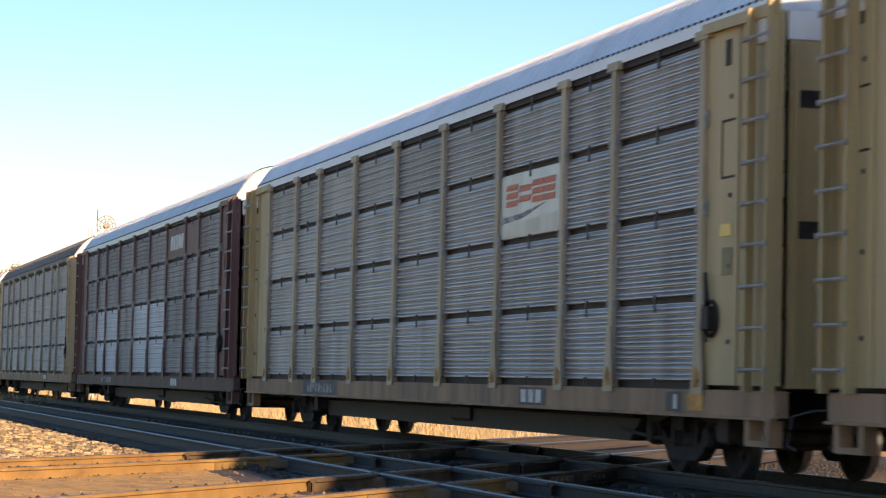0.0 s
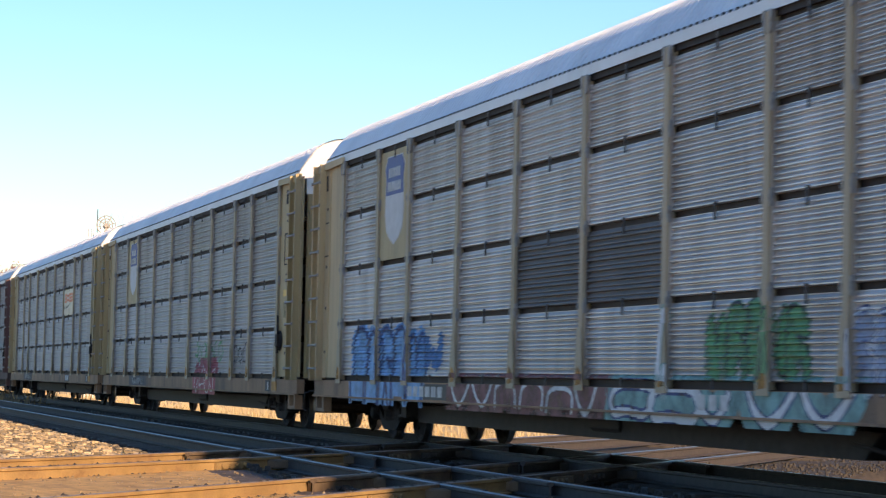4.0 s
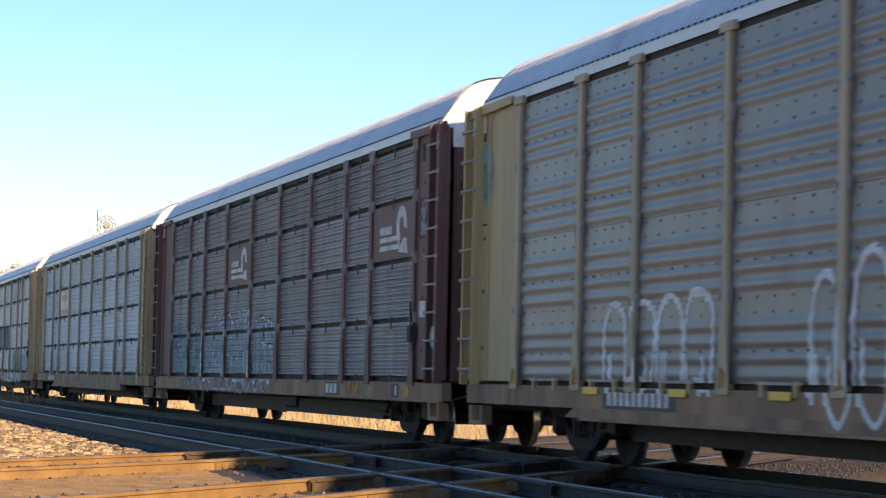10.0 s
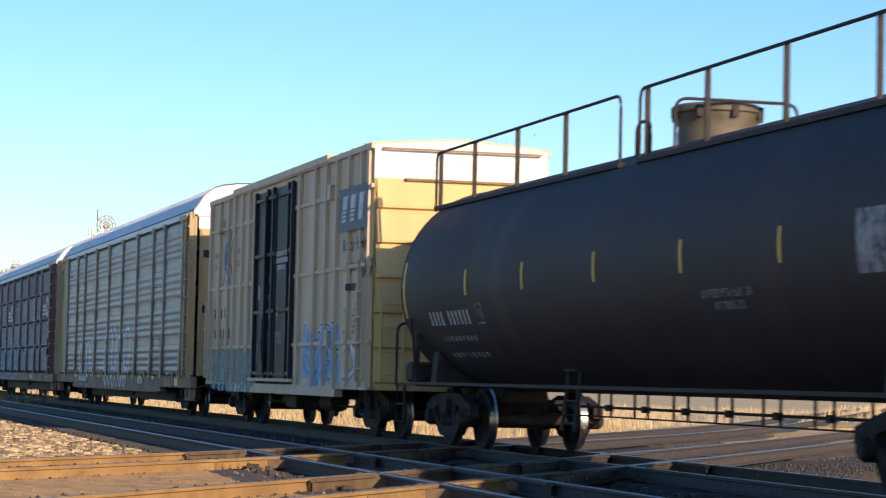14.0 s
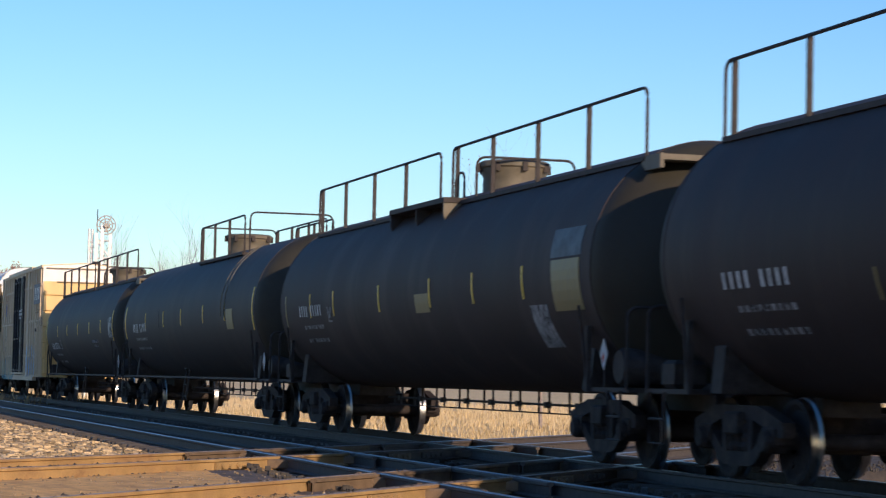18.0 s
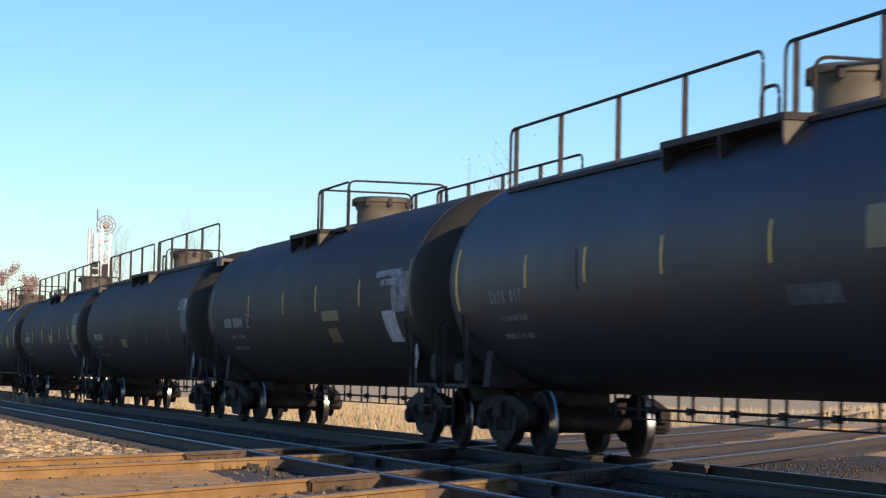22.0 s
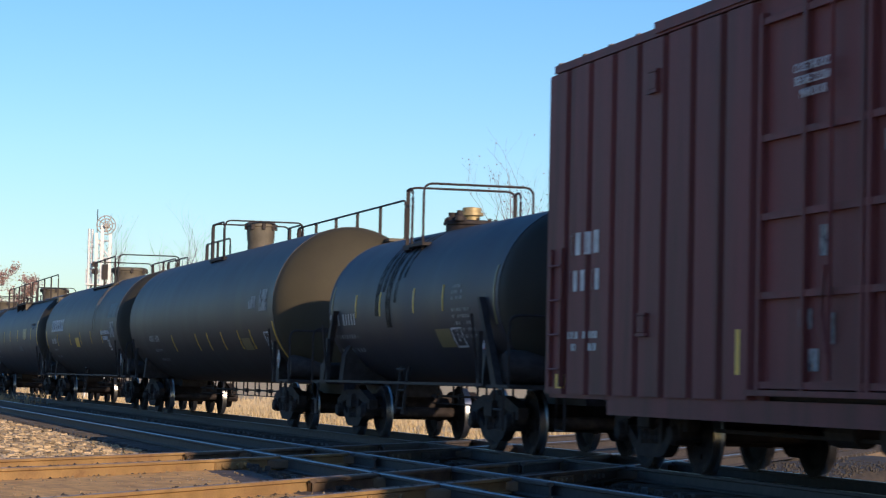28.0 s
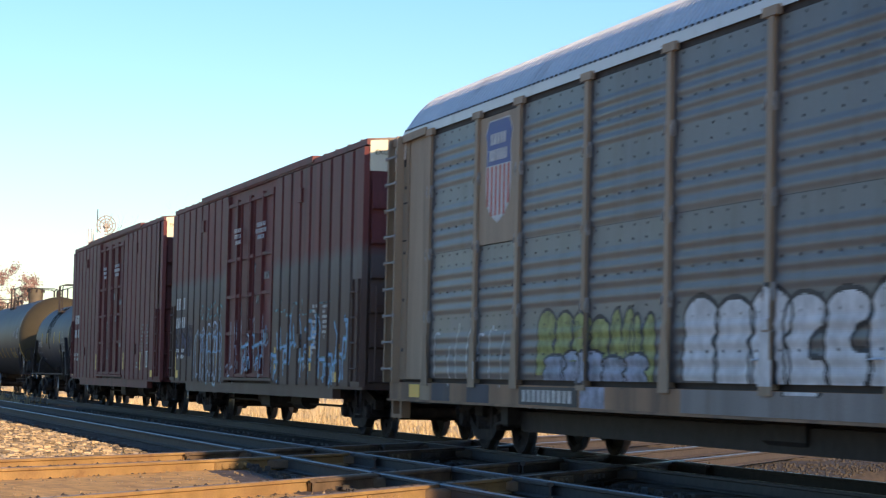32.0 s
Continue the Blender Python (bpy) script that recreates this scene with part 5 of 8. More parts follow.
def shell_patch(car, name, tz, r, y0, y1, a0, a1, material, label="", lift=0.008):
    """A patch of paint or tape on the near side of the shell: from height angle a0 to a1 (degrees above the middle)."""
    g = Shape()
    n = max(2, int(abs(a1 - a0) / 4))
    verts = []
    for k in range(n + 1):
        a = radians(a0 + (a1 - a0) * k / n)
        for y in (y0, y1):
            verts.append((-(r + lift) * math.cos(a), y, tz + (r + lift) * math.sin(a)))
            verts.append((-(r - 0.01) * math.cos(a), y, tz + (r - 0.01) * math.sin(a)))
    faces = []
    for k in range(n):
        b = 4 * k
        faces += [(b, b + 2, b + 6, b + 4), (b, b + 4, b + 5, b + 1), (b + 2, b + 3, b + 7, b + 6)]
    g.add(verts, faces)
    return part(name, g, material, car, label)


def shell_words(car, name, body, tz, r, y, z, size, material, label="", squeeze=1.0):
    return words(car, name, body, 0, y, z, size, material, label, squeeze,
                 on=lambda zz: -math.sqrt(max(0.0, (r + 0.012) ** 2 - (zz - tz) ** 2)))


def shell_bars(car, name, tz, r, y, z, w, h, n, material, label="", gap=0.4):
    """A row of upright bars lying on the shell, each one a part."""
    slots = n + (1 if 6 < n and h > 0.12 else 0)      # a gap parts the two groups of marks
    step = w / slots
    half = step * (1 - gap) / 2
    f = lambda zz: -math.sqrt((r + 0.01) ** 2 - (zz - tz) ** 2)

    def bar():
        g = Shape()
        for z0, z1 in ((z - h / 2, z), (z, z + h / 2)):
            g.add([(f(z0), half, z0), (f(z0), -half, z0), (f(z1), -half, z1), (f(z1), half, z1)], [(0, 1, 2, 3)])
        return g.mesh(name, material)

    me = shared(("shell bar", name, tz, r, round(z, 4), h, round(half, 5), material.name), bar)
    for k in range(slots):
        if slots == n or k != 4:
            part(name, me, material, car, label, at=pose(0, y + w / 2 - k * step - half, 0))


# ---- ground ----
def bend(c, x):
    """A gently curved crossing rail: y at x, and its slope there; straight past both ends."""
    k = min(max(x, 0.0), 30.0)
    m = 2 * c[0] * k + c[1]
    return c[0] * k * k + c[1] * k + c[2] + m * (x - k), m


RAIL_A, RAIL_B = (0.00577, 1.3155, 16.77), (0.01173, 1.1414, 25.15)      # far rails of the two crossing tracks

def across_crossing(x, y):
    """How far a place lies beyond the farthest crossing rail."""
    f, m = bend(RAIL_B, x)
    return (y - f) / math.sqrt(1 + m * m)


def ground_height(x, y):
    """Formation a little raised along the tracks, falling to a field on the far side."""
    z = -0.24
    if x > 14.2:
        z -= 0.55 * min(1.0, (x - 14.2) / 3.0)
    if x < 3.0:
        z -= 0.25 * min(1.0, (3.0 - x) / 3.0)
    across = across_crossing(x, y)
    if -8.5 < across < 0.6 and x < 6.0:
        # dirt packed between the crossing rails and banked against them
        if across > -1.62:
            z = -0.135
        elif across > -4.45:
            z = -0.125 - 0.022 * (-1.62 - across)
        else:
            z = max(z, -0.135 if across > -6.1 else -0.17)
    if x >= 13.5 and -7.5 < across < 0.8:
        z = max(z, -0.22)      # bed of the crossing tracks
    return z


def ground():
    xs = sorted(set([-2600, -900, -300, -100, -70, -50, -40, -32] + [-28 + 2 * k for k in range(9)] + [-10 + 0.8 * k for k in range(13)] + [0.3 * k for k in range(24)] + [7.2 + 0.6 * k for k in range(23)] + [22, 26, 32, 40, 60, 100, 180, 400, 1000, 2600]))
    ys = sorted(set([-900, -500, -200, -80, -30, 0, 8] + [14 + 1.2 * k for k in range(4)] + [18 + 0.35 * k for k in range(63)] + [40.4 + 1.2 * k for k in range(53)] + [105, 120, 150, 200, 300, 500, 900, 1500, 2800]))
    g = Shape()
    verts = []
    for y in ys:
        for x in xs:
            z = ground_height(x, y)
            if -10 < x < 40 and 8 < y < 105:
                z += (0.035 if x > 6 else 0.012) * noise.noise((x * 0.8, y * 0.8, 0)) + 0.02 * noise.noise((x * 3, y * 3, 5))
            verts.append((x, y, z))
    n = len(xs)
    for j in range(len(ys) - 1):
        for i in range(n - 1):
            cx, cy = (xs[i] + xs[i + 1]) / 2, (ys[j] + ys[j + 1]) / 2
            across = across_crossing(cx, cy)
            if cx < 0.6 or cy < 16:
                # out of view: the pale reflecting ground added for bounce light
                g.slot = 5
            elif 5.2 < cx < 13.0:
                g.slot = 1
            elif 13.0 <= cx < 20.5 and across < 0.2:
                g.slot = 6
            elif cx >= 20.5 and -9.0 < across < 0.2 and cx < 60:
                g.slot = 2
            elif cx >= 20.5 and across <= -9.0 and cy < 46:
                g.slot = 4
            elif cx >= 13.0:
                g.slot = 3
            elif -8.5 < across < 0.6:
                g.slot = 2
            else:
                g.slot = 0
            a = j * n + i
            g.f.append((a, a + 1, a + n + 1, a + n))
            g.s.append(g.slot)
    g.v = verts
    ob = new("ground", g.mesh("ground", BALLAST, CINDER, SAND, GRASS_DRY, VERGE, BOUNCE_GROUND, DARK_BED))
    tagged(ob, "gravel railway ground, dark between the tracks, dry field behind", "ground", kind="structure")


ground()

# ---- tracks ----
RAIL_PROF = [(-0.068, -0.172), (0.068, -0.172), (0.068, -0.158), (0.012, -0.14), (0.010, -0.045), (0.036, -0.034), (0.036, -0.006), (0.028, 0.0), (-0.028, 0.0), (-0.036, -0.006), (-0.036, -0.034), (-0.010, -0.045), (-0.012, -0.14), (-0.068, -0.158)]

def rail_mesh(length, head=None, side=None):
    g = Shape()
    n = len(RAIL_PROF)
    verts = [(x, a, z) for a in (-length / 2, length / 2) for x, z in RAIL_PROF]
    for k in range(n):
        g.slot = 1 if 5 < k < 9 else 0
        g.f.append((k, (k + 1) % n, n + (k + 1) % n, n + k))
        g.s.append(g.slot)
    g.v = verts
    g.slot = 0
    g.f += [tuple(range(n))[::-1], tuple(range(n, 2 * n))]
    g.s += [0, 0]
    return g.mesh("rail", side or RAIL_SIDE, head or RAIL_HEAD)


def tie_mesh(w=2.6):
    g = Shape()
    g.box(-w / 2, w / 2, -0.115, 0.115, -0.34, -0.175, 0.012)
    return g.mesh("tie", TIE_WOOD)


def track(name, label, rails, at, length, ties):
    t = thing(name, label, "railway track", at, kind="structure")
    for x in rails:
        part("rail", shared(("rail", length), lambda: rail_mesh(length)), RAIL_SIDE, t, "steel rail with a worn bright head", at=pose(x, 0, 0))
    rng = random.Random(3)
    for y in ties:
        part("tie", shared("tie", tie_mesh), TIE_WOOD, t, at=pose(sum(rails) / len(rails) + rng.uniform(-0.05, 0.05), y, rng.uniform(-0.012, 0.004), 0, 0, rng.uniform(-0.8, 0.8)))
    return t


main = track("track_main", "main line track under the moving train", (-0.752, 0.752), pose(TX, 300, 0), 1400, [18 - 300 + 0.53 * k for k in range(120)])
near = track("track_parallel", "empty parallel track in the train's shadow", (-0.72, 0.72), pose(7.18, 300, 0), 1400, [18 - 300 + 0.53 * k for k in range(120)])
GAUGE = 1.504

def rail_at(c, side, x):
    """Place and heading of a crossing rail at x; side 0 is the far rail, 1 the near one, parts of it lie between."""
    k = x
    for _ in range(4):
        f, m = bend(c, k)
        h = math.sqrt(1 + m * m)
        k = x - m / h * GAUGE * side
    f, m = bend(c, k)
    h = math.sqrt(1 + m * m)
    return Vector((x, f - GAUGE * side / h, 0)), math.degrees(math.atan2(m, 1.0)) - 90


def curved_rail(c, side, x0, x1, head, under, step=1.5):
    g = Shape()
    xs = np.linspace(x0, x1, max(2, int((x1 - x0) / step)))
    n = len(RAIL_PROF)
    for x in xs:
        p, a = rail_at(c, side, float(x))
        w = Vector((math.cos(radians(a)), math.sin(radians(a)), 0))
        g.v += [tuple(p + w * u + Vector((0, 0, z))) for u, z in RAIL_PROF]
    for j in range(len(xs) - 1):
        for k in range(n):
            g.f.append((j * n + k, j * n + (k + 1) % n, (j + 1) * n + (k + 1) % n, (j + 1) * n + k))
            g.s.append(1 if 5 < k < 9 else 0)
    g.f += [tuple(range(n))[::-1], tuple((len(xs) - 1) * n + k for k in range(n))]
    g.s += [0, 0]
    return g.mesh("rail", under, head)


def crossing_track(name, label, c):
    t = thing(name, label, "railway track", kind="structure")
    for side in (0, 1):
        # ochre on the sunlit stretch; past it the shade is in the side colour
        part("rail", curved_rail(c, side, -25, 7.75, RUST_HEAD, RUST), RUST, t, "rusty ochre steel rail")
        part("rail", curved_rail(c, side, 7.75, 62, RAIL_HEAD, RAIL_SIDE), RAIL_SIDE, t, "rail with sides coloured dark for shade and a worn bright head")
    rng = random.Random(3)
    for k in range(42):
        p, a = rail_at(c, 0.5, 0.4 + 0.31 * k + (10.5 if k > 17 else 0))
        part("tie", shared("tie", tie_mesh), TIE_WOOD, t, at=pose(p.x, p.y, rng.uniform(-0.012, 0.004), 0, 0, a + rng.uniform(-0.8, 0.8)))
    return t


crossing_track("track_crossing", "rusty crossing track of a level diamond", RAIL_A)
crossing_track("track_crossing_far", "second rusty crossing track of a level diamond", RAIL_B)

# guard rails and joint bars of the diamonds
def diamond(x_rails, c, label, steel):
    d = thing("rail_crossing", label, "rail crossing", kind="structure")
    for side in (0, 1):
        for xr in x_rails:
            # where the two rails meet
            p, a = rail_at(c, side, xr)
            g = Shape()
            g.box(-0.30, 0.30, -0.42, 0.42, -0.16, -0.035, 0.02)
            for u in (-0.22, 0.22):
                for w in (-0.3, -0.1, 0.1, 0.3):
                    g.lathe([(-0.035, 0.03), (-0.012, 0.03), (-0.012, 0.0)], "z", 6, (u, w, 0))
            part("frog_casting", g, steel, d, at=pose(p.x, p.y, 0, 0, 0, a / 2))
        part("guard_rail", curved_rail(c, 0.075 if side == 0 else 0.925, x_rails[0] - 1.1, x_rails[1] + 1.1, steel, steel), steel, d, at=pose(0, 0, -0.004))
    for xr in (x_rails[0] + 0.11, x_rails[1] - 0.11):
        p, a = rail_at(c, 0.5, xr)
        part("guard_rail", rail_mesh(5.2, RAIL_SIDE), RAIL_SIDE, d, at=pose(xr, p.y, -0.004))
    # joint bars with bolts on the approach rails
    for side in (0, 1):
        for x in (x_rails[0] - 0.9, x_rails[1] + 0.9):
            p, a = rail_at(c, side, x)
            g = Shape()
            for e in (-1, 1):
                g.box(e * 0.035 - 0.018, e * 0.035 + 0.018, -0.42, 0.42, -0.135, -0.045, 0.006)
                for k in range(4):
                    g.lathe([(0.0, 0.03), (0.03, 0.03), (0.03, 0.0)], "x", 6, (e * 0.05, -0.3 + 0.2 * k, -0.09))
            part("joint_bar", g, RUST if x < 6 else steel, d, at=pose(p.x, p.y, 0, 0, 0, a))
    return d


for bent in (RAIL_A, RAIL_B):
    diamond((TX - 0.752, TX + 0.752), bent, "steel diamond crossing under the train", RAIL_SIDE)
    # this diamond's rust is painted darker, as it lies in shadow
    diamond((6.46, 7.90), bent, "rusty diamond crossing on the empty track", RUST_SHADED)

# ---- loose stones ----
def stones(name, label, n, place, size, material, seed):
    rng = random.Random(seed)
    g = Shape()
    for _ in range(n):
        x, y = place(rng)
        r = rng.uniform(*size)
        z = ground_height(x, y) + r * rng.uniform(0.1, 0.7)
        v = []
        for k in range(8):
            sx, sy, sz = (1 if k & 1 else -1), (1 if k & 2 else -1), (1 if k & 4 else -1)
            v.append((x + sx * r * rng.uniform(0.45, 1.0), y + sy * r * rng.uniform(0.45, 1.0), z + sz * r * rng.uniform(0.35, 0.85)))
        g.add(v, [(0, 2, 3, 1), (4, 5, 7, 6), (0, 1, 5, 4), (2, 6, 7, 3), (0, 4, 6, 2), (1, 3, 7, 5)])
    ob = new(name, g.mesh(name, material))
    tagged(ob, label, "gravel", kind="stuff")


def by_stone(m, low, high):
    """Each stone of a heap gets a shade of its own."""
    nt = m.node_tree
    b = nt.nodes["Principled BSDF"]
    old = b.inputs["Base Color"].links[0].from_socket
    geo = nt.nodes.new("ShaderNodeNewGeometry")
    r = nt.nodes.new("ShaderNodeMapRange")
    r.inputs[3].default_value, r.inputs[4].default_value = low, high
    nt.links.new(geo.outputs["Random Per Island"], r.inputs[0])
    sc = nt.nodes.new("ShaderNodeVectorMath")
    sc.operation = "SCALE"
    nt.links.new(old, sc.inputs[0])
    nt.links.new(r.outputs[0], sc.inputs["Scale"])
    nt.links.new(sc.outputs[0], b.inputs["Base Color"])
    return m


def place_ballast(rng):
    while True:
        x, y = rng.uniform(1.0, 5.5), rng.uniform(30, 62) ** 1.0
        if across_crossing(x, y) > 0.8:
            return x, y
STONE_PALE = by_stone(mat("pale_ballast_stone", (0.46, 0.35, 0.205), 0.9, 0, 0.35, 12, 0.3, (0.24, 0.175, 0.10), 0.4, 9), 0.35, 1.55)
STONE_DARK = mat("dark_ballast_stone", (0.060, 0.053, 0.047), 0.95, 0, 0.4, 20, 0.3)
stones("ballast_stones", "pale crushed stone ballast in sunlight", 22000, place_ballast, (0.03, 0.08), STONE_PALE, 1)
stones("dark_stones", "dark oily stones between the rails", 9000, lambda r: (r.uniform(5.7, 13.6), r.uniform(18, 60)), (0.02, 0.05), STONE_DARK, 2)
stones("dirt_clods", "brown clods and stones beside the rusty crossing rails", 1500, lambda r: (lambda x, u: (x, bend(RAIL_B, x)[0] + u * 1.6))(r.uniform(1.0, 6.3), r.choice((r.gauss(-3.9, 0.25), r.uniform(-8, -0.8)))), (0.006, 0.018), VERGE, 4)
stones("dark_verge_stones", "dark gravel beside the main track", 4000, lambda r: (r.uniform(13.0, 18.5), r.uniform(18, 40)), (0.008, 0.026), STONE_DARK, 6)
stones("verge_stones", "loose stones beside the crossing track", 400, lambda r: (lambda x, u: (x, bend(RAIL_B, x)[0] + u * 1.75))(r.uniform(12.5, 26), r.uniform(-8.4, 0.2)), (0.008, 0.022), STONE_DARK, 5)

def rail_debris():
    """Dark flakes of rust and leaves lying on and against the rusty crossing rails."""
    rng = random.Random(12)
    g = Shape()
    for _ in range(900):
        x = rng.uniform(0.5, 8.0)
        off = rng.choice((rng.uniform(-0.03, 0.03), rng.uniform(0.05, 0.18), -rng.uniform(0.05, 0.5)))
        p, _a = rail_at(rng.choice((RAIL_A, RAIL_B)), rng.choice((0, 1)) + off / GAUGE, x)
        z = 0.002 if abs(off) < 0.04 else ground_height(p.x, p.y) + 0.004
        r = rng.uniform(0.008, 0.028)
        g.add([(p.x - r, p.y, z), (p.x, p.y - r * 0.7, z + r * 0.2), (p.x + r, p.y, z), (p.x, p.y + r * 0.7, z), (p.x, p.y, z + r * rng.uniform(0.3, 0.9))], [(0, 1, 4), (1, 2, 4), (2, 3, 4), (3, 0, 4), (3, 2, 1, 0)])
    ob = new("rail_debris", g.mesh("rail_debris", STONE_DARK))
    tagged(ob, "dark flakes and dead leaves on the rusty rails", "debris", kind="stuff")


rail_debris()

# ---- dry field behind ----
def dry_grass():
    rng = random.Random(7)
    g = Shape()
    for _ in range(15000):
        x = rng.uniform(13.8, 44)
        y = rng.uniform(38, 135)
        if -9 < across_crossing(x, y) < 1.2:
            continue
        z = ground_height(x, y)
        for k in range(3):
            a, h, w = rng.uniform(0, 6.28), rng.uniform(0.06, 0.28), rng.uniform(0.01, 0.03)
            dx, dy = math.cos(a), math.sin(a)
            lean = rng.uniform(0.05, 0.3)
            bx0, by0 = x + rng.uniform(-0.15, 0.15), y + rng.uniform(-0.15, 0.15)
            g.v += [(bx0 - dy * w, by0 + dx * w, z - 0.05), (bx0 + dy * w, by0 - dx * w, z - 0.05), (bx0 + dx * lean, by0 + dy * lean, z + h)]
            n = len(g.v)
            g.f.append((n - 3, n - 2, n - 1))
            g.s.append(0)
    ob = new("dry_grass", g.mesh("dry_grass", GRASS_BLADE))
    tagged(ob, "tufts of dry yellow grass in the field", "grass", kind="stuff")


dry_grass()


def tree(label, at, height, spread, seed, leaf=None, leaves=0, trunk=0.16, size=0.16, forks=3):
    """A tapered trunk with limbs that fork, and small leaves along the twigs."""
    rng = random.Random(seed)
    t = thing("tree", label, "tree", pose(*at))
    wood, foliage = Shape(), Shape()
    tips = []
    def limb(p, d, length, r, depth):
        pts = [p]
        q, dd = p.copy(), d.copy()
        for k in range(3):
            dd = (dd + Vector((rng.uniform(-0.22, 0.22), rng.uniform(-0.22, 0.22), rng.uniform(-0.05, 0.18)))).normalized()
            q = q + dd * length / 3
            pts.append(q.copy())
        n = 6 if depth < 2 else 4
        for a, b, ra, rb in zip(pts, pts[1:], (r, r * 0.85, r * 0.7), (r * 0.85, r * 0.7, r * 0.55)):
            wood.tube([a, b], (ra + rb) / 2, n, False)
        if depth < 5:
            for k in range(forks if depth < 3 else 2):
                side = Vector((rng.uniform(-1, 1), rng.uniform(-1, 1), rng.uniform(0.1, 0.9))).normalized()
                nd = (dd * (1.0 - spread) + side * spread).normalized()
                limb(pts[rng.choice((1, 2, 3))], nd, length * rng.uniform(0.55, 0.8), r * 0.5, depth + 1)
        if depth >= 3:
            tips.extend(pts[1:])
    limb(Vector((0, 0, 0)), Vector((0, 0, 1)), height * 0.36, trunk, 0)
    part("trunk", wood, BARK, t)
    if leaf:
        for _ in range(leaves):
            p = rng.choice(tips) + Vector((rng.gauss(0, 0.25), rng.gauss(0, 0.25), rng.gauss(0, 0.2)))
            a, b = Vector((rng.uniform(-1, 1), rng.uniform(-1, 1), rng.uniform(-1, 1))).normalized() * size, Vector((rng.uniform(-1, 1), rng.uniform(-1, 1), rng.uniform(-1, 1))).normalized() * size * 0.7
            foliage.add([p - a, p + b, p + a, p - b], [(0, 1, 2, 3)])
        part("crown", foliage, leaf, t)
    return t


def at_bearing(deg_from_track, dist):
    """A place by its bearing from the camera, to the right of the track's direction."""
    a = radians(deg_from_track)
    x, y = dist * math.sin(a), dist * math.cos(a)
    return (x, y, ground_height(x, y))


tree("slender bare tree with a few last brown leaves", at_bearing(18.1, 95), 12.9, 0.55, 11, LEAF_TAN, 500, 0.09, 0.045, 5)
tree("leafy tree with rust red autumn leaves", at_bearing(5.05, 215), 16.3, 0.62, 5, LEAF_RED, 19000, 0.3, 0.1)
for k, (b, d, h) in enumerate(((8.5, 190, 17.0), (8.15, 200, 16.0), (8.7, 188, 15.5), (8.95, 185, 15.5), (9.2, 180, 15.0))):
    tree("bare grey leafless tree far behind the line", at_bearing(b, d), h, 0.5, 20 + k, None, 0, 0.12, forks=4)


def brush_line():
    rng = random.Random(9)
    g = Shape()
    for _ in range(2600):
        b = rng.uniform(3.5, 27.5)
        x, y, z = at_bearing(b, rng.uniform(95, 190))
        h = rng.uniform(0.25, 1.0) * (0.6 + 0.6 * noise.noise((b * 1.5, y * 0.1, 0)))
        for _k in range(5):
            px, py, w = x + rng.gauss(0, 0.45), y + rng.gauss(0, 0.45), rng.uniform(0.02, 0.07)
            a, lean = rng.uniform(0, 6.28), rng.uniform(0.0, 0.25)
            g.add([(px - w, py, z - 0.05), (px + w, py + w, z - 0.05), (px + lean * math.cos(a), py + lean * math.sin(a), z + h * rng.uniform(0.5, 1.0))], [(0, 1, 2)])
    ob = new("brush", g.mesh("brush", BRUSH))
    tagged(ob, "low dry brush along the edge of the field", "brush", kind="stuff")


brush_line()


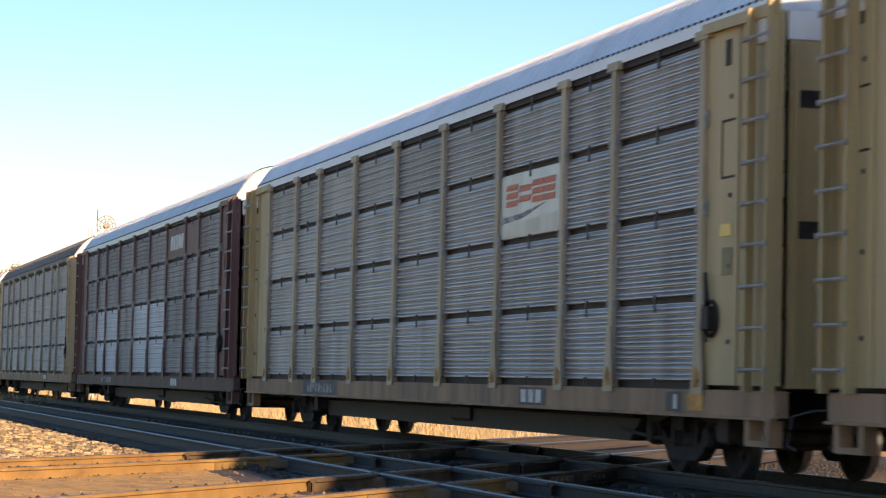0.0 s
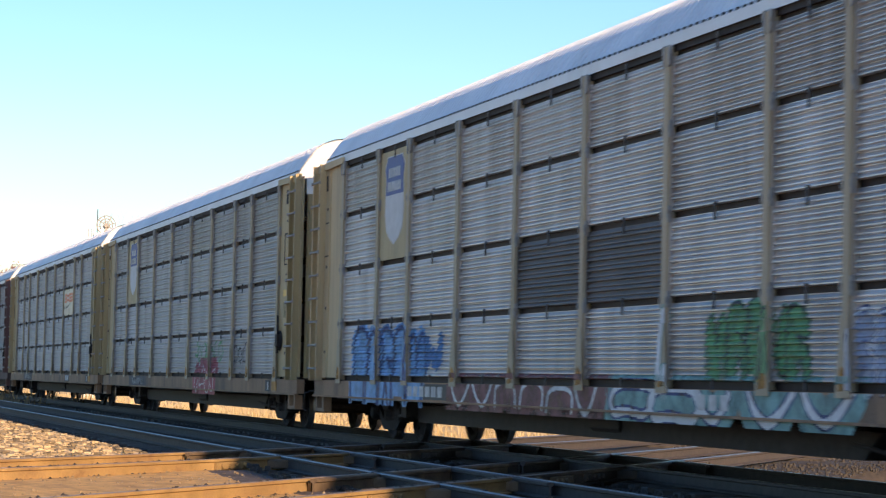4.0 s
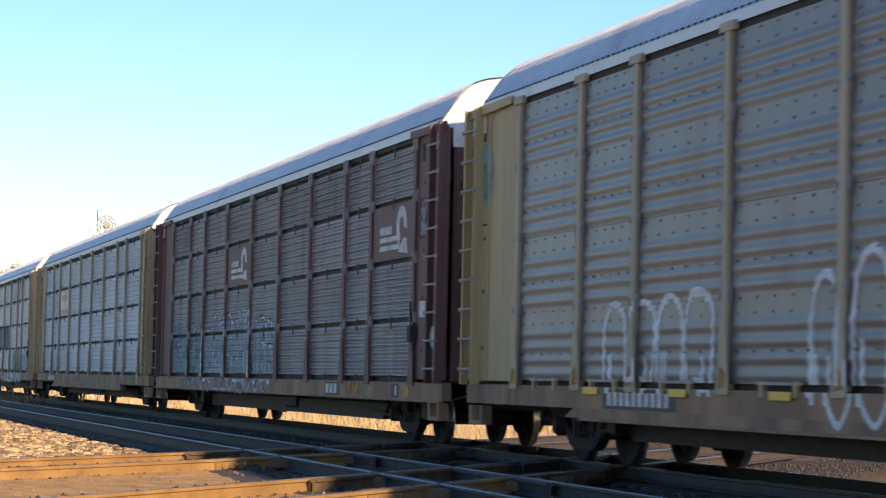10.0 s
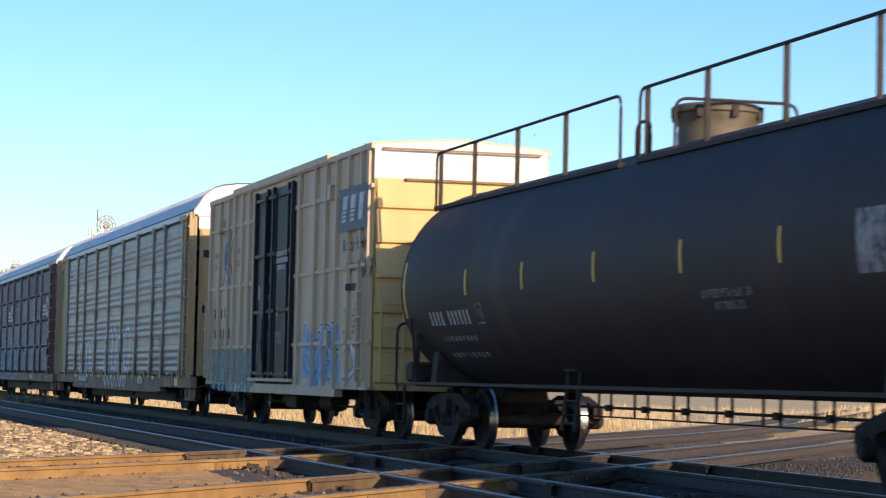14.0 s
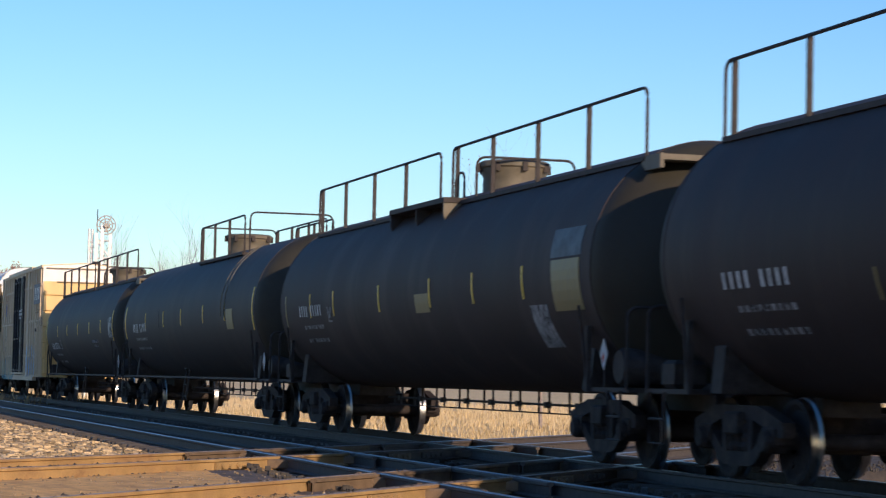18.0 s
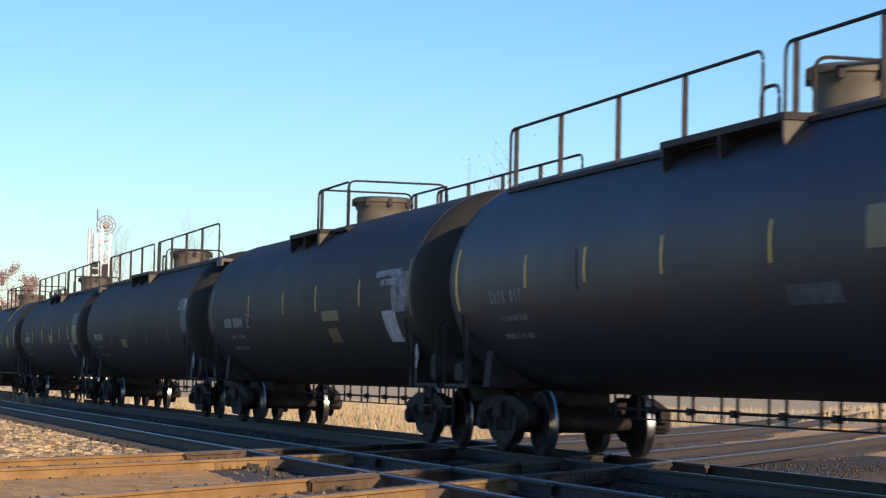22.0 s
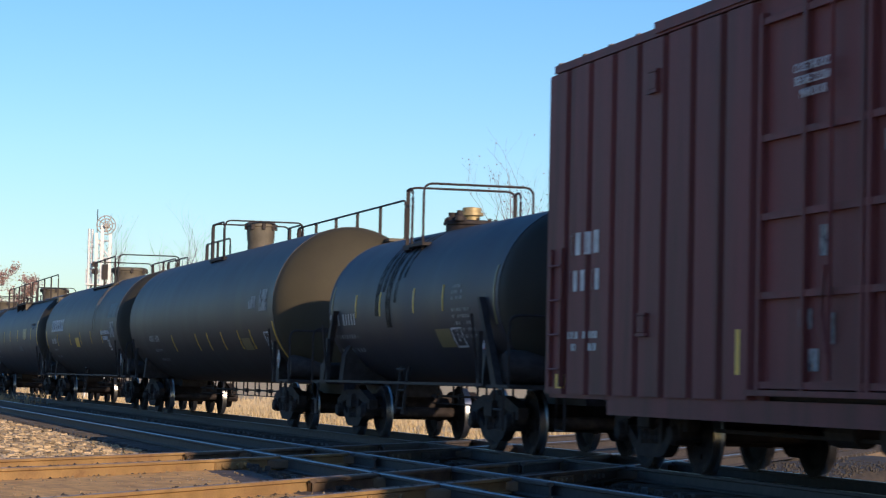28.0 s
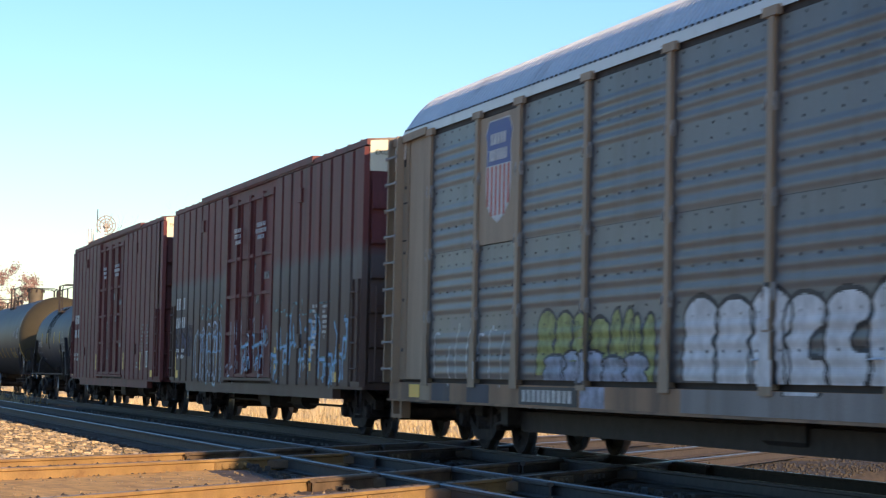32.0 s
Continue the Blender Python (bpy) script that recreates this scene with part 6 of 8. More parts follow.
# ---- signal mast ----
def signal_mast():
    x, y, z = at_bearing(7.55, 150)
    m = thing("signal_mast", "white lattice railway signal mast with round cage", "signal mast", pose(x, y, z, 0, 0, -8))
    H = 11.0 - z
    for sx in (-0.42, 0.42):
        for sy in (-0.42, 0.42):
            part("tower_leg", Shape().box(sx - 0.09, sx + 0.09, sy - 0.09, sy + 0.09, 0, H - 1.25), SIGNAL_WHITE, m)
    part("cage_post", Shape().box(-0.17, 0.03, -0.62, -0.52, H - 4.4, H - 0.75), SIGNAL_WHITE, m)
    g = Shape()
    for k in range(9):
        z0 = 0.3 + k * (H - 2.0) / 9
        z1 = z0 + (H - 2.0) / 9
        for s in (-0.42, 0.42):
            a, b = (-0.42, 0.42) if k % 2 else (0.42, -0.42)
            g.tube([(a, s, z0), (b, s, z1)], 0.05, 5)
            g.tube([(s, a, z0), (s, b, z1)], 0.035, 5)
            g.tube([(-0.42, s, z1), (0.42, s, z1)], 0.035, 5)
            g.tube([(s, -0.42, z1), (s, 0.42, z1)], 0.035, 5)
    part("lattice_brace", g, SIGNAL_WHITE, m)
    g = Shape()
    for s in (-0.24, 0.24):
        g.tube([(-0.78 + s * 0.4, -0.3 + s, 0), (-0.78 + s * 0.4, -0.3 + s, H - 1.0)], 0.075, 6)
    for k in range(30):
        zz = 0.4 + k * 0.33
        g.tube([(-0.88, -0.54, zz), (-0.68, -0.06, zz)], 0.045, 5)
    part("ladder", g, SIGNAL_WHITE, m)
    ring = [(0.15 + 0.58 * math.cos(2 * math.pi * k / 28), -0.5, H - 0.75 + 0.58 * math.sin(2 * math.pi * k / 28)) for k in range(29)]
    g = Shape()
    g.tube(ring, 0.038, 6)
    for k in range(4):
        a = math.pi * (k + 0.3) / 4
        g.tube([(0.15 + 0.58 * math.cos(a), -0.5, H - 0.75 + 0.58 * math.sin(a)), (0.15 - 0.58 * math.cos(a), -0.5, H - 0.75 - 0.58 * math.sin(a))], 0.03, 5)
    for rr in (0.40, 0.22):
        g.tube([(0.15 + rr * math.cos(2 * math.pi * k / 20), -0.5, H - 0.75 + rr * math.sin(2 * math.pi * k / 20)) for k in range(21)], 0.035, 5)
    part("round_cage", g, SIGNAL_GREY, m)
    g = Shape()
    g.lathe([(-0.2, 0.0), (-0.2, 0.13), (0.1, 0.16), (0.2, 0.16), (0.2, 0.0)], "y", 14, (0.15, -0.62, H - 0.78))
    g.box(0.08, 0.22, -0.72, -0.52, H - 1.2, H - 0.9)
    part("signal_head", g, SIGNAL_GREY, m)
    for x0, zz in ((0.12, H - 3.35), (-0.5, H - 3.2), (-0.5, H - 3.65)):
        g = Shape().box(x0 - 0.14, x0 + 0.22, -0.75, -0.45, zz - 0.16 if x0 < 0 else zz - 0.8, zz + 0.16, 0.03)
        part("equipment_box", g, STEEL_DARK, m)
    g = Shape()
    g.box(-1.0, 1.0, -0.8, 0.8, H - 4.5, H - 4.42)
    for s in (-1, 1):
        g.tube([(s, -0.8, H - 4.45), (s, -0.8, H - 3.5)], 0.03, 5)
        g.tube([(s, 0.8, H - 4.45), (s, 0.8, H - 3.5)], 0.03, 5)
        g.tube([(s, -0.8, H - 3.5), (s, 0.8, H - 3.5)], 0.03, 5)
    part("platform", g, SIGNAL_WHITE, m)
    g = Shape()
    g.tube([(-0.4, 0, H - 1.5), (-0.4, 0, H + 0.25)], 0.03, 5)
    part("whip_antenna", g, STEEL_DARK, m)


signal_mast()


# ---- the train, from its head to its tail ----
cars = []
a0a = autorack("brown autorack rail car far ahead in the train", 122.7, BROWN, SCREEN_BROWN, SILL_BROWN)
a0 = autorack("weathered yellow autorack rail car with a dark roof", 93.8, YELLOW_TAN, SCREEN_TAN, SILL_DIRT, ROOF_BROWN)
a1 = autorack("brown autorack rail car with pale patched screens", 64.85, BROWN, SCREEN_BROWN, SILL_BROWN,
              specials={(k, r): SCREEN_WHITE for k in (3, 4, 6, 7) for r in (0, 1)})
a2 = autorack("yellow autorack rail car with grey screens and a faded orange emblem", 35.85, YELLOW, SCREEN, SILL_DIRT, ROOF_BRIGHT)
a3 = autorack("yellow autorack rail car with grey screens and a shield emblem", 7.1, YELLOW, SCREEN, SILL_DIRT, ROOF_BRIGHT, flare=False, specials={(7, 2): None, (7, 3): None})
a4 = autorack("tan autorack rail car with graffiti along the sill", -21.95, YELLOW_TAN, SCREEN_PALE, SILL_DIRT, ROOF_BRIGHT, flare=False,
              specials={(3, 1): SCREEN_DARK, (4, 1): SCREEN_DARK, (7, 2): None, (7, 3): None})
a5 = autorack("yellow autorack rail car with bluish screens", -51.1, YELLOW, SCREEN_BLUE, SILL_DIRT, sill_low=0.58)
a6 = autorack("brown autorack rail car with grimy screens and white graffiti", -79.85, BROWN, SCREEN_BROWN, SILL_DIRT, flare=False, shift=-0.28)
a7 = autorack("yellow autorack rail car with wide ribbed screens and white graffiti", -108.7, YELLOW, SCREEN_WARM, SILL_DIRT, style="wide", shift=-0.33, sill_low=0.60)
b1 = boxcar("tan yellow box car with a black plug door and graffiti", -132.33, 7.73, BOX_TAN, BOX_TAN,
            [7.5, 6.35, 5.3, 4.6, 3.75, 2.95, -2.05, -3.4, -4.3, -5.15, -6.1, -7.0, -7.55], "posts", (-1.5, 2.1), DOOR_BLACK)
t1 = tank_car("black tank car with long top railings and yellow marks", -142.3, -159.9, TANK_BLACK, -151.5, ((-141.9, -150.6), (-151.3, -160.2)), board=True)
t2 = tank_car("black tank car with a short railed top platform", -162.1, -181.2, TANK_BLACK, -172.2, (), (-170.9, -176.6), (-170.9, -177.2), (), board=True, far_rail=(-173.3, -177.3), strap=-177.6)
t3 = tank_car("dusty black tank car with long top railings", -183.9, -202.3, TANK_BROWN, -194.0, ((-184.3, -193.1), (-193.8, -202.5)), bracket=(-191.0, -194.4))
t4 = tank_car("dusty brown black tank car with long top railings", -204.8, -223.6, TANK_BROWN, -214.7, ((-205.0, -214.1), (-214.8, -224.2)), bracket=(-211.9, -215.2))
t5 = tank_car("black tank car with a raised manway platform", -226.6, -244.7, TANK_BLACK, -236.4, (), (-235.0, -237.6), (-235.0, -237.5), (), bracket=(-233.8, -236.4), far_rail=(-236.9, -245.4))
t6 = tank_car("black tank car with yellow marks and long top railings", -246.95, -266.2, TANK_NAVY, -257.3, ((-247.7, -256.9), (-257.5, -266.9)), bracket=(-254.6, -258.2))
t7 = tank_car("black tank car with large white emblem and a railed platform", -269.0, -287.6, TANK_OLIVE, -278.8, (), (-277.4, -282.3), (-277.4, -283.0), (), board=True, far_rail=(-280.7, -284.6), strap=-282.6)
t8 = tank_car("olive black tank car with a tall manway", -290.3, -310.0, TANK_OLIVE, -300.6, (), (-299.3, -300.9), (-299.4, -301.0), ((-295.5, -298.9),), tall=True, head_paint=TANK_HEAD_LIT, far_rail=(-300.4, -310.6))
t9 = tank_car("short black tank car with a caged top platform", -313.9, -324.5, TANK_NAVY, -318.55, (), (-317.95, -318.3), (-318.0, -319.0), (), saddle=True, radius=1.32, tz=2.27, valves=True, board=True)
tanks = [t1, t2, t3, t4, t5, t6, t7, t8, t9]
RIBS_B2 = [9.1, 8.25, 7.4, 6.55, 5.7, 4.85, 4.0, 3.15, -2.8, -3.65, -4.5, -5.35, -6.2, -7.05, -7.9, -8.75, -9.15]
RIBS_B3 = [9.75, 8.9, 8.05, 7.2, 6.35, 5.5, 4.65, 3.8, 3.0, -2.8, -3.65, -4.5, -5.35, -6.2, -7.05, -7.9, -8.75, -9.6]
b2 = boxcar("brown box car with double plug doors", -337.05, 9.35, BOX_BROWN, ROOF_BROWN, RIBS_B2, "ribs", (-2.35, 2.55), top=5.09, stops=((5.6, 4.5), (-5.0, 4.5), (5.85, 1.72), (-5.1, 1.72)))
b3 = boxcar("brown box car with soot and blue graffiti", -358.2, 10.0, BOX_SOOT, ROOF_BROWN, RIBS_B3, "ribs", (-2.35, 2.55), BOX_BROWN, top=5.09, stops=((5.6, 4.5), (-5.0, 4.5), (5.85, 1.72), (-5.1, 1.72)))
a8 = autorack("tan autorack rail car with wide ribbed screens and graffiti", -383.75, POST_BROWN, SCREEN_SLATE, SILL_DIRT, style="wide", shift=-0.22, specials={(7, 2): None, (7, 3): None})
cars = [a0a, a0, a1, a2, a3, a4, a5, a6, a7, b1, *[t[0] for t in tanks], b2, b3, a8]


# ---- emblems and markings on the autoracks ----
NEAR = -HALF - 0.012

def shield(car, yc, zc, w, h, striped):
    """A shield emblem of plain shapes: blue head with pale bars, pale or striped field."""
    def half_w(v):
        # v from 0 (foot) to 1 (head)
        pts = [(0.0, 0.02), (0.06, 0.22), (0.16, 0.40), (0.35, 0.47), (0.6, 0.46), (0.75, 0.44), (0.88, 0.50), (0.95, 0.42), (1.0, 0.38)]
        for (a, b), (c, d) in zip(pts, pts[1:]):
            if a <= v <= c:
                return (b + (d - b) * (v - a) / (c - a)) * w
        return 0.38 * w
    vs = [0.0, 0.06, 0.16, 0.35, 0.6, 0.75, 0.88, 0.95, 1.0]
    def outline(v0, v1, k):
        use = [v0] + [v for v in vs if v0 < v < v1] + [v1]
        left = [(yc + half_w(v) * k, zc - h / 2 + h * v) for v in use]
        right = [(yc - half_w(v) * k, zc - h / 2 + h * v) for v in reversed(use)]
        return left + right
    rim = outline(0.0, 1.0, 1.06)
    flat(car, "shield_rim", NEAR + 0.004, [(y, zc + (z - zc) * 1.03) for y, z in rim], MARK_CLEAN, "pale rim of a shield emblem", 0.004)
    flat(car, "shield_field", NEAR, outline(0.0, 0.56, 1.0), MARK_CLEAN, "pale lower field of a shield emblem", 0.004)
    flat(car, "shield_head", NEAR, outline(0.56, 1.0, 1.0), MARK_BLUE, "blue head of a shield emblem", 0.004)
    if striped:
        for k in range(6):
            y = yc + w * 0.40 - k * w * 0.16
            v0 = 0.16 if abs(y - yc) > 0.3 * w else 0.06
            g = Shape()
            g.box(NEAR - 0.004, NEAR, y - 0.04, y + 0.04, zc - h / 2 + h * v0, zc - h / 2 + h * 0.55)
            part("shield_stripe", g, MARK_RED, car, "dull red stripe")
    for z, n, ww in ((0.82, 5, 0.62), (0.66, 7, 0.70)):
        bars(car, "shield_bar", NEAR - 0.004, yc, zc - h / 2 + h * z, w * ww, h * 0.11, n, MARK_WHITE, "pale bars on the shield's head", depth=0.004)


def emblem_plate(car, bay, z0, z1, paint):
    d = -0.22 if car is a8 else 0.0
    return plate(car, "emblem_plate", -HALF - 0.008, POSTS[bay] + d + 0.08, POSTS[bay + 1] + d - 0.08, z0, z1, paint, "plain painted emblem plate", 0.012)


for car, paint, striped in ((a3, YELLOW, False), (a4, YELLOW, False), (a8, POST_BROWN, True)):
    emblem_plate(car, 7, 2.99 if not striped else 2.965, 4.78, paint)
    shield(car, 8.25 if not striped else 8.03, 3.96 if not striped else 3.98, 1.22, 1.42, striped)

# slanted orange blocks over a grey swoosh
plate(a2, "emblem_plate", -HALF - 0.008, POSTS[2] + 0.1, POSTS[3] - 0.1, 3.0, 3.86, SCREEN, "pale grey emblem panel", 0.01)
for k, (u, w) in enumerate(((-4.45, 0.5), (-5.02, 0.52), (-5.6, 0.5), (-6.15, 0.42))):
    for z in ((3.42, 3.53, 3.64) if k != 1 else (3.46, 3.6)):
        y = u
        flat(a2, "orange_block", NEAR - 0.003, [(y, z), (y - w, z), (y - w - 0.05, z + 0.085), (y - 0.05, z + 0.085)], MARK_ORANGE, "faded slanted orange block", 0.005)
flat(a2, "grey_swoosh", NEAR - 0.003, [(-4.25, 3.28), (-5.2, 3.31), (-6.2, 3.40), (-5.2, 3.24), (-4.25, 3.20)], MARK_GREY, "grey swoosh", 0.005)
flat(a2, "tan_field", NEAR - 0.003, [(-4.25, 3.02), (-6.8, 3.02), (-6.8, 3.26), (-5.3, 3.20)], SCREEN_TAN, "tan emblem field", 0.005)

# brown emblem panels with white shapes
plate(a1, "emblem_plate", -HALF - 0.008, POSTS[1] + 0.1, POSTS[3] - 0.1, 3.97, 4.72, BROWN, "brown emblem panel", 0.01)
bars(a1, "emblem_bar", NEAR - 0.003, -5.6, 4.35, 2.0, 0.36, 5, MARK_WHITE, "pale emblem shapes", 0.05, 0.2)
for bay, z in ((5, 3.42), (0, 3.42)):
    plate(a6, "emblem_plate", -HALF - 0.008, POSTS[bay] - 0.2, POSTS[bay + 1] - 0.36, 2.98, 3.88, BROWN, "brown emblem panel", 0.01)
    yc = (POSTS[bay] + POSTS[bay + 1]) / 2 - 0.28
    big = 1.1 if bay == 0 else 1.0
    ring = []
    for k in range(25):
        a = radians(-60 + 250 * k / 24)
        ring.append((yc - 0.55 + 0.30 * big * math.cos(a), z + 0.08 + 0.30 * big * math.sin(a)))
    for k in range(24, -1, -1):
        a = radians(-60 + 250 * k / 24)
        ring.append((yc - 0.55 + 0.14 * big * math.cos(a), z + 0.08 + 0.14 * big * math.sin(a)))
    flat(a6, "white_wheel", NEAR - 0.003, ring, MARK_WHITE, "white open ring emblem", 0.005)
    flat(a6, "white_wheel_foot", NEAR - 0.003, [(yc - 0.35, z - 0.30 * big), (yc - 0.95, z - 0.34 * big), (yc - 0.85, z - 0.12), (yc - 0.68, z - 0.12)], MARK_WHITE, "white emblem foot", 0.005)
    for dz in (-0.10, -0.24):
        plate(a6, "white_bar", NEAR - 0.003, yc - 0.45, yc + 0.85, z + dz - 0.04, z + dz + 0.04, MARK_WHITE, "white emblem bar", 0.005)
    bars(a6, "small_bar", NEAR - 0.003, yc + 0.45, z + 0.05, 0.8, 0.13, 5, MARK_WHITE, "small white bars", depth=0.005)
plate(a6, "white_label", -HALF - 0.03, -12.75, -12.35, 2.0, 2.25, MARK_WHITE, "small pale label on the end bay", 0.008)
bars(a6, "end_bay_writing", -HALF - 0.03, -12.6, 3.5, 0.5, 0.42, 4, MARK_GREY, "faded white frame of small writing", depth=0.008)
g = Shape()
g.lathe([(0.0, 0.0), (0.0, 0.17), (0.008, 0.17), (0.008, 0.0)], "x", 20, (-HALF - 0.075, -13.35, 1.68))
part("white_disc", g, MARK_WHITE, a6, "round white disc on the end ladder")
# plate with a faded sign
plate(a5, "sign_plate", NEAR - 0.002, 4.75, 6.95, 3.02, 3.84, SCREEN_TAN, "faded sign plate", 0.006)
plate(a5, "sign_foot", NEAR - 0.006, 4.85, 6.85, 3.05, 3.2, MARK_OLIVE, "ochre band of a faded sign", 0.004)
bars(a5, "sign_bar", NEAR - 0.006, 5.85, 3.6, 1.3, 0.2, 4, MARK_OLIVE, "ochre sign bars", depth=0.004)
# blue oval on an end bay
g = Shape()
g.add([(-HALF - 0.012, 13.0 + 0.28 * math.cos(2 * math.pi * k / 24), 3.95 + 0.48 * math.sin(2 * math.pi * k / 24)) for k in range(24)], [tuple(range(24))])
part("blue_oval", g, SPRAY_TEAL, a7, "faded blue green oval on the end bay")

SILLX = -HALF - 0.038
plate(a3, "repaint_patch", SILLX + 0.006, 5.2, 8.4, 0.725, 0.985, SILL_NAVY, "dark blue grey repaint patch on the sill", 0.004)
plate(a2, "repaint_patch", SILLX + 0.006, 5.4, 8.2, 0.725, 0.985, SILL_NAVY, "dark blue grey repaint patch on the sill", 0.004)
plate(a6, "repaint_patch", SILLX + 0.006, -8.6, -7.5, 0.76, 0.98, RUST_SMEAR, "worn orange patch on the sill", 0.004)
for car, y, n in ((a0, 6.6, 8), (a1, 6.6, 8), (a2, 6.8, 9), (a3, 6.7, 8), (a4, 6.0, 6), (a5, 9.0, 8), (a6, 8.5, 8), (a7, 6.7, 10), (a8, 5.6, 10)):
    dark = car in (a7, a8, a4, a5)
    if dark:
        plate(car, "stencil_patch", SILLX + 0.004, y - 1.2, y + 1.2, 0.73, 0.97, MARK_BLACK, "black patch behind stencilled bars", 0.005)
    bars(car, "stencilled_bar", SILLX, y, 0.85, 2.1, 0.16, n, MARK_WHITE if dark else MARK_GREY, "white stencilled bars on the sill", depth=0.006)
for car, y in ((a2, -5.85), (a4, -5.65), (a6, -6.5), (a7, -5.7), (a1, -5.8), (a0, -5.8)):
    plate(car, "owner_patch", SILLX + 0.004, y - 0.58, y + 0.58, 0.73, 0.965, MARK_BLACK, "dark patch on the sill", 0.005)
    bars(car, "owner_bar", SILLX, y, 0.85, 0.95, 0.17, 3, MARK_WHITE, "three bold pale bars", depth=0.006)
for car in (a2, a5, a6, a7, a3):
    plate(car, "stencil_panel", SILLX + 0.003, -11.2, -10.75, 0.74, 0.96, MARK_BLACK, "black stencil panel", 0.006)
    plate(car, "stencil_label", SILLX, -11.08, -10.98, 0.77, 0.93, MARK_WHITE, "white stencil strip", 0.006)
    plate(car, "stencil_square", SILLX, -11.85, -11.4, 0.76, 0.94, MARK_YELLOW if car is a7 else MARK_AMBER, "ochre square on the sill", 0.006)
for y in (8.3, 5.4, 2.6, -0.15, -2.9, -5.75, -8.05):
    plate(a7, "yellow_reflector", -HALF - 0.064, y - 0.26, y + 0.26, 0.90, 0.985, MARK_YELLOW, "yellow reflector strip", 0.008)
for p, q in zip(POSTS, POSTS[1:]):
    m = (p + q) / 2 - 0.33
    for dy in (-0.42, 0.42):
        plate(a7, "sill_catch", -HALF - 0.05, m + dy - 0.035, m + dy + 0.035, 0.93, 1.09, YELLOW, "", 0.05)
    plate(a7, "catch_bar", -HALF - 0.045, m - 0.55, m + 0.55, 1.05, 1.08, GALVANISED, "", 0.02)
for y0, y1, paint in ((11.3, 11.9, POST_BROWN), (10.2, 11.2, SILL_NAVY), (9.3, 10.2, SILL_DIRT), (8.2, 9.3, SILL_NAVY), (3.4, 4.3, SPRAY_LILAC), (-12.0, 0.9, MARK_SILL)):
    plate(a8, "sill_paint_field", SILLX + 0.006, y0, y1, 0.725, 0.985, paint, "painted field along the sill", 0.004)
plate(a8, "yellow_patch", SILLX, 11.9, 12.5, 0.76, 0.96, MARK_YELLOW, "yellow patch on the sill", 0.006)
for car in (a2, a3, a5):
    plate(car, "small_yellow_label", -HALF - 0.012, -12.5, -12.2, 2.62, 2.75, MARK_YELLOW, "small yellow label", 0.008)
    bars(car, "end_bay_writing", -HALF - 0.012, -12.4, 2.35, 0.3, 0.3, 3, MARK_OLIVE, "faint writing on the end bay", depth=0.006)

# ---- spray paint on the autoracks ----
SLAT, WIDE, SLAT6, WIDE8 = rack_surface("slatted"), rack_surface("wide", -0.33), rack_surface("slatted", -0.28), rack_surface("wide", -0.22)
graffiti(a3, "graffiti", "crimson spray paint block with thin white lines", SLAT, -2.3, -5.0, 0.68, 1.3, 4, (0.012, 0.0), (SPRAY_WHITE, SPRAY_WHITE, SPRAY_CRIMSON), 31, cloud=0.34)
graffiti(a3, "graffiti", "faint green sprayed specks round a crimson block", SLAT, -2.0, -5.6, 1.35, 1.85, 7, (0.035, 0.01), (SPRAY_GREEN,), 39)
graffiti(a3, "graffiti", "faint black scrawl on the screens", SLAT, -6.9, -8.6, 1.3, 1.75, 3, (0.02, 0.01), (SPRAY_BLACK,), 30)
graffiti(a4, "graffiti", "sky blue sprayed letters with violet blue outlines", SLAT, 10.9, 6.3, 0.68, 1.92, 5, (0.035, 0.035), (SPRAY_NAVY, SPRAY_BLUE, SPRAY_SKY), 32, use=(LOBE, FORK, HOOK, BENT), fill=True, cloud=0.12)
graffiti(a4, "graffiti", "pale blue spray cloud trailing off", SLAT, 6.6, 5.2, 1.25, 1.7, 2, (0.12, 0.03), (SPRAY_BLUE, SPRAY_BLUE), 38)
graffiti(a4, "graffiti", "maroon shapes with pale outlines along the sill", SLAT, 4.6, -2.2, 0.66, 1.0, 6, (0.03, 0.0), (SPRAY_WHITE, SPRAY_WHITE, SPRAY_MAROON), 33, cloud=0.45, use=(DRIP, ARCH))
graffiti(a4, "graffiti", "teal and white streaks along the sill", SLAT, -2.4, -9.2, 0.66, 1.0, 5, (0.05, 0.03), (SPRAY_WHITE, SPRAY_NAVY, SPRAY_TEAL), 34, cloud=0.30, use=(DRIP, BULGE))
graffiti(a4, "graffiti", "green sprayed letters with dark outlines", SLAT, -5.3, -7.9, 1.1, 1.88, 5, (0.016, 0.012), (OUTLINE, SPRAY_GREEN, SPRAY_GREEN), 35, use=(SPIKE, BENT, FORK), fill=True)
graffiti(a4, "graffiti", "white and blue sprayed letters", SLAT, -8.9, -11.3, 1.02, 1.8, 5, (0.018, 0.02), (SPRAY_WHITE, SPRAY_NAVY, SPRAY_LILAC), 36, use=(SPIKE, BENT, HOOK), fill=True)
graffiti(a4, "graffiti", "pale blue drip on a post", SLAT, -4.0, -4.25, 0.8, 1.9, 1, (0.08, 0.03), (SPRAY_WHITE, SPRAY_TEAL), 37)
graffiti(a6, "graffiti", "teal green sprayed letters with black shade", SLAT6, 11.3, 7.5, 0.98, 2.15, 4, (0.02, 0.045), (SPRAY_WHITE, OUTLINE, SPRAY_TEAL), 41, use=(SPIKE, BENT, FORK), fill=True)
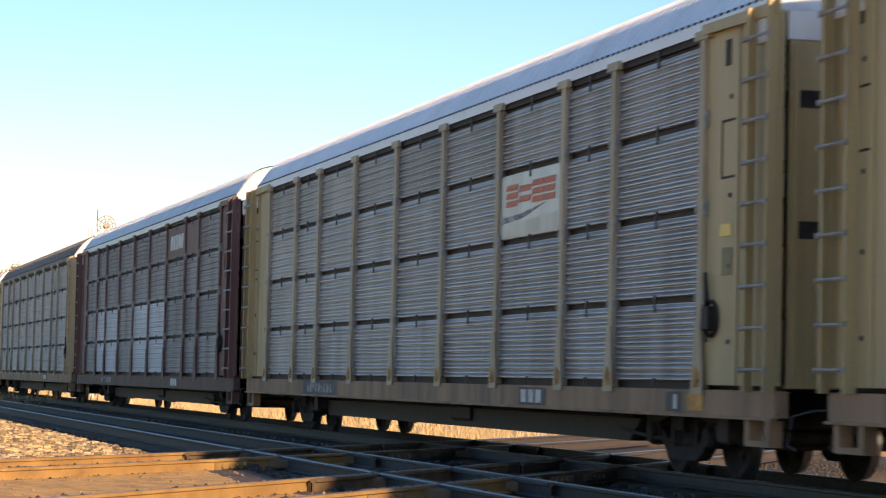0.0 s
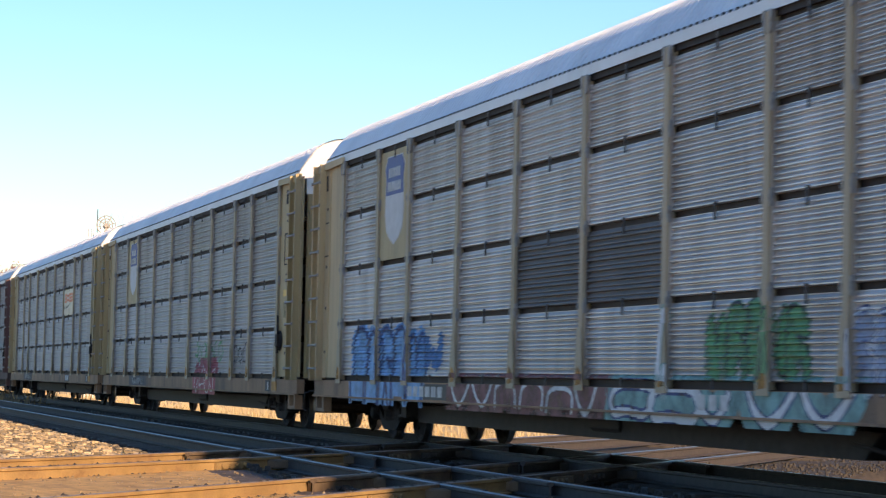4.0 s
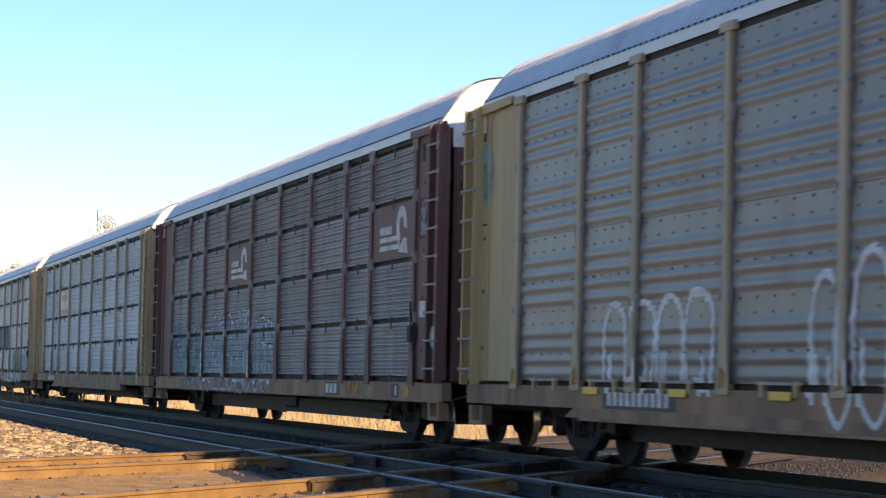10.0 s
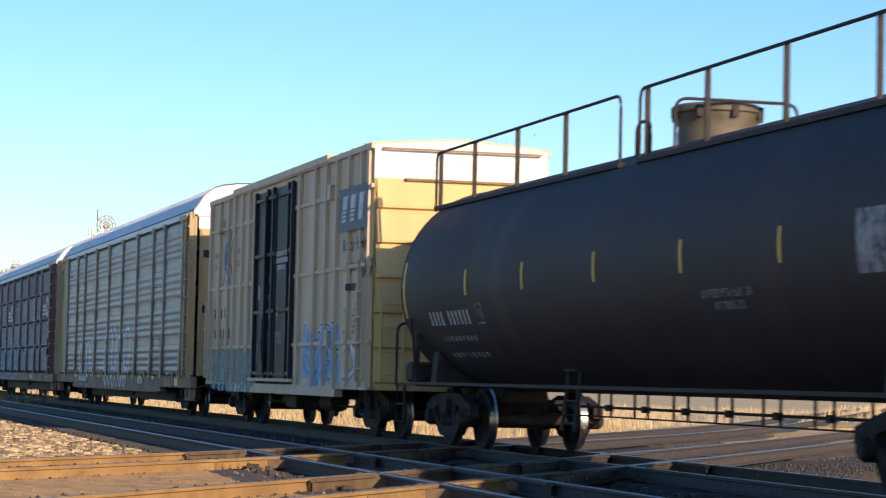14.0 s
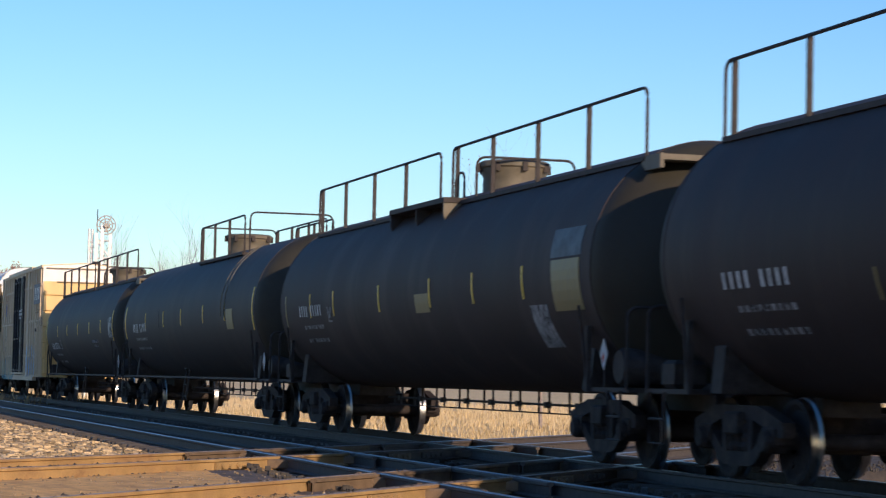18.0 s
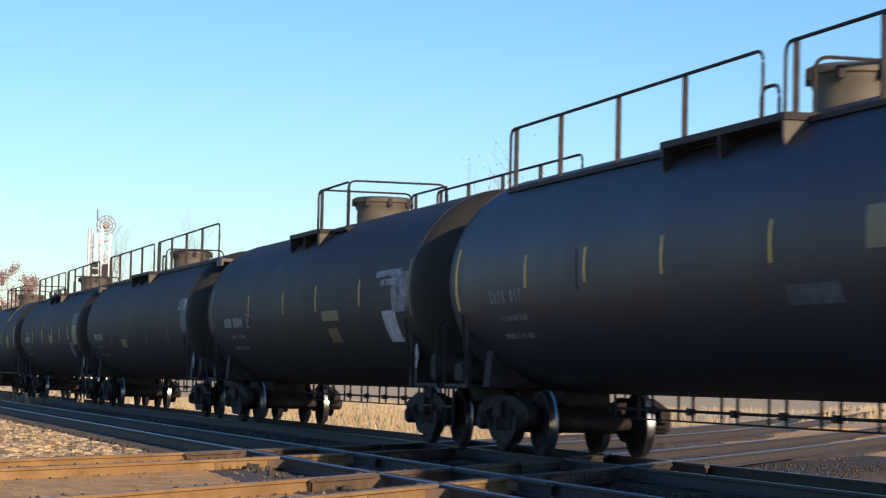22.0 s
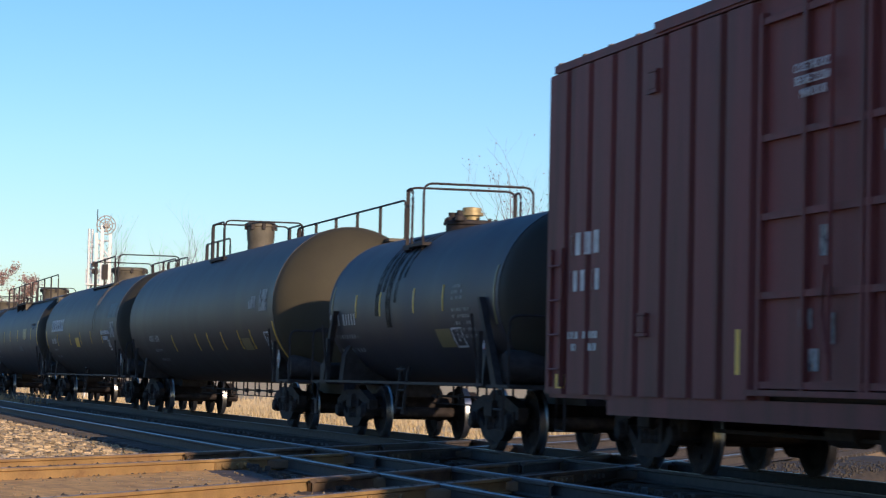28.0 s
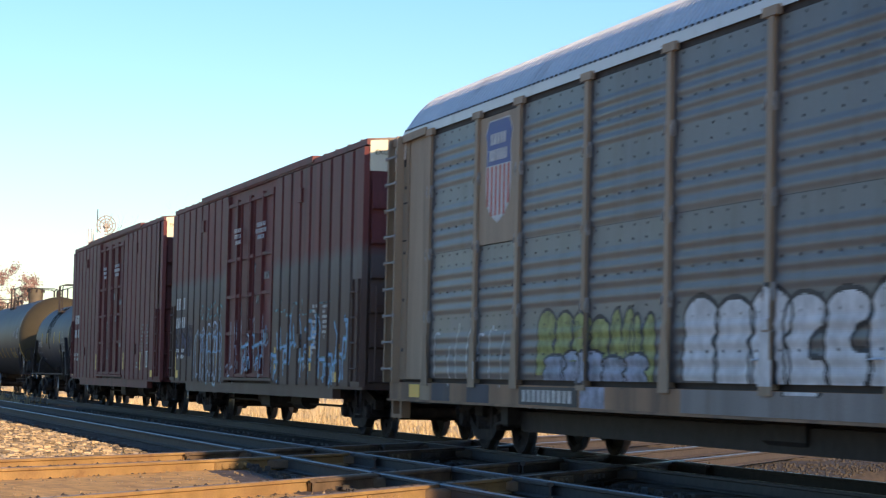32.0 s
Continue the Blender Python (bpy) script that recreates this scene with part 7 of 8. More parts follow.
graffiti(a6, "graffiti", "tall steel blue sprayed shapes with white outlines and dark gaps", SLAT6, 7.3, -0.9, 0.98, 2.32, 11, (0.03, 0.035), (SPRAY_WHITE, OUTLINE, SPRAY_STEEL), 42, use=(SPIKE, BENT, FORK, HOOK), fill=True)
graffiti(a6, "graffiti", "blue and white streaks along the sill", SLAT6, 7.4, -0.9, 0.7, 0.98, 9, (0.035, 0.02), (SPRAY_LILAC, SPRAY_NAVY), 43, use=(DRIP, BULGE))
graffiti(a7, "graffiti", "thin white sprayed letters", WIDE, 8.0, 4.4, 1.05, 2.05, 4, (0.045, 0.02), (SPRAY_WHITE,), 44, drip=True, use=(ARCH, ARCH, BULGE))
graffiti(a7, "graffiti", "tall thin white sprayed outline shapes", WIDE, 2.0, -3.2, 1.0, 2.25, 6, (0.05, 0.02), (SPRAY_WHITE,), 45, drip=True, use=(ARCH, ARCH, BULGE))
graffiti(a7, "graffiti", "white drips running over the sill", WIDE, 1.6, -3.0, 0.66, 1.0, 6, (0.035, 0.01), (SPRAY_WHITE,), 46, use=(DRIP,))
graffiti(a8, "graffiti", "thin white sprayed slashes", WIDE8, 11.3, 7.3, 1.0, 1.8, 7, (0.018, 0.008), (SPRAY_WHITE,), 47, use=SLASHES)
graffiti(a8, "graffiti", "yellow green sprayed letters with black outlines", WIDE8, 6.2, 1.9, 1.1, 1.98, 6, (0.022, 0.0), (OUTLINE, OUTLINE, SPRAY_YELLOW), 48, use=(HOOK, FORK, LOBE), fill=True)
graffiti(a8, "graffiti", "pale lilac sprayed bubbles with black outlines", WIDE8, 5.9, 2.1, 1.0, 1.42, 5, (0.018, 0.0), (OUTLINE, OUTLINE, SPRAY_LILAC), 51, use=(LOBE, BULGE), fill=True, lift=0.009)
graffiti(a8, "graffiti", "large white sprayed bubble letters with dark outlines", WIDE8, 0.95, -4.6, 1.0, 2.0, 6, (0.027, 0.0), (OUTLINE, OUTLINE, SPRAY_WHITE), 49, use=(LOBE, FORK, HOOK), fill=True)
graffiti(a8, "graffiti", "large white sprayed bubble letters with dark outlines", WIDE8, -4.9, -9.0, 1.0, 2.0, 5, (0.027, 0.0), (OUTLINE, OUTLINE, SPRAY_WHITE), 50, use=(LOBE, FORK, HOOK), fill=True)

# ---- box cars ----
B1RIBS = [7.5, 6.35, 5.3, 4.6, 3.75, 2.95, -2.05, -3.4, -4.3, -5.15, -6.1, -7.0, -7.55]
POSTED = box_surface(B1RIBS, True)
def on_side(surface):
    return lambda yy, zz: surface[1](yy, zz) - 0.006


def side_words(car, body, y, z, size, material, surface, label):
    ob = words(car, "lettering", body, 0, y, z, size, material, label)
    f = on_side(surface)
    for v in ob.data.vertices:
        v.co.x = f(v.co.y, v.co.z)
    return ob


def side_bars(car, name, y, z, w, h, n, material, surface, label, gap=0.3):
    f = on_side(surface)
    for ob in bars(car, name, 0, y, z, w, h, n, material, label, gap=gap):
        for v in ob.data.vertices:
            v.co.x = f(v.co.y, v.co.z) - (0.004 if v.co.x < 0.004 else 0.0)


def text_rows(car, surface, y, z, w, h, rows, material, label, seed):
    """Small writing that cannot be read: rows of short plain bars."""
    rng = random.Random(seed)
    g = Shape()
    f = on_side(surface)
    pitch = h / rows
    for r in range(rows):
        zz = z + h / 2 - pitch * (r + 0.5)
        a = y + w / 2
        while a > y - w / 2 + 0.03:
            b = a - rng.uniform(0.03, 0.11)
            x = f((a + b) / 2, zz) - 0.002
            if rng.random() < 0.8:
                g.add([(x, a, zz - pitch * 0.3), (x, b, zz - pitch * 0.3), (x, b, zz + pitch * 0.3), (x, a, zz + pitch * 0.3)], [(0, 1, 2, 3)])
            a = b - rng.uniform(0.02, 0.05)
    return part("small_writing", g, material, car, label)


def strips(car, name, y0, y1, z0, z1, material, surface, label):
    """A painted patch that follows the posts of the side."""
    g = Shape()
    f = on_side(surface)
    ys = np.arange(min(y0, y1), max(y0, y1), 0.03)
    for a in ys:
        x = f(a + 0.015, (z0 + z1) / 2) + 0.002
        g.add([(x, a, z0), (x, a + 0.03, z0), (x, a + 0.03, z1), (x, a, z1)], [(0, 1, 2, 3)])
    return part(name, g, material, car, label)


plate(b1, "emblem_plate", -HALF - 0.084, -7.58, -5.5, 3.60, 4.36, MARK_NAVY, "dark blue emblem panel", 0.01)
# three bold slanted pale blocks with fine stripes through their feet
for k, y in enumerate((-5.72, -6.32, -6.92)):
    flat(b1, "emblem_shape", -HALF - 0.090, [(y - 0.05, 3.76), (y - 0.34, 3.76), (y - 0.34 - 0.14, 4.22), (y - 0.14, 4.22)], MARK_WHITE, "bold pale slanted emblem block", 0.005)
for z in (3.83, 3.90, 3.97):
    plate(b1, "emblem_stripe", -HALF - 0.094, -6.9, -5.85, z - 0.012, z + 0.012, MARK_NAVY, "fine dark stripe", 0.003)
side_words(b1, "Railcar Pooling", -6.55, 3.36, 0.34, MARK_BLACK, POSTED, "dark italic lettering on the side")
side_words(b1, "Experts", -6.35, 3.0, 0.34, MARK_BLACK, POSTED, "dark italic lettering on the side")
side_bars(b1, "web_bar", -6.4, 2.62, 1.0, 0.13, 8, MARK_BLACK, POSTED, "dark bars of small writing")
# crossed emblem: each arm a pale stripe between a blue and a dull red one, and a blue core
for b in (1, -1):
    for off, w, material, label in ((-0.12, 0.055, MARK_ROSE, "dull red edge of a crossed emblem"), (0.0, 0.065, MARK_CLEAN, "pale arm of a crossed emblem"), (0.12, 0.055, MARK_SLATE, "grey blue edge of a crossed emblem")):
        g = Shape()
        for k in range(40):
            u = k / 39 - 0.5
            y, z = 5.44 + u * 0.95 + off * (1 if b > 0 else -1), 3.63 + u * 1.15 * b
            x = on_side(POSTED)(y, z) - (0.002 if b > 0 else 0.0)
            g.add([(x, y - w, z - 0.018), (x, y + w, z - 0.018), (x, y + w, z + 0.018), (x, y - w, z + 0.018)], [(0, 1, 2, 3)])
        part("cross_emblem", g, material, b1, label)
g = Shape()
for z0, z1, w in ((3.36, 3.46, 0.09), (3.461, 3.80, 0.14), (3.801, 3.90, 0.09)):
    g.box(-HALF - 0.084, -HALF - 0.07, 5.44 - w, 5.44 + w, z0, z1)
part("cross_emblem_core", g, MARK_BLUE, b1, "blue core of a crossed emblem")
side_words(b1, "next\nload", 6.88, 3.63, 0.27, MARK_BLACK, POSTED, "dark lettering on the side")
side_words(b1, "any\nroad", 4.2, 3.63, 0.27, MARK_BLACK, POSTED, "dark lettering on the side")
side_bars(b1, "stencilled_bar", 6.2, 2.42, 1.6, 0.22, 4, MARK_BLACK, POSTED, "dark stencilled bars", 0.7)
side_bars(b1, "stencilled_bar", 5.9, 1.96, 2.0, 0.22, 6, MARK_BLACK, POSTED, "dark stencilled bars", 0.68)
text_rows(b1, POSTED, -5.95, 1.98, 0.35, 0.75, 8, MARK_OLIVE, "faint rows of small dark writing", 1)
text_rows(b1, POSTED, -6.6, 1.98, 0.5, 0.75, 8, MARK_OLIVE, "faint rows of small dark writing", 2)
strips(b1, "stencil_panel", -6.45, -6.9, 1.28, 1.62, MARK_BLACK, POSTED, "black stencil panel")
text_rows(b1, (POSTED[0], lambda y, z: POSTED[1](y, z) - 0.004), -6.68, 1.45, 0.34, 0.28, 3, MARK_WHITE, "white rows on the stencil panel", 3)
words(b1, "lettering", "CLOSE AND LOCK\nBOTH DOORS BEFORE\nMOVING CAR", -HALF - 0.112, -0.75, 3.32, 0.14, MARK_CLEAN, "white door instructions", 0.85)
for y, z, w, h in ((-1.06, 2.69, 0.20, 0.28), (0.47, 1.96, 0.14, 0.16), (1.72, 2.75, 0.10, 0.30), (1.8, 2.35, 0.22, 0.05), (0.66, 2.23, 0.12, 0.15), (0.4, 2.3, 0.10, 0.12), (0.35, 2.1, 0.10, 0.04), (-1.1, 1.4, 0.28, 0.18), (-0.1, 2.33, 0.14, 0.16)):
    plate(b1, "door_label", -HALF - 0.045, y - w / 2, y + w / 2, z - h / 2, z + h / 2, MARK_CLEAN if w * h > 0.02 and z > 1.9 else MARK_GREY, "small pale label on the door", 0.006)
for y in (1.78, -1.29):
    plate(b1, "yellow_reflector", -HALF - 0.05, y - 0.03, y + 0.03, 1.28, 1.72, MARK_AMBER, "faded yellow reflector strip", 0.008)
BLACKDOOR = (POSTED[0], lambda y, z: -HALF - 0.034)
for n, (y0, y1, z0, z1) in enumerate(((1.25, 0.7, 2.95, 3.25), (1.3, 0.6, 2.58, 2.72), (1.3, 0.65, 1.5, 2.05), (0.1, -0.55, 1.68, 1.98))):
    graffiti(b1, "graffiti", "pale scribbled tag on the black door", BLACKDOOR, y0, y1, z0, z1, 3, (0.012, 0.01), (SPRAY_LILAC,), 80 + n, step=0.012)
graffiti(b1, "graffiti", "teal and blue sprayed shapes low on the side", POSTED, 7.0, 2.3, 0.85, 1.55, 6, (0.05, 0.05), (SPRAY_THIN, SPRAY_TEAL, SPRAY_THIN), 61, cloud=0.30)
graffiti(b1, "graffiti", "blue core of sprayed shapes", POSTED, 4.9, 4.3, 1.05, 1.45, 1, (0.08, 0.03), (SPRAY_BLUE,), 62)
graffiti(b1, "graffiti", "white and blue sprayed letters with dark outlines", POSTED, -2.4, -5.4, 0.92, 2.05, 4, (0.02, 0.03), (SPRAY_NAVY, SPRAY_WHITE, SPRAY_SKY), 63, use=(SPIKE, BENT, HOOK, FORK), fill=True)
graffiti(b1, "graffiti", "dark blue sprayed strokes over pale letters", POSTED, -2.6, -5.3, 1.0, 1.8, 4, (0.03, 0.01), (SPRAY_BLUE,), 66)
graffiti(b1, "graffiti", "pale sprayed letter beside the ladder", POSTED, -5.9, -6.8, 0.95, 1.6, 1, (0.05, 0.03), (SPRAY_WHITE, SPRAY_NAVY), 64)
graffiti(b1, "graffiti", "black scribbled tag at the corner", POSTED, -7.0, -7.7, 2.7, 3.4, 3, (0.045, 0.01), (SPRAY_BLACK,), 65)
for z, w in ((4.93, 1.4), (4.42, 1.0)):
    g = Shape()
    g.tube([(-w, -7.73, z), (-w, -7.83, z), (w, -7.83, z), (w, -7.73, z)], 0.018, 6)
    part("end_grab_bar", g, RUST, b1, "rusty grab bar across the end")

RIBBED2, RIBBED3 = box_surface(RIBS_B2, False), box_surface(RIBS_B3, False)
for car, surf, shift in ((b2, RIBBED2, 0.0), (b3, RIBBED3, 0.55)):
    side_bars(car, "stencilled_bar", 7.95 + shift, 2.76, 1.35, 0.28, 4, MARK_WHITE, surf, "white stencilled bars", 0.45)
    side_bars(car, "stencilled_bar", 7.95 + shift, 2.30, 1.35, 0.26, 5, MARK_WHITE, surf, "white stencilled bars", 0.45)
    text_rows(car, surf, 8.0 + shift, 1.55, 1.1, 0.30, 2, MARK_WHITE, "rows of small pale writing", 11)
    strips(car, "yellow_square", -7.85, -8.2, 0.96, 1.14, MARK_YELLOW, surf, "yellow square low on the side")
    strips(car, "yellow_square", 9.0 + shift * 0.3, 8.65 + shift * 0.3, 0.96, 1.14, MARK_YELLOW, surf, "yellow square low on the side")
    for y in (3.06 + shift, 8.65 + shift, -2.84, -6.06, -8.3):
        strips(car, "yellow_reflector", y - 0.05, y + 0.05, 1.15, 1.62, MARK_YELLOW, surf, "upright yellow reflector strip")
    text_rows(car, surf, -6.38, 1.92, 0.36, 0.95, 10, MARK_WHITE if car is b3 else MARK_GREY, "rows of small pale writing", 12)
    text_rows(car, surf, -7.22, 2.05, 0.36, 0.65, 7, MARK_WHITE if car is b3 else MARK_GREY, "rows of small pale writing", 13)
    text_rows(car, surf, -5.5, 1.28, 0.4, 0.2, 2, MARK_GREY, "rows of small pale writing", 14)
    for ya, yb, za, zb in ((-7.03, -7.41, 1.62, 1.65), (-7.03, -7.41, 1.22, 1.25), (-7.03, -7.06, 1.25, 1.62), (-7.38, -7.41, 1.25, 1.62), (-7.2, -7.23, 1.25, 1.62), (-7.03, -7.41, 1.34, 1.36)):
        strips(car, "stencil_frame", ya, yb, za, zb, MARK_WHITE, surf, "white line of a stencilled frame") if car is b2 else None
    for y, text in ((1.25, "CLOSE THIS DOOR\nBEFORE CLOSING\nMAIN DOOR"), (-1.2, "CLOSE AND LOCK\nBOTH DOORS BEFORE\nMOVING CAR")):
        words(car, "lettering", text, -HALF - 0.105, y, 4.03, 0.13, MARK_CLEAN, "white door instructions", 0.84)
    for y, z, w, h in ((2.1, 2.45, 0.16, 0.3), (2.5, 1.7, 0.3, 0.2), (1.9, 1.6, 0.12, 0.3), (-0.1, 2.55, 0.18, 0.45), (0.3, 2.65, 0.22, 0.22), (2.3, 1.3, 0.22, 0.22), (-0.6, 3.1, 0.5, 0.15), (0.7, 3.3, 0.2, 0.2), (-0.7, 1.9, 0.35, 0.2)):
        plate(car, "door_label", -HALF - 0.045, y - w / 2 - 1.0, y + w / 2 - 1.0, z - h / 2, z + h / 2, MARK_GREY, "small pale label on the door", 0.006)
    words(car, "lettering", "EXCESS  HEIGHT", -HALF, 0, 0, 0.115, MARK_OLIVE, "height warning on the end band").matrix_basis = pose(-1.02, -(9.367 if car is b2 else 10.017) + HALF, 4.89, 0, 0, 90)
graffiti(b3, "graffiti", "thin light blue angular sprayed strokes", RIBBED3, -2.4, -9.2, 1.0, 2.25, 11, (0.03, 0.025), (SPRAY_SKY, SPRAY_THIN), 71, use=STAIRS, sharp=True)
graffiti(b3, "graffiti", "second layer of light blue angular strokes", RIBBED3, -2.7, -9.0, 0.95, 2.1, 10, (0.028, 0.022), (SPRAY_SKY, SPRAY_THIN), 77, use=STAIRS, sharp=True)
graffiti(b3, "graffiti", "faint pale capitals above the blue strokes", RIBBED3, -2.6, -7.6, 2.2, 2.62, 6, (0.018, 0.01), (SPRAY_THIN,), 72, use=JAGS, sharp=True)
graffiti(b3, "graffiti", "white and black scrawled letters", RIBBED3, 6.3, 2.9, 0.95, 2.2, 5, (0.028, 0.02), (SPRAY_LILAC, SPRAY_BLACK), 73, use=(ARCH, BULGE, ARCH))
graffiti(b3, "graffiti", "small light blue swirls inside the scrawled letters", RIBBED3, 6.0, 3.0, 1.55, 1.95, 5, (0.02, 0.012), (SPRAY_SKY,), 78, use=(BULGE, BENT))
graffiti(b3, "graffiti", "second outline of tall pale arches", RIBBED3, 6.6, 3.0, 0.9, 2.1, 4, (0.018, 0.018), (SPRAY_LILAC, SPRAY_THIN), 79, use=(ARCH, SPIKE))
graffiti(b3, "graffiti", "dark violet overspray below the pale marks", RIBBED3, 9.2, 6.9, 1.6, 2.1, 2, (0.3, 0.1), (SPRAY_VIOLET, SPRAY_VIOLET), 84)
graffiti(b3, "graffiti", "faint green grey marks above the scrawl", RIBBED3, 5.9, 3.0, 2.3, 2.7, 5, (0.03, 0.01), (SPRAY_THIN,), 76)
DOORSIDE = (RIBBED3[0], lambda y, z: -HALF - 0.105)
graffiti(b3, "graffiti", "white and blue scrawl across the doors", DOORSIDE, 2.3, -2.2, 1.05, 2.3, 12, (0.022, 0.012), (SPRAY_LILAC,), 74, use=JAGS, sharp=True)
graffiti(b3, "graffiti", "blue strokes across the doors", DOORSIDE, 0.6, -2.2, 1.1, 2.1, 6, (0.028, 0.02), (SPRAY_SKY, SPRAY_THIN), 75, use=STAIRS, sharp=True)


# ---- tank cars ----
def rect(tank, name, y0, y1, z0, z1, material, label):
    car, tz, r, yc = tank
    a0, a1 = (math.degrees(math.asin(max(-1, min(1, (z - tz) / r)))) for z in (z0, z1))
    return shell_patch(car, name, tz, r, y0 - yc, y1 - yc, a0, a1, material, label)


def marks(tank, ys, z0, z1, w=0.055, material=MARK_YELLOW, label="upright yellow reflector strip"):
    for y in ys:
        rect(tank, "reflector_strip", y - w / 2, y + w / 2, z0, z1, material, label)


def digits(tank, y0, y1, z, h, n, material=MARK_WHITE):
    car, tz, r, yc = tank
    shell_bars(car, "stencilled_bar", tz, r, (y0 + y1) / 2 - yc, z, abs(y1 - y0), h * 0.9, n, material, "white stencilled bars", 0.62)
    for k, w in ((1, 0.85), (2, 0.9)):
        shell_bars(car, "small_writing_bar", tz, r, (y0 + y1) / 2 - yc - 0.1, z - 0.24 * k - 0.06, abs(y1 - y0) * w, 0.07, 9, MARK_GREY, "small faded writing")


def placard(tank, y, z):
    car, tz, r, yc = tank
    g = Shape()
    x = -math.sqrt(max(0.3, r * r - (z + 0.15 - tz) ** 2)) - 0.03
    g.add([(x, y - yc - 0.14, z), (x, y - yc, z - 0.2), (x, y - yc + 0.14, z), (x, y - yc, z + 0.2), (x + 0.01, y - yc - 0.14, z), (x + 0.01, y - yc, z - 0.2), (x + 0.01, y - yc + 0.14, z), (x + 0.01, y - yc, z + 0.2)],
          [(0, 1, 2, 3), (7, 6, 5, 4), (0, 4, 5, 1), (1, 5, 6, 2), (2, 6, 7, 3), (3, 7, 4, 0)])
    part("placard", g, MARK_CLEAN, car, "white diamond placard with a red field")
    g = Shape()
    g.add([(x - 0.004, y - yc - 0.05, z - 0.05), (x - 0.004, y - yc, z - 0.12), (x - 0.004, y - yc + 0.05, z - 0.05), (x - 0.004, y - yc, z + 0.02)], [(0, 1, 2, 3)])
    part("placard_field", g, MARK_RED, car, "faded red field of a placard")
    g = Shape()
    g.box(x + 0.012, x + 0.03, y - yc - 0.02, y - yc + 0.02, 0.97, z + 0.3)
    part("placard_post", g, STEEL_DARK, car)


def notice(tank, y, z, size=0.17, material=MARK_GREY):
    car, tz, r, yc = tank
    shell_words(car, "lettering", "LIQUEFIED PETROLEUM GAS\nNOT ODORIZED", tz, r, y - yc, z, size, material, "pale stencilled notice on the shell", 0.85)


def frame_mark(tank, y, z, w, h, material=MARK_GREY):
    for y0, y1, z0, z1 in ((y - w / 2, y + w / 2, z - h / 2, z - h / 2 + 0.03), (y - w / 2, y + w / 2, z + h / 2 - 0.03, z + h / 2), (y - w / 2, y - w / 2 + 0.03, z - h / 2, z + h / 2), (y + w / 2 - 0.03, y + w / 2, z - h / 2, z + h / 2), (y - 0.02, y + 0.02, z - 0.06, z + 0.06)):
        rect(tank, "stencil_frame", y0, y1, z0, z1, material, "small stencilled frame")


marks(t1, (-145.9, -148.6, -151.5, -154.4, -157.1), 2.27, 2.64)
marks(t1, (-142.45, -159.72), 2.0, 2.88, 0.08)
rect(t1, "grey_patch", -159.55, -158.85, 2.1, 2.7, MARK_GREY, "faded grey patch")
digits(t1, -143.8, -146.0, 1.96, 0.23, 10)
frame_mark(t1, -146.4, 2.0, 0.3, 0.3)
placard(t1, -159.3, 1.4)
notice(t1, -155.6, 1.95, 0.13)
marks(t2, (-166.2, -169.2, -171.9, -175.0, -177.75), 2.25, 2.65)
marks(t2, (-168.4,), 2.2, 2.7, 0.07, MARK_BLACK, "dark upright strip")
marks(t2, (-162.5, -180.95), 2.0, 2.9, 0.08)
rect(t2, "ochre_patch", -178.7, -177.95, 2.06, 2.5, MARK_OLIVE, "faded ochre patch")
digits(t2, -164.0, -166.4, 2.28, 0.25, 9)
placard(t2, -180.8, 1.35)
marks(t3, (-186.51, -188.39, -191.70, -194.86, -197.18, -199.55), 2.14, 2.58, 0.06)
marks(t3, (-184.35,), 2.0, 2.6, 0.07, MARK_OLIVE, "dusty end strip")
rect(t3, "grey_patch", -201.95, -200.75, 2.63, 3.0, PATCH_SLATE, "pale worn patch by the tank's end")
rect(t3, "worn_patch", -201.9, -200.8, 1.95, 2.6, MARK_OLIVE, "worn brownish patch")
rect(t3, "white_label", -200.45, -199.75, 1.5, 2.05, MARK_GREY, "torn pale label")
rect(t3, "ochre_patch", -194.8, -194.0, 2.07, 2.36, MARK_OLIVE, "faded ochre patch")
digits(t3, -185.6, -187.5, 2.27, 0.22, 9)
frame_mark(t3, -188.05, 2.18, 0.25, 0.28)
placard(t3, -202.1, 1.4)
marks(t4, (-210.1, -213.1, -216.8, -220.4), 1.85, 2.15, 0.05, MARK_OLIVE, "dusty yellow strip")
marks(t4, (-211.6,), 2.0, 2.7, 0.07, MARK_BLACK, "dark upright strip")
rect(t4, "pale_patch", -223.58, -222.3, 2.62, 2.9, MARK_GREY, "pale blue grey patch")
rect(t4, "worn_patch", -223.55, -222.7, 2.07, 2.615, PATCH_SLATE, "grey worn patch")
rect(t4, "ochre_patch", -212.9, -212.0, 1.79, 2.02, MARK_OLIVE, "faded ochre patch")
digits(t4, -206.5, -208.3, 2.14, 0.2, 8)
placard(t4, -223.2, 1.4)
marks(t5, (-231.4, -234.9, -237.8, -241.2), 2.26, 2.72)
marks(t5, (-227.0, -244.5), 2.05, 2.95, 0.08, MARK_OLIVE, "faded ochre end strip")
rect(t5, "ochre_patch", -239.55, -238.25, 2.06, 2.24, MARK_OLIVE, "faded ochre patch")
rect(t5, "ochre_patch", -239.25, -238.5, 1.68, 1.93, MARK_OLIVE, "faded ochre patch")
rect(t5, "white_label", -243.5, -242.7, 1.65, 2.15, MARK_WHITE, "white instruction label")
rect(t5, "grey_patch", -244.4, -243.4, 2.12, 2.75, MARK_GREY, "grey worn patch")
digits(t5, -228.6, -230.7, 2.18, 0.22, 9)
frame_mark(t5, -231.2, 2.2, 0.25, 0.28)
notice(t5, -243.2, 2.68, 0.15, MARK_CLEAN)
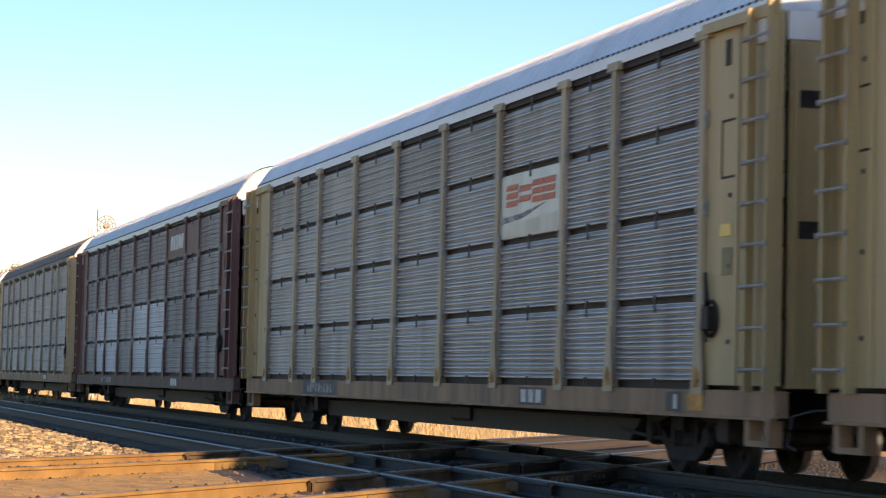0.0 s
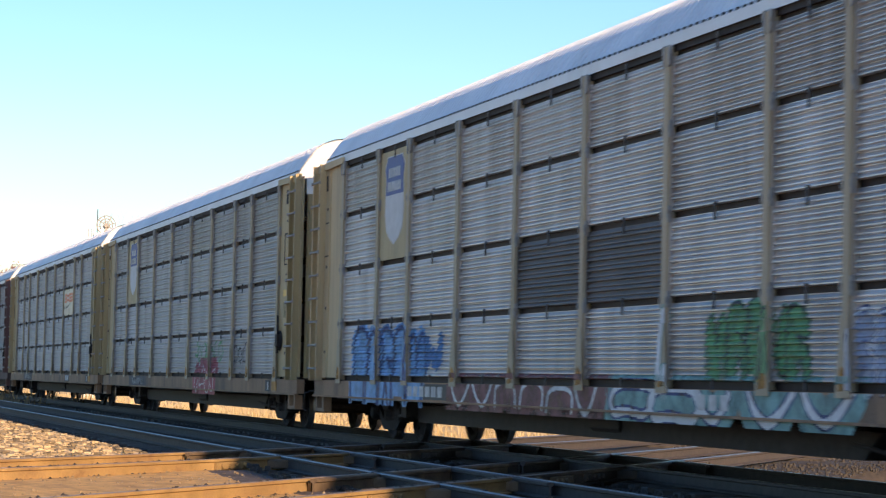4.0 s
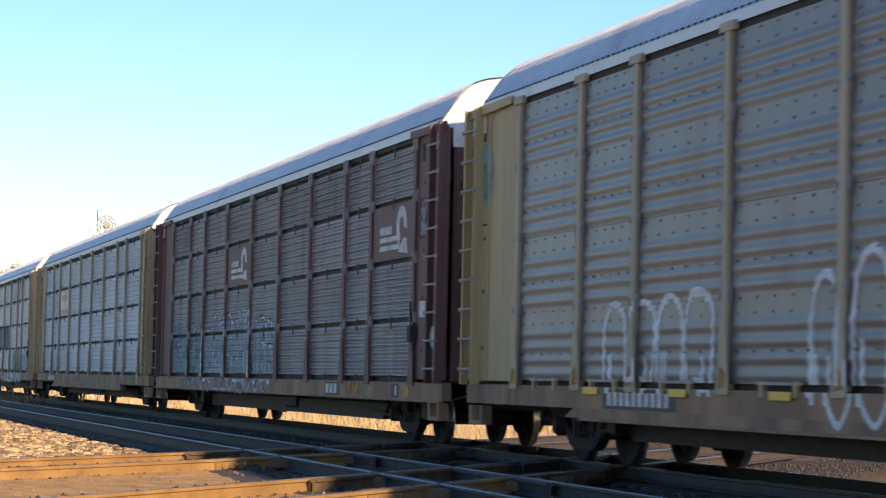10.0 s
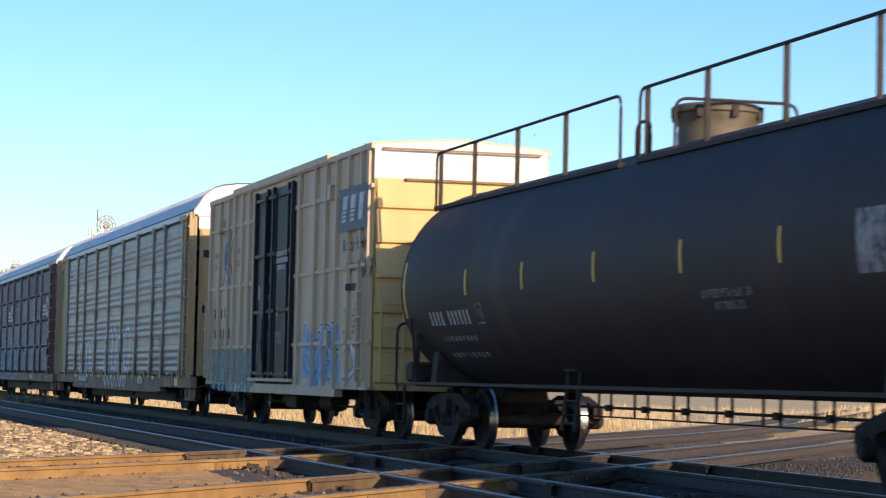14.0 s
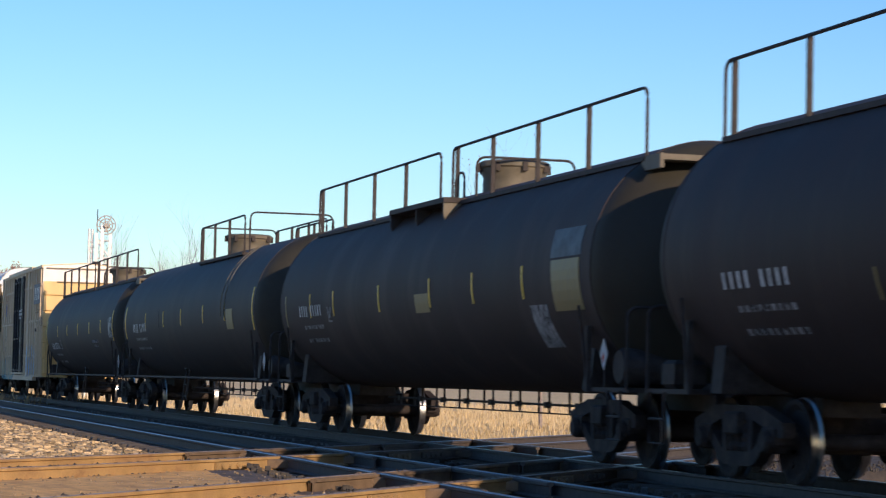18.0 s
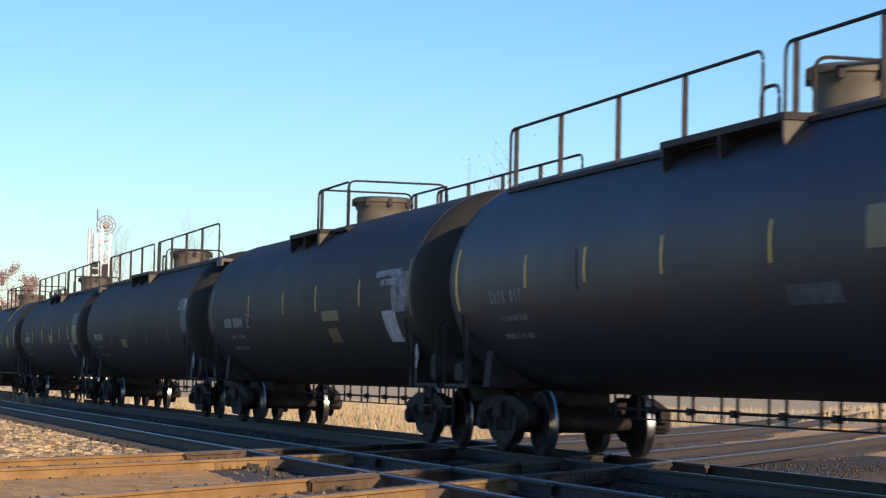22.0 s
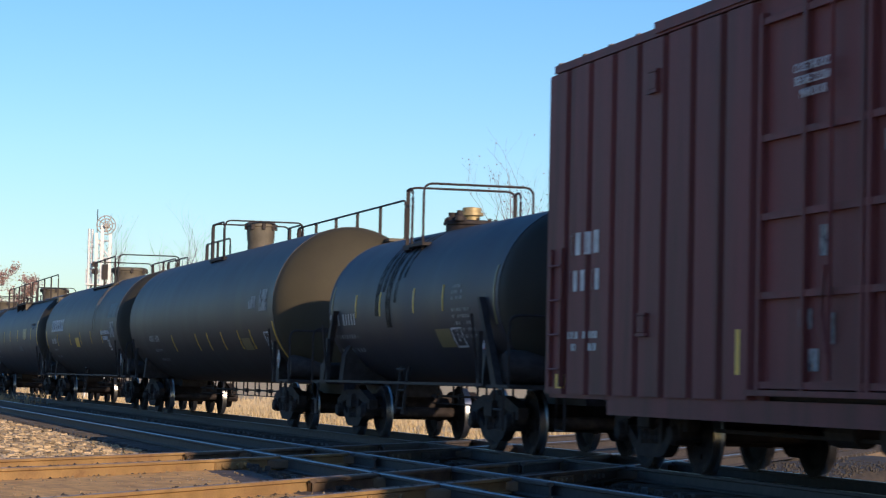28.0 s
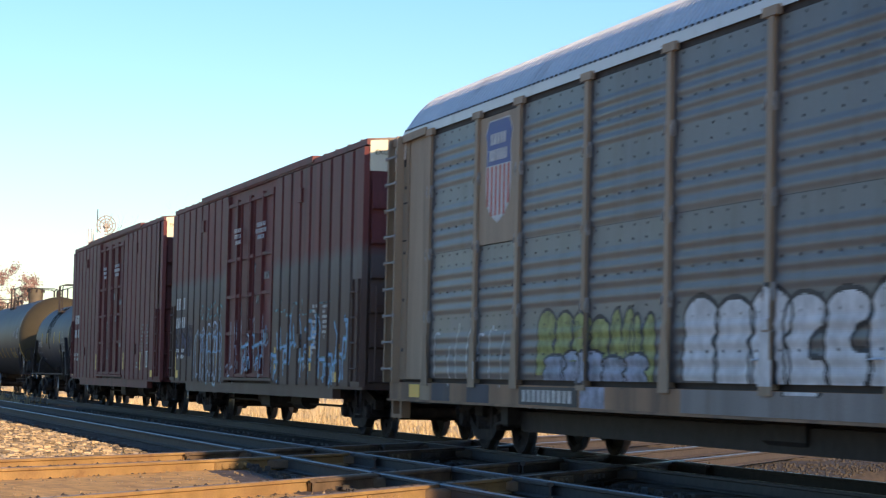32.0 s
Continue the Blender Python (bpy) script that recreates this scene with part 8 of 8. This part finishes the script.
placard(t5, -244.1, 1.42)
marks(t6, (-250.55, -252.95, -255.6, -258.65, -261.5, -263.8), 2.28, 2.72, 0.06)
marks(t6, (-247.25, -265.95), 2.05, 2.95, 0.09)
marks(t6, (-252.6,), 2.2, 2.7, 0.06, MARK_BLACK, "dark upright strip")
rect(t6, "ochre_patch", -262.2, -260.85, 2.32, 2.72, MARK_OLIVE, "faded ochre patch")
rect(t6, "grey_patch", -260.2, -258.9, 1.85, 2.05, PATCH_SLATE, "faded grey patch")
digits(t6, -248.9, -250.4, 2.2, 0.2, 7, MARK_GREY)
notice(t6, -264.6, 2.76, 0.15)
placard(t6, -265.7, 1.35)
marks(t7, (-272.65, -276.2, -279.0, -281.6, -284.1), 1.95, 2.35)
marks(t7, (-269.4,), 1.9, 2.5, 0.08)
rect(t7, "ochre_patch", -278.5, -277.6, 1.88, 2.18, MARK_YELLOW, "ochre square")
for k in range(6):
    y = -271.05 - k * 0.58
    for y0, y1, z0, z1 in ((y - 0.46, y, 2.78, 2.86), (y - 0.46, y, 2.46, 2.54), (y - 0.12, y, 2.541, 2.779), (y - 0.46, y - 0.34, 2.541, 2.779)):
        rect(t7, "emblem_block", y0, y1, z0, z1, MARK_WHITE, "bold white emblem block")
digits(t7, -271.0, -272.4, 2.14, 0.2, 9)
frame_mark(t7, -272.9, 2.15, 0.22, 0.26)
notice(t7, -285.0, 2.17, 0.17, MARK_CLEAN)
frame_mark(t7, -285.5, 1.88, 0.35, 0.3, MARK_WHITE)
rect(t7, "pale_patch", -287.2, -285.5, 2.68, 3.1, PATCH_SLATE, "pale blue grey repaint patch")
rect(t7, "paper_label", -286.9, -286.1, 2.1, 2.56, MARK_GREY, "pale notice label")
placard(t7, -287.0, 1.45)
marks(t8, (-297.1, -300.55, -302.1, -303.9, -305.9, -307.25), 1.62, 2.02, 0.06)
marks(t8, (-309.8,), 1.3, 2.15, 0.08)
rect(t8, "ochre_patch", -307.0, -306.1, 1.6, 1.85, MARK_OLIVE, "faded ochre patch")
rect(t8, "white_label", -308.2, -307.5, 2.45, 2.7, MARK_GREY, "pale notice label")
rect(t8, "pale_patch", -309.4, -308.6, 2.38, 2.82, MARK_GREY, "pale patch near the tank's end")
frame_mark(t8, -308.9, 1.78, 0.45, 0.35, MARK_WHITE)
digits(t8, -293.5, -295.1, 1.97, 0.17, 7)
placard(t8, -309.4, 1.4)
marks(t9, (-315.93, -317.65, -319.84, -321.59), 2.1, 2.5)
marks(t9, (-314.1, -324.3), 1.85, 2.7, 0.07, MARK_OLIVE, "dusty end strip")
digits(t9, -313.97, -315.96, 2.08, 0.22, 9)
rect(t9, "ochre_patch", -321.75, -320.95, 1.55, 1.83, MARK_OLIVE, "faded ochre patch")
frame_mark(t9, -322.1, 1.69, 0.55, 0.3, MARK_WHITE)
for k in range(5):
    shell_bars(t9[0], "small_writing_bar", t9[1], t9[2], -322.65 - t9[3], 2.1 - 0.1 * k, 1.1, 0.05, 8, MARK_GREY, "rows of a faded stencilled table")
for k in range(3):
    shell_bars(t9[0], "small_writing_bar", t9[1], t9[2], -322.4 - t9[3], 2.46 - 0.09 * k, 0.6, 0.05, 5, MARK_GREY, "rows of small faded writing")
for k, (y0, y1, a) in enumerate(((-317.6, -317.35, 2.1), (-317.9, -317.75, 2.5), (-318.35, -318.05, 1.9), (-318.75, -318.6, 2.3), (-319.05, -318.95, 2.7))):
    rect(t9, "spill_stain", y0, y1, a, 3.45, DRIP_BLACK, "dark spill running down the shell")
placard(t9, -323.6, 1.55)


# ---- movement ----
def motions():
    """The train rolls along its track at an even speed; each wheelset turns as its car rolls."""
    base = {}
    for car in cars:
        x, y, z = car.location
        base[car.name] = y
        walk(car, [(t, pose(x, y + gone(t), z)) for t in range(0, 33, 4)])
    for ws, car, along, local in wheelsets:
        y = base[car.name] + along
        rows = []
        t0 = max(0.0, (16 - y) / 12.83)
        t1 = min(32.0, (70 - y) / 12.8)
        times = {0.0, 32.0}
        if t1 > t0:
            times |= {k / 30 for k in range(int(t0 * 30), int(t1 * 30) + 1)}
        for t in sorted(times):
            u = min(max(t, t0), max(t1, t0))
            rows.append((t, pose(0, local, WHEEL_R, -math.degrees((gone(u) - gone(t0)) / WHEEL_R) % 360)))
        walk(ws, rows)


motions()
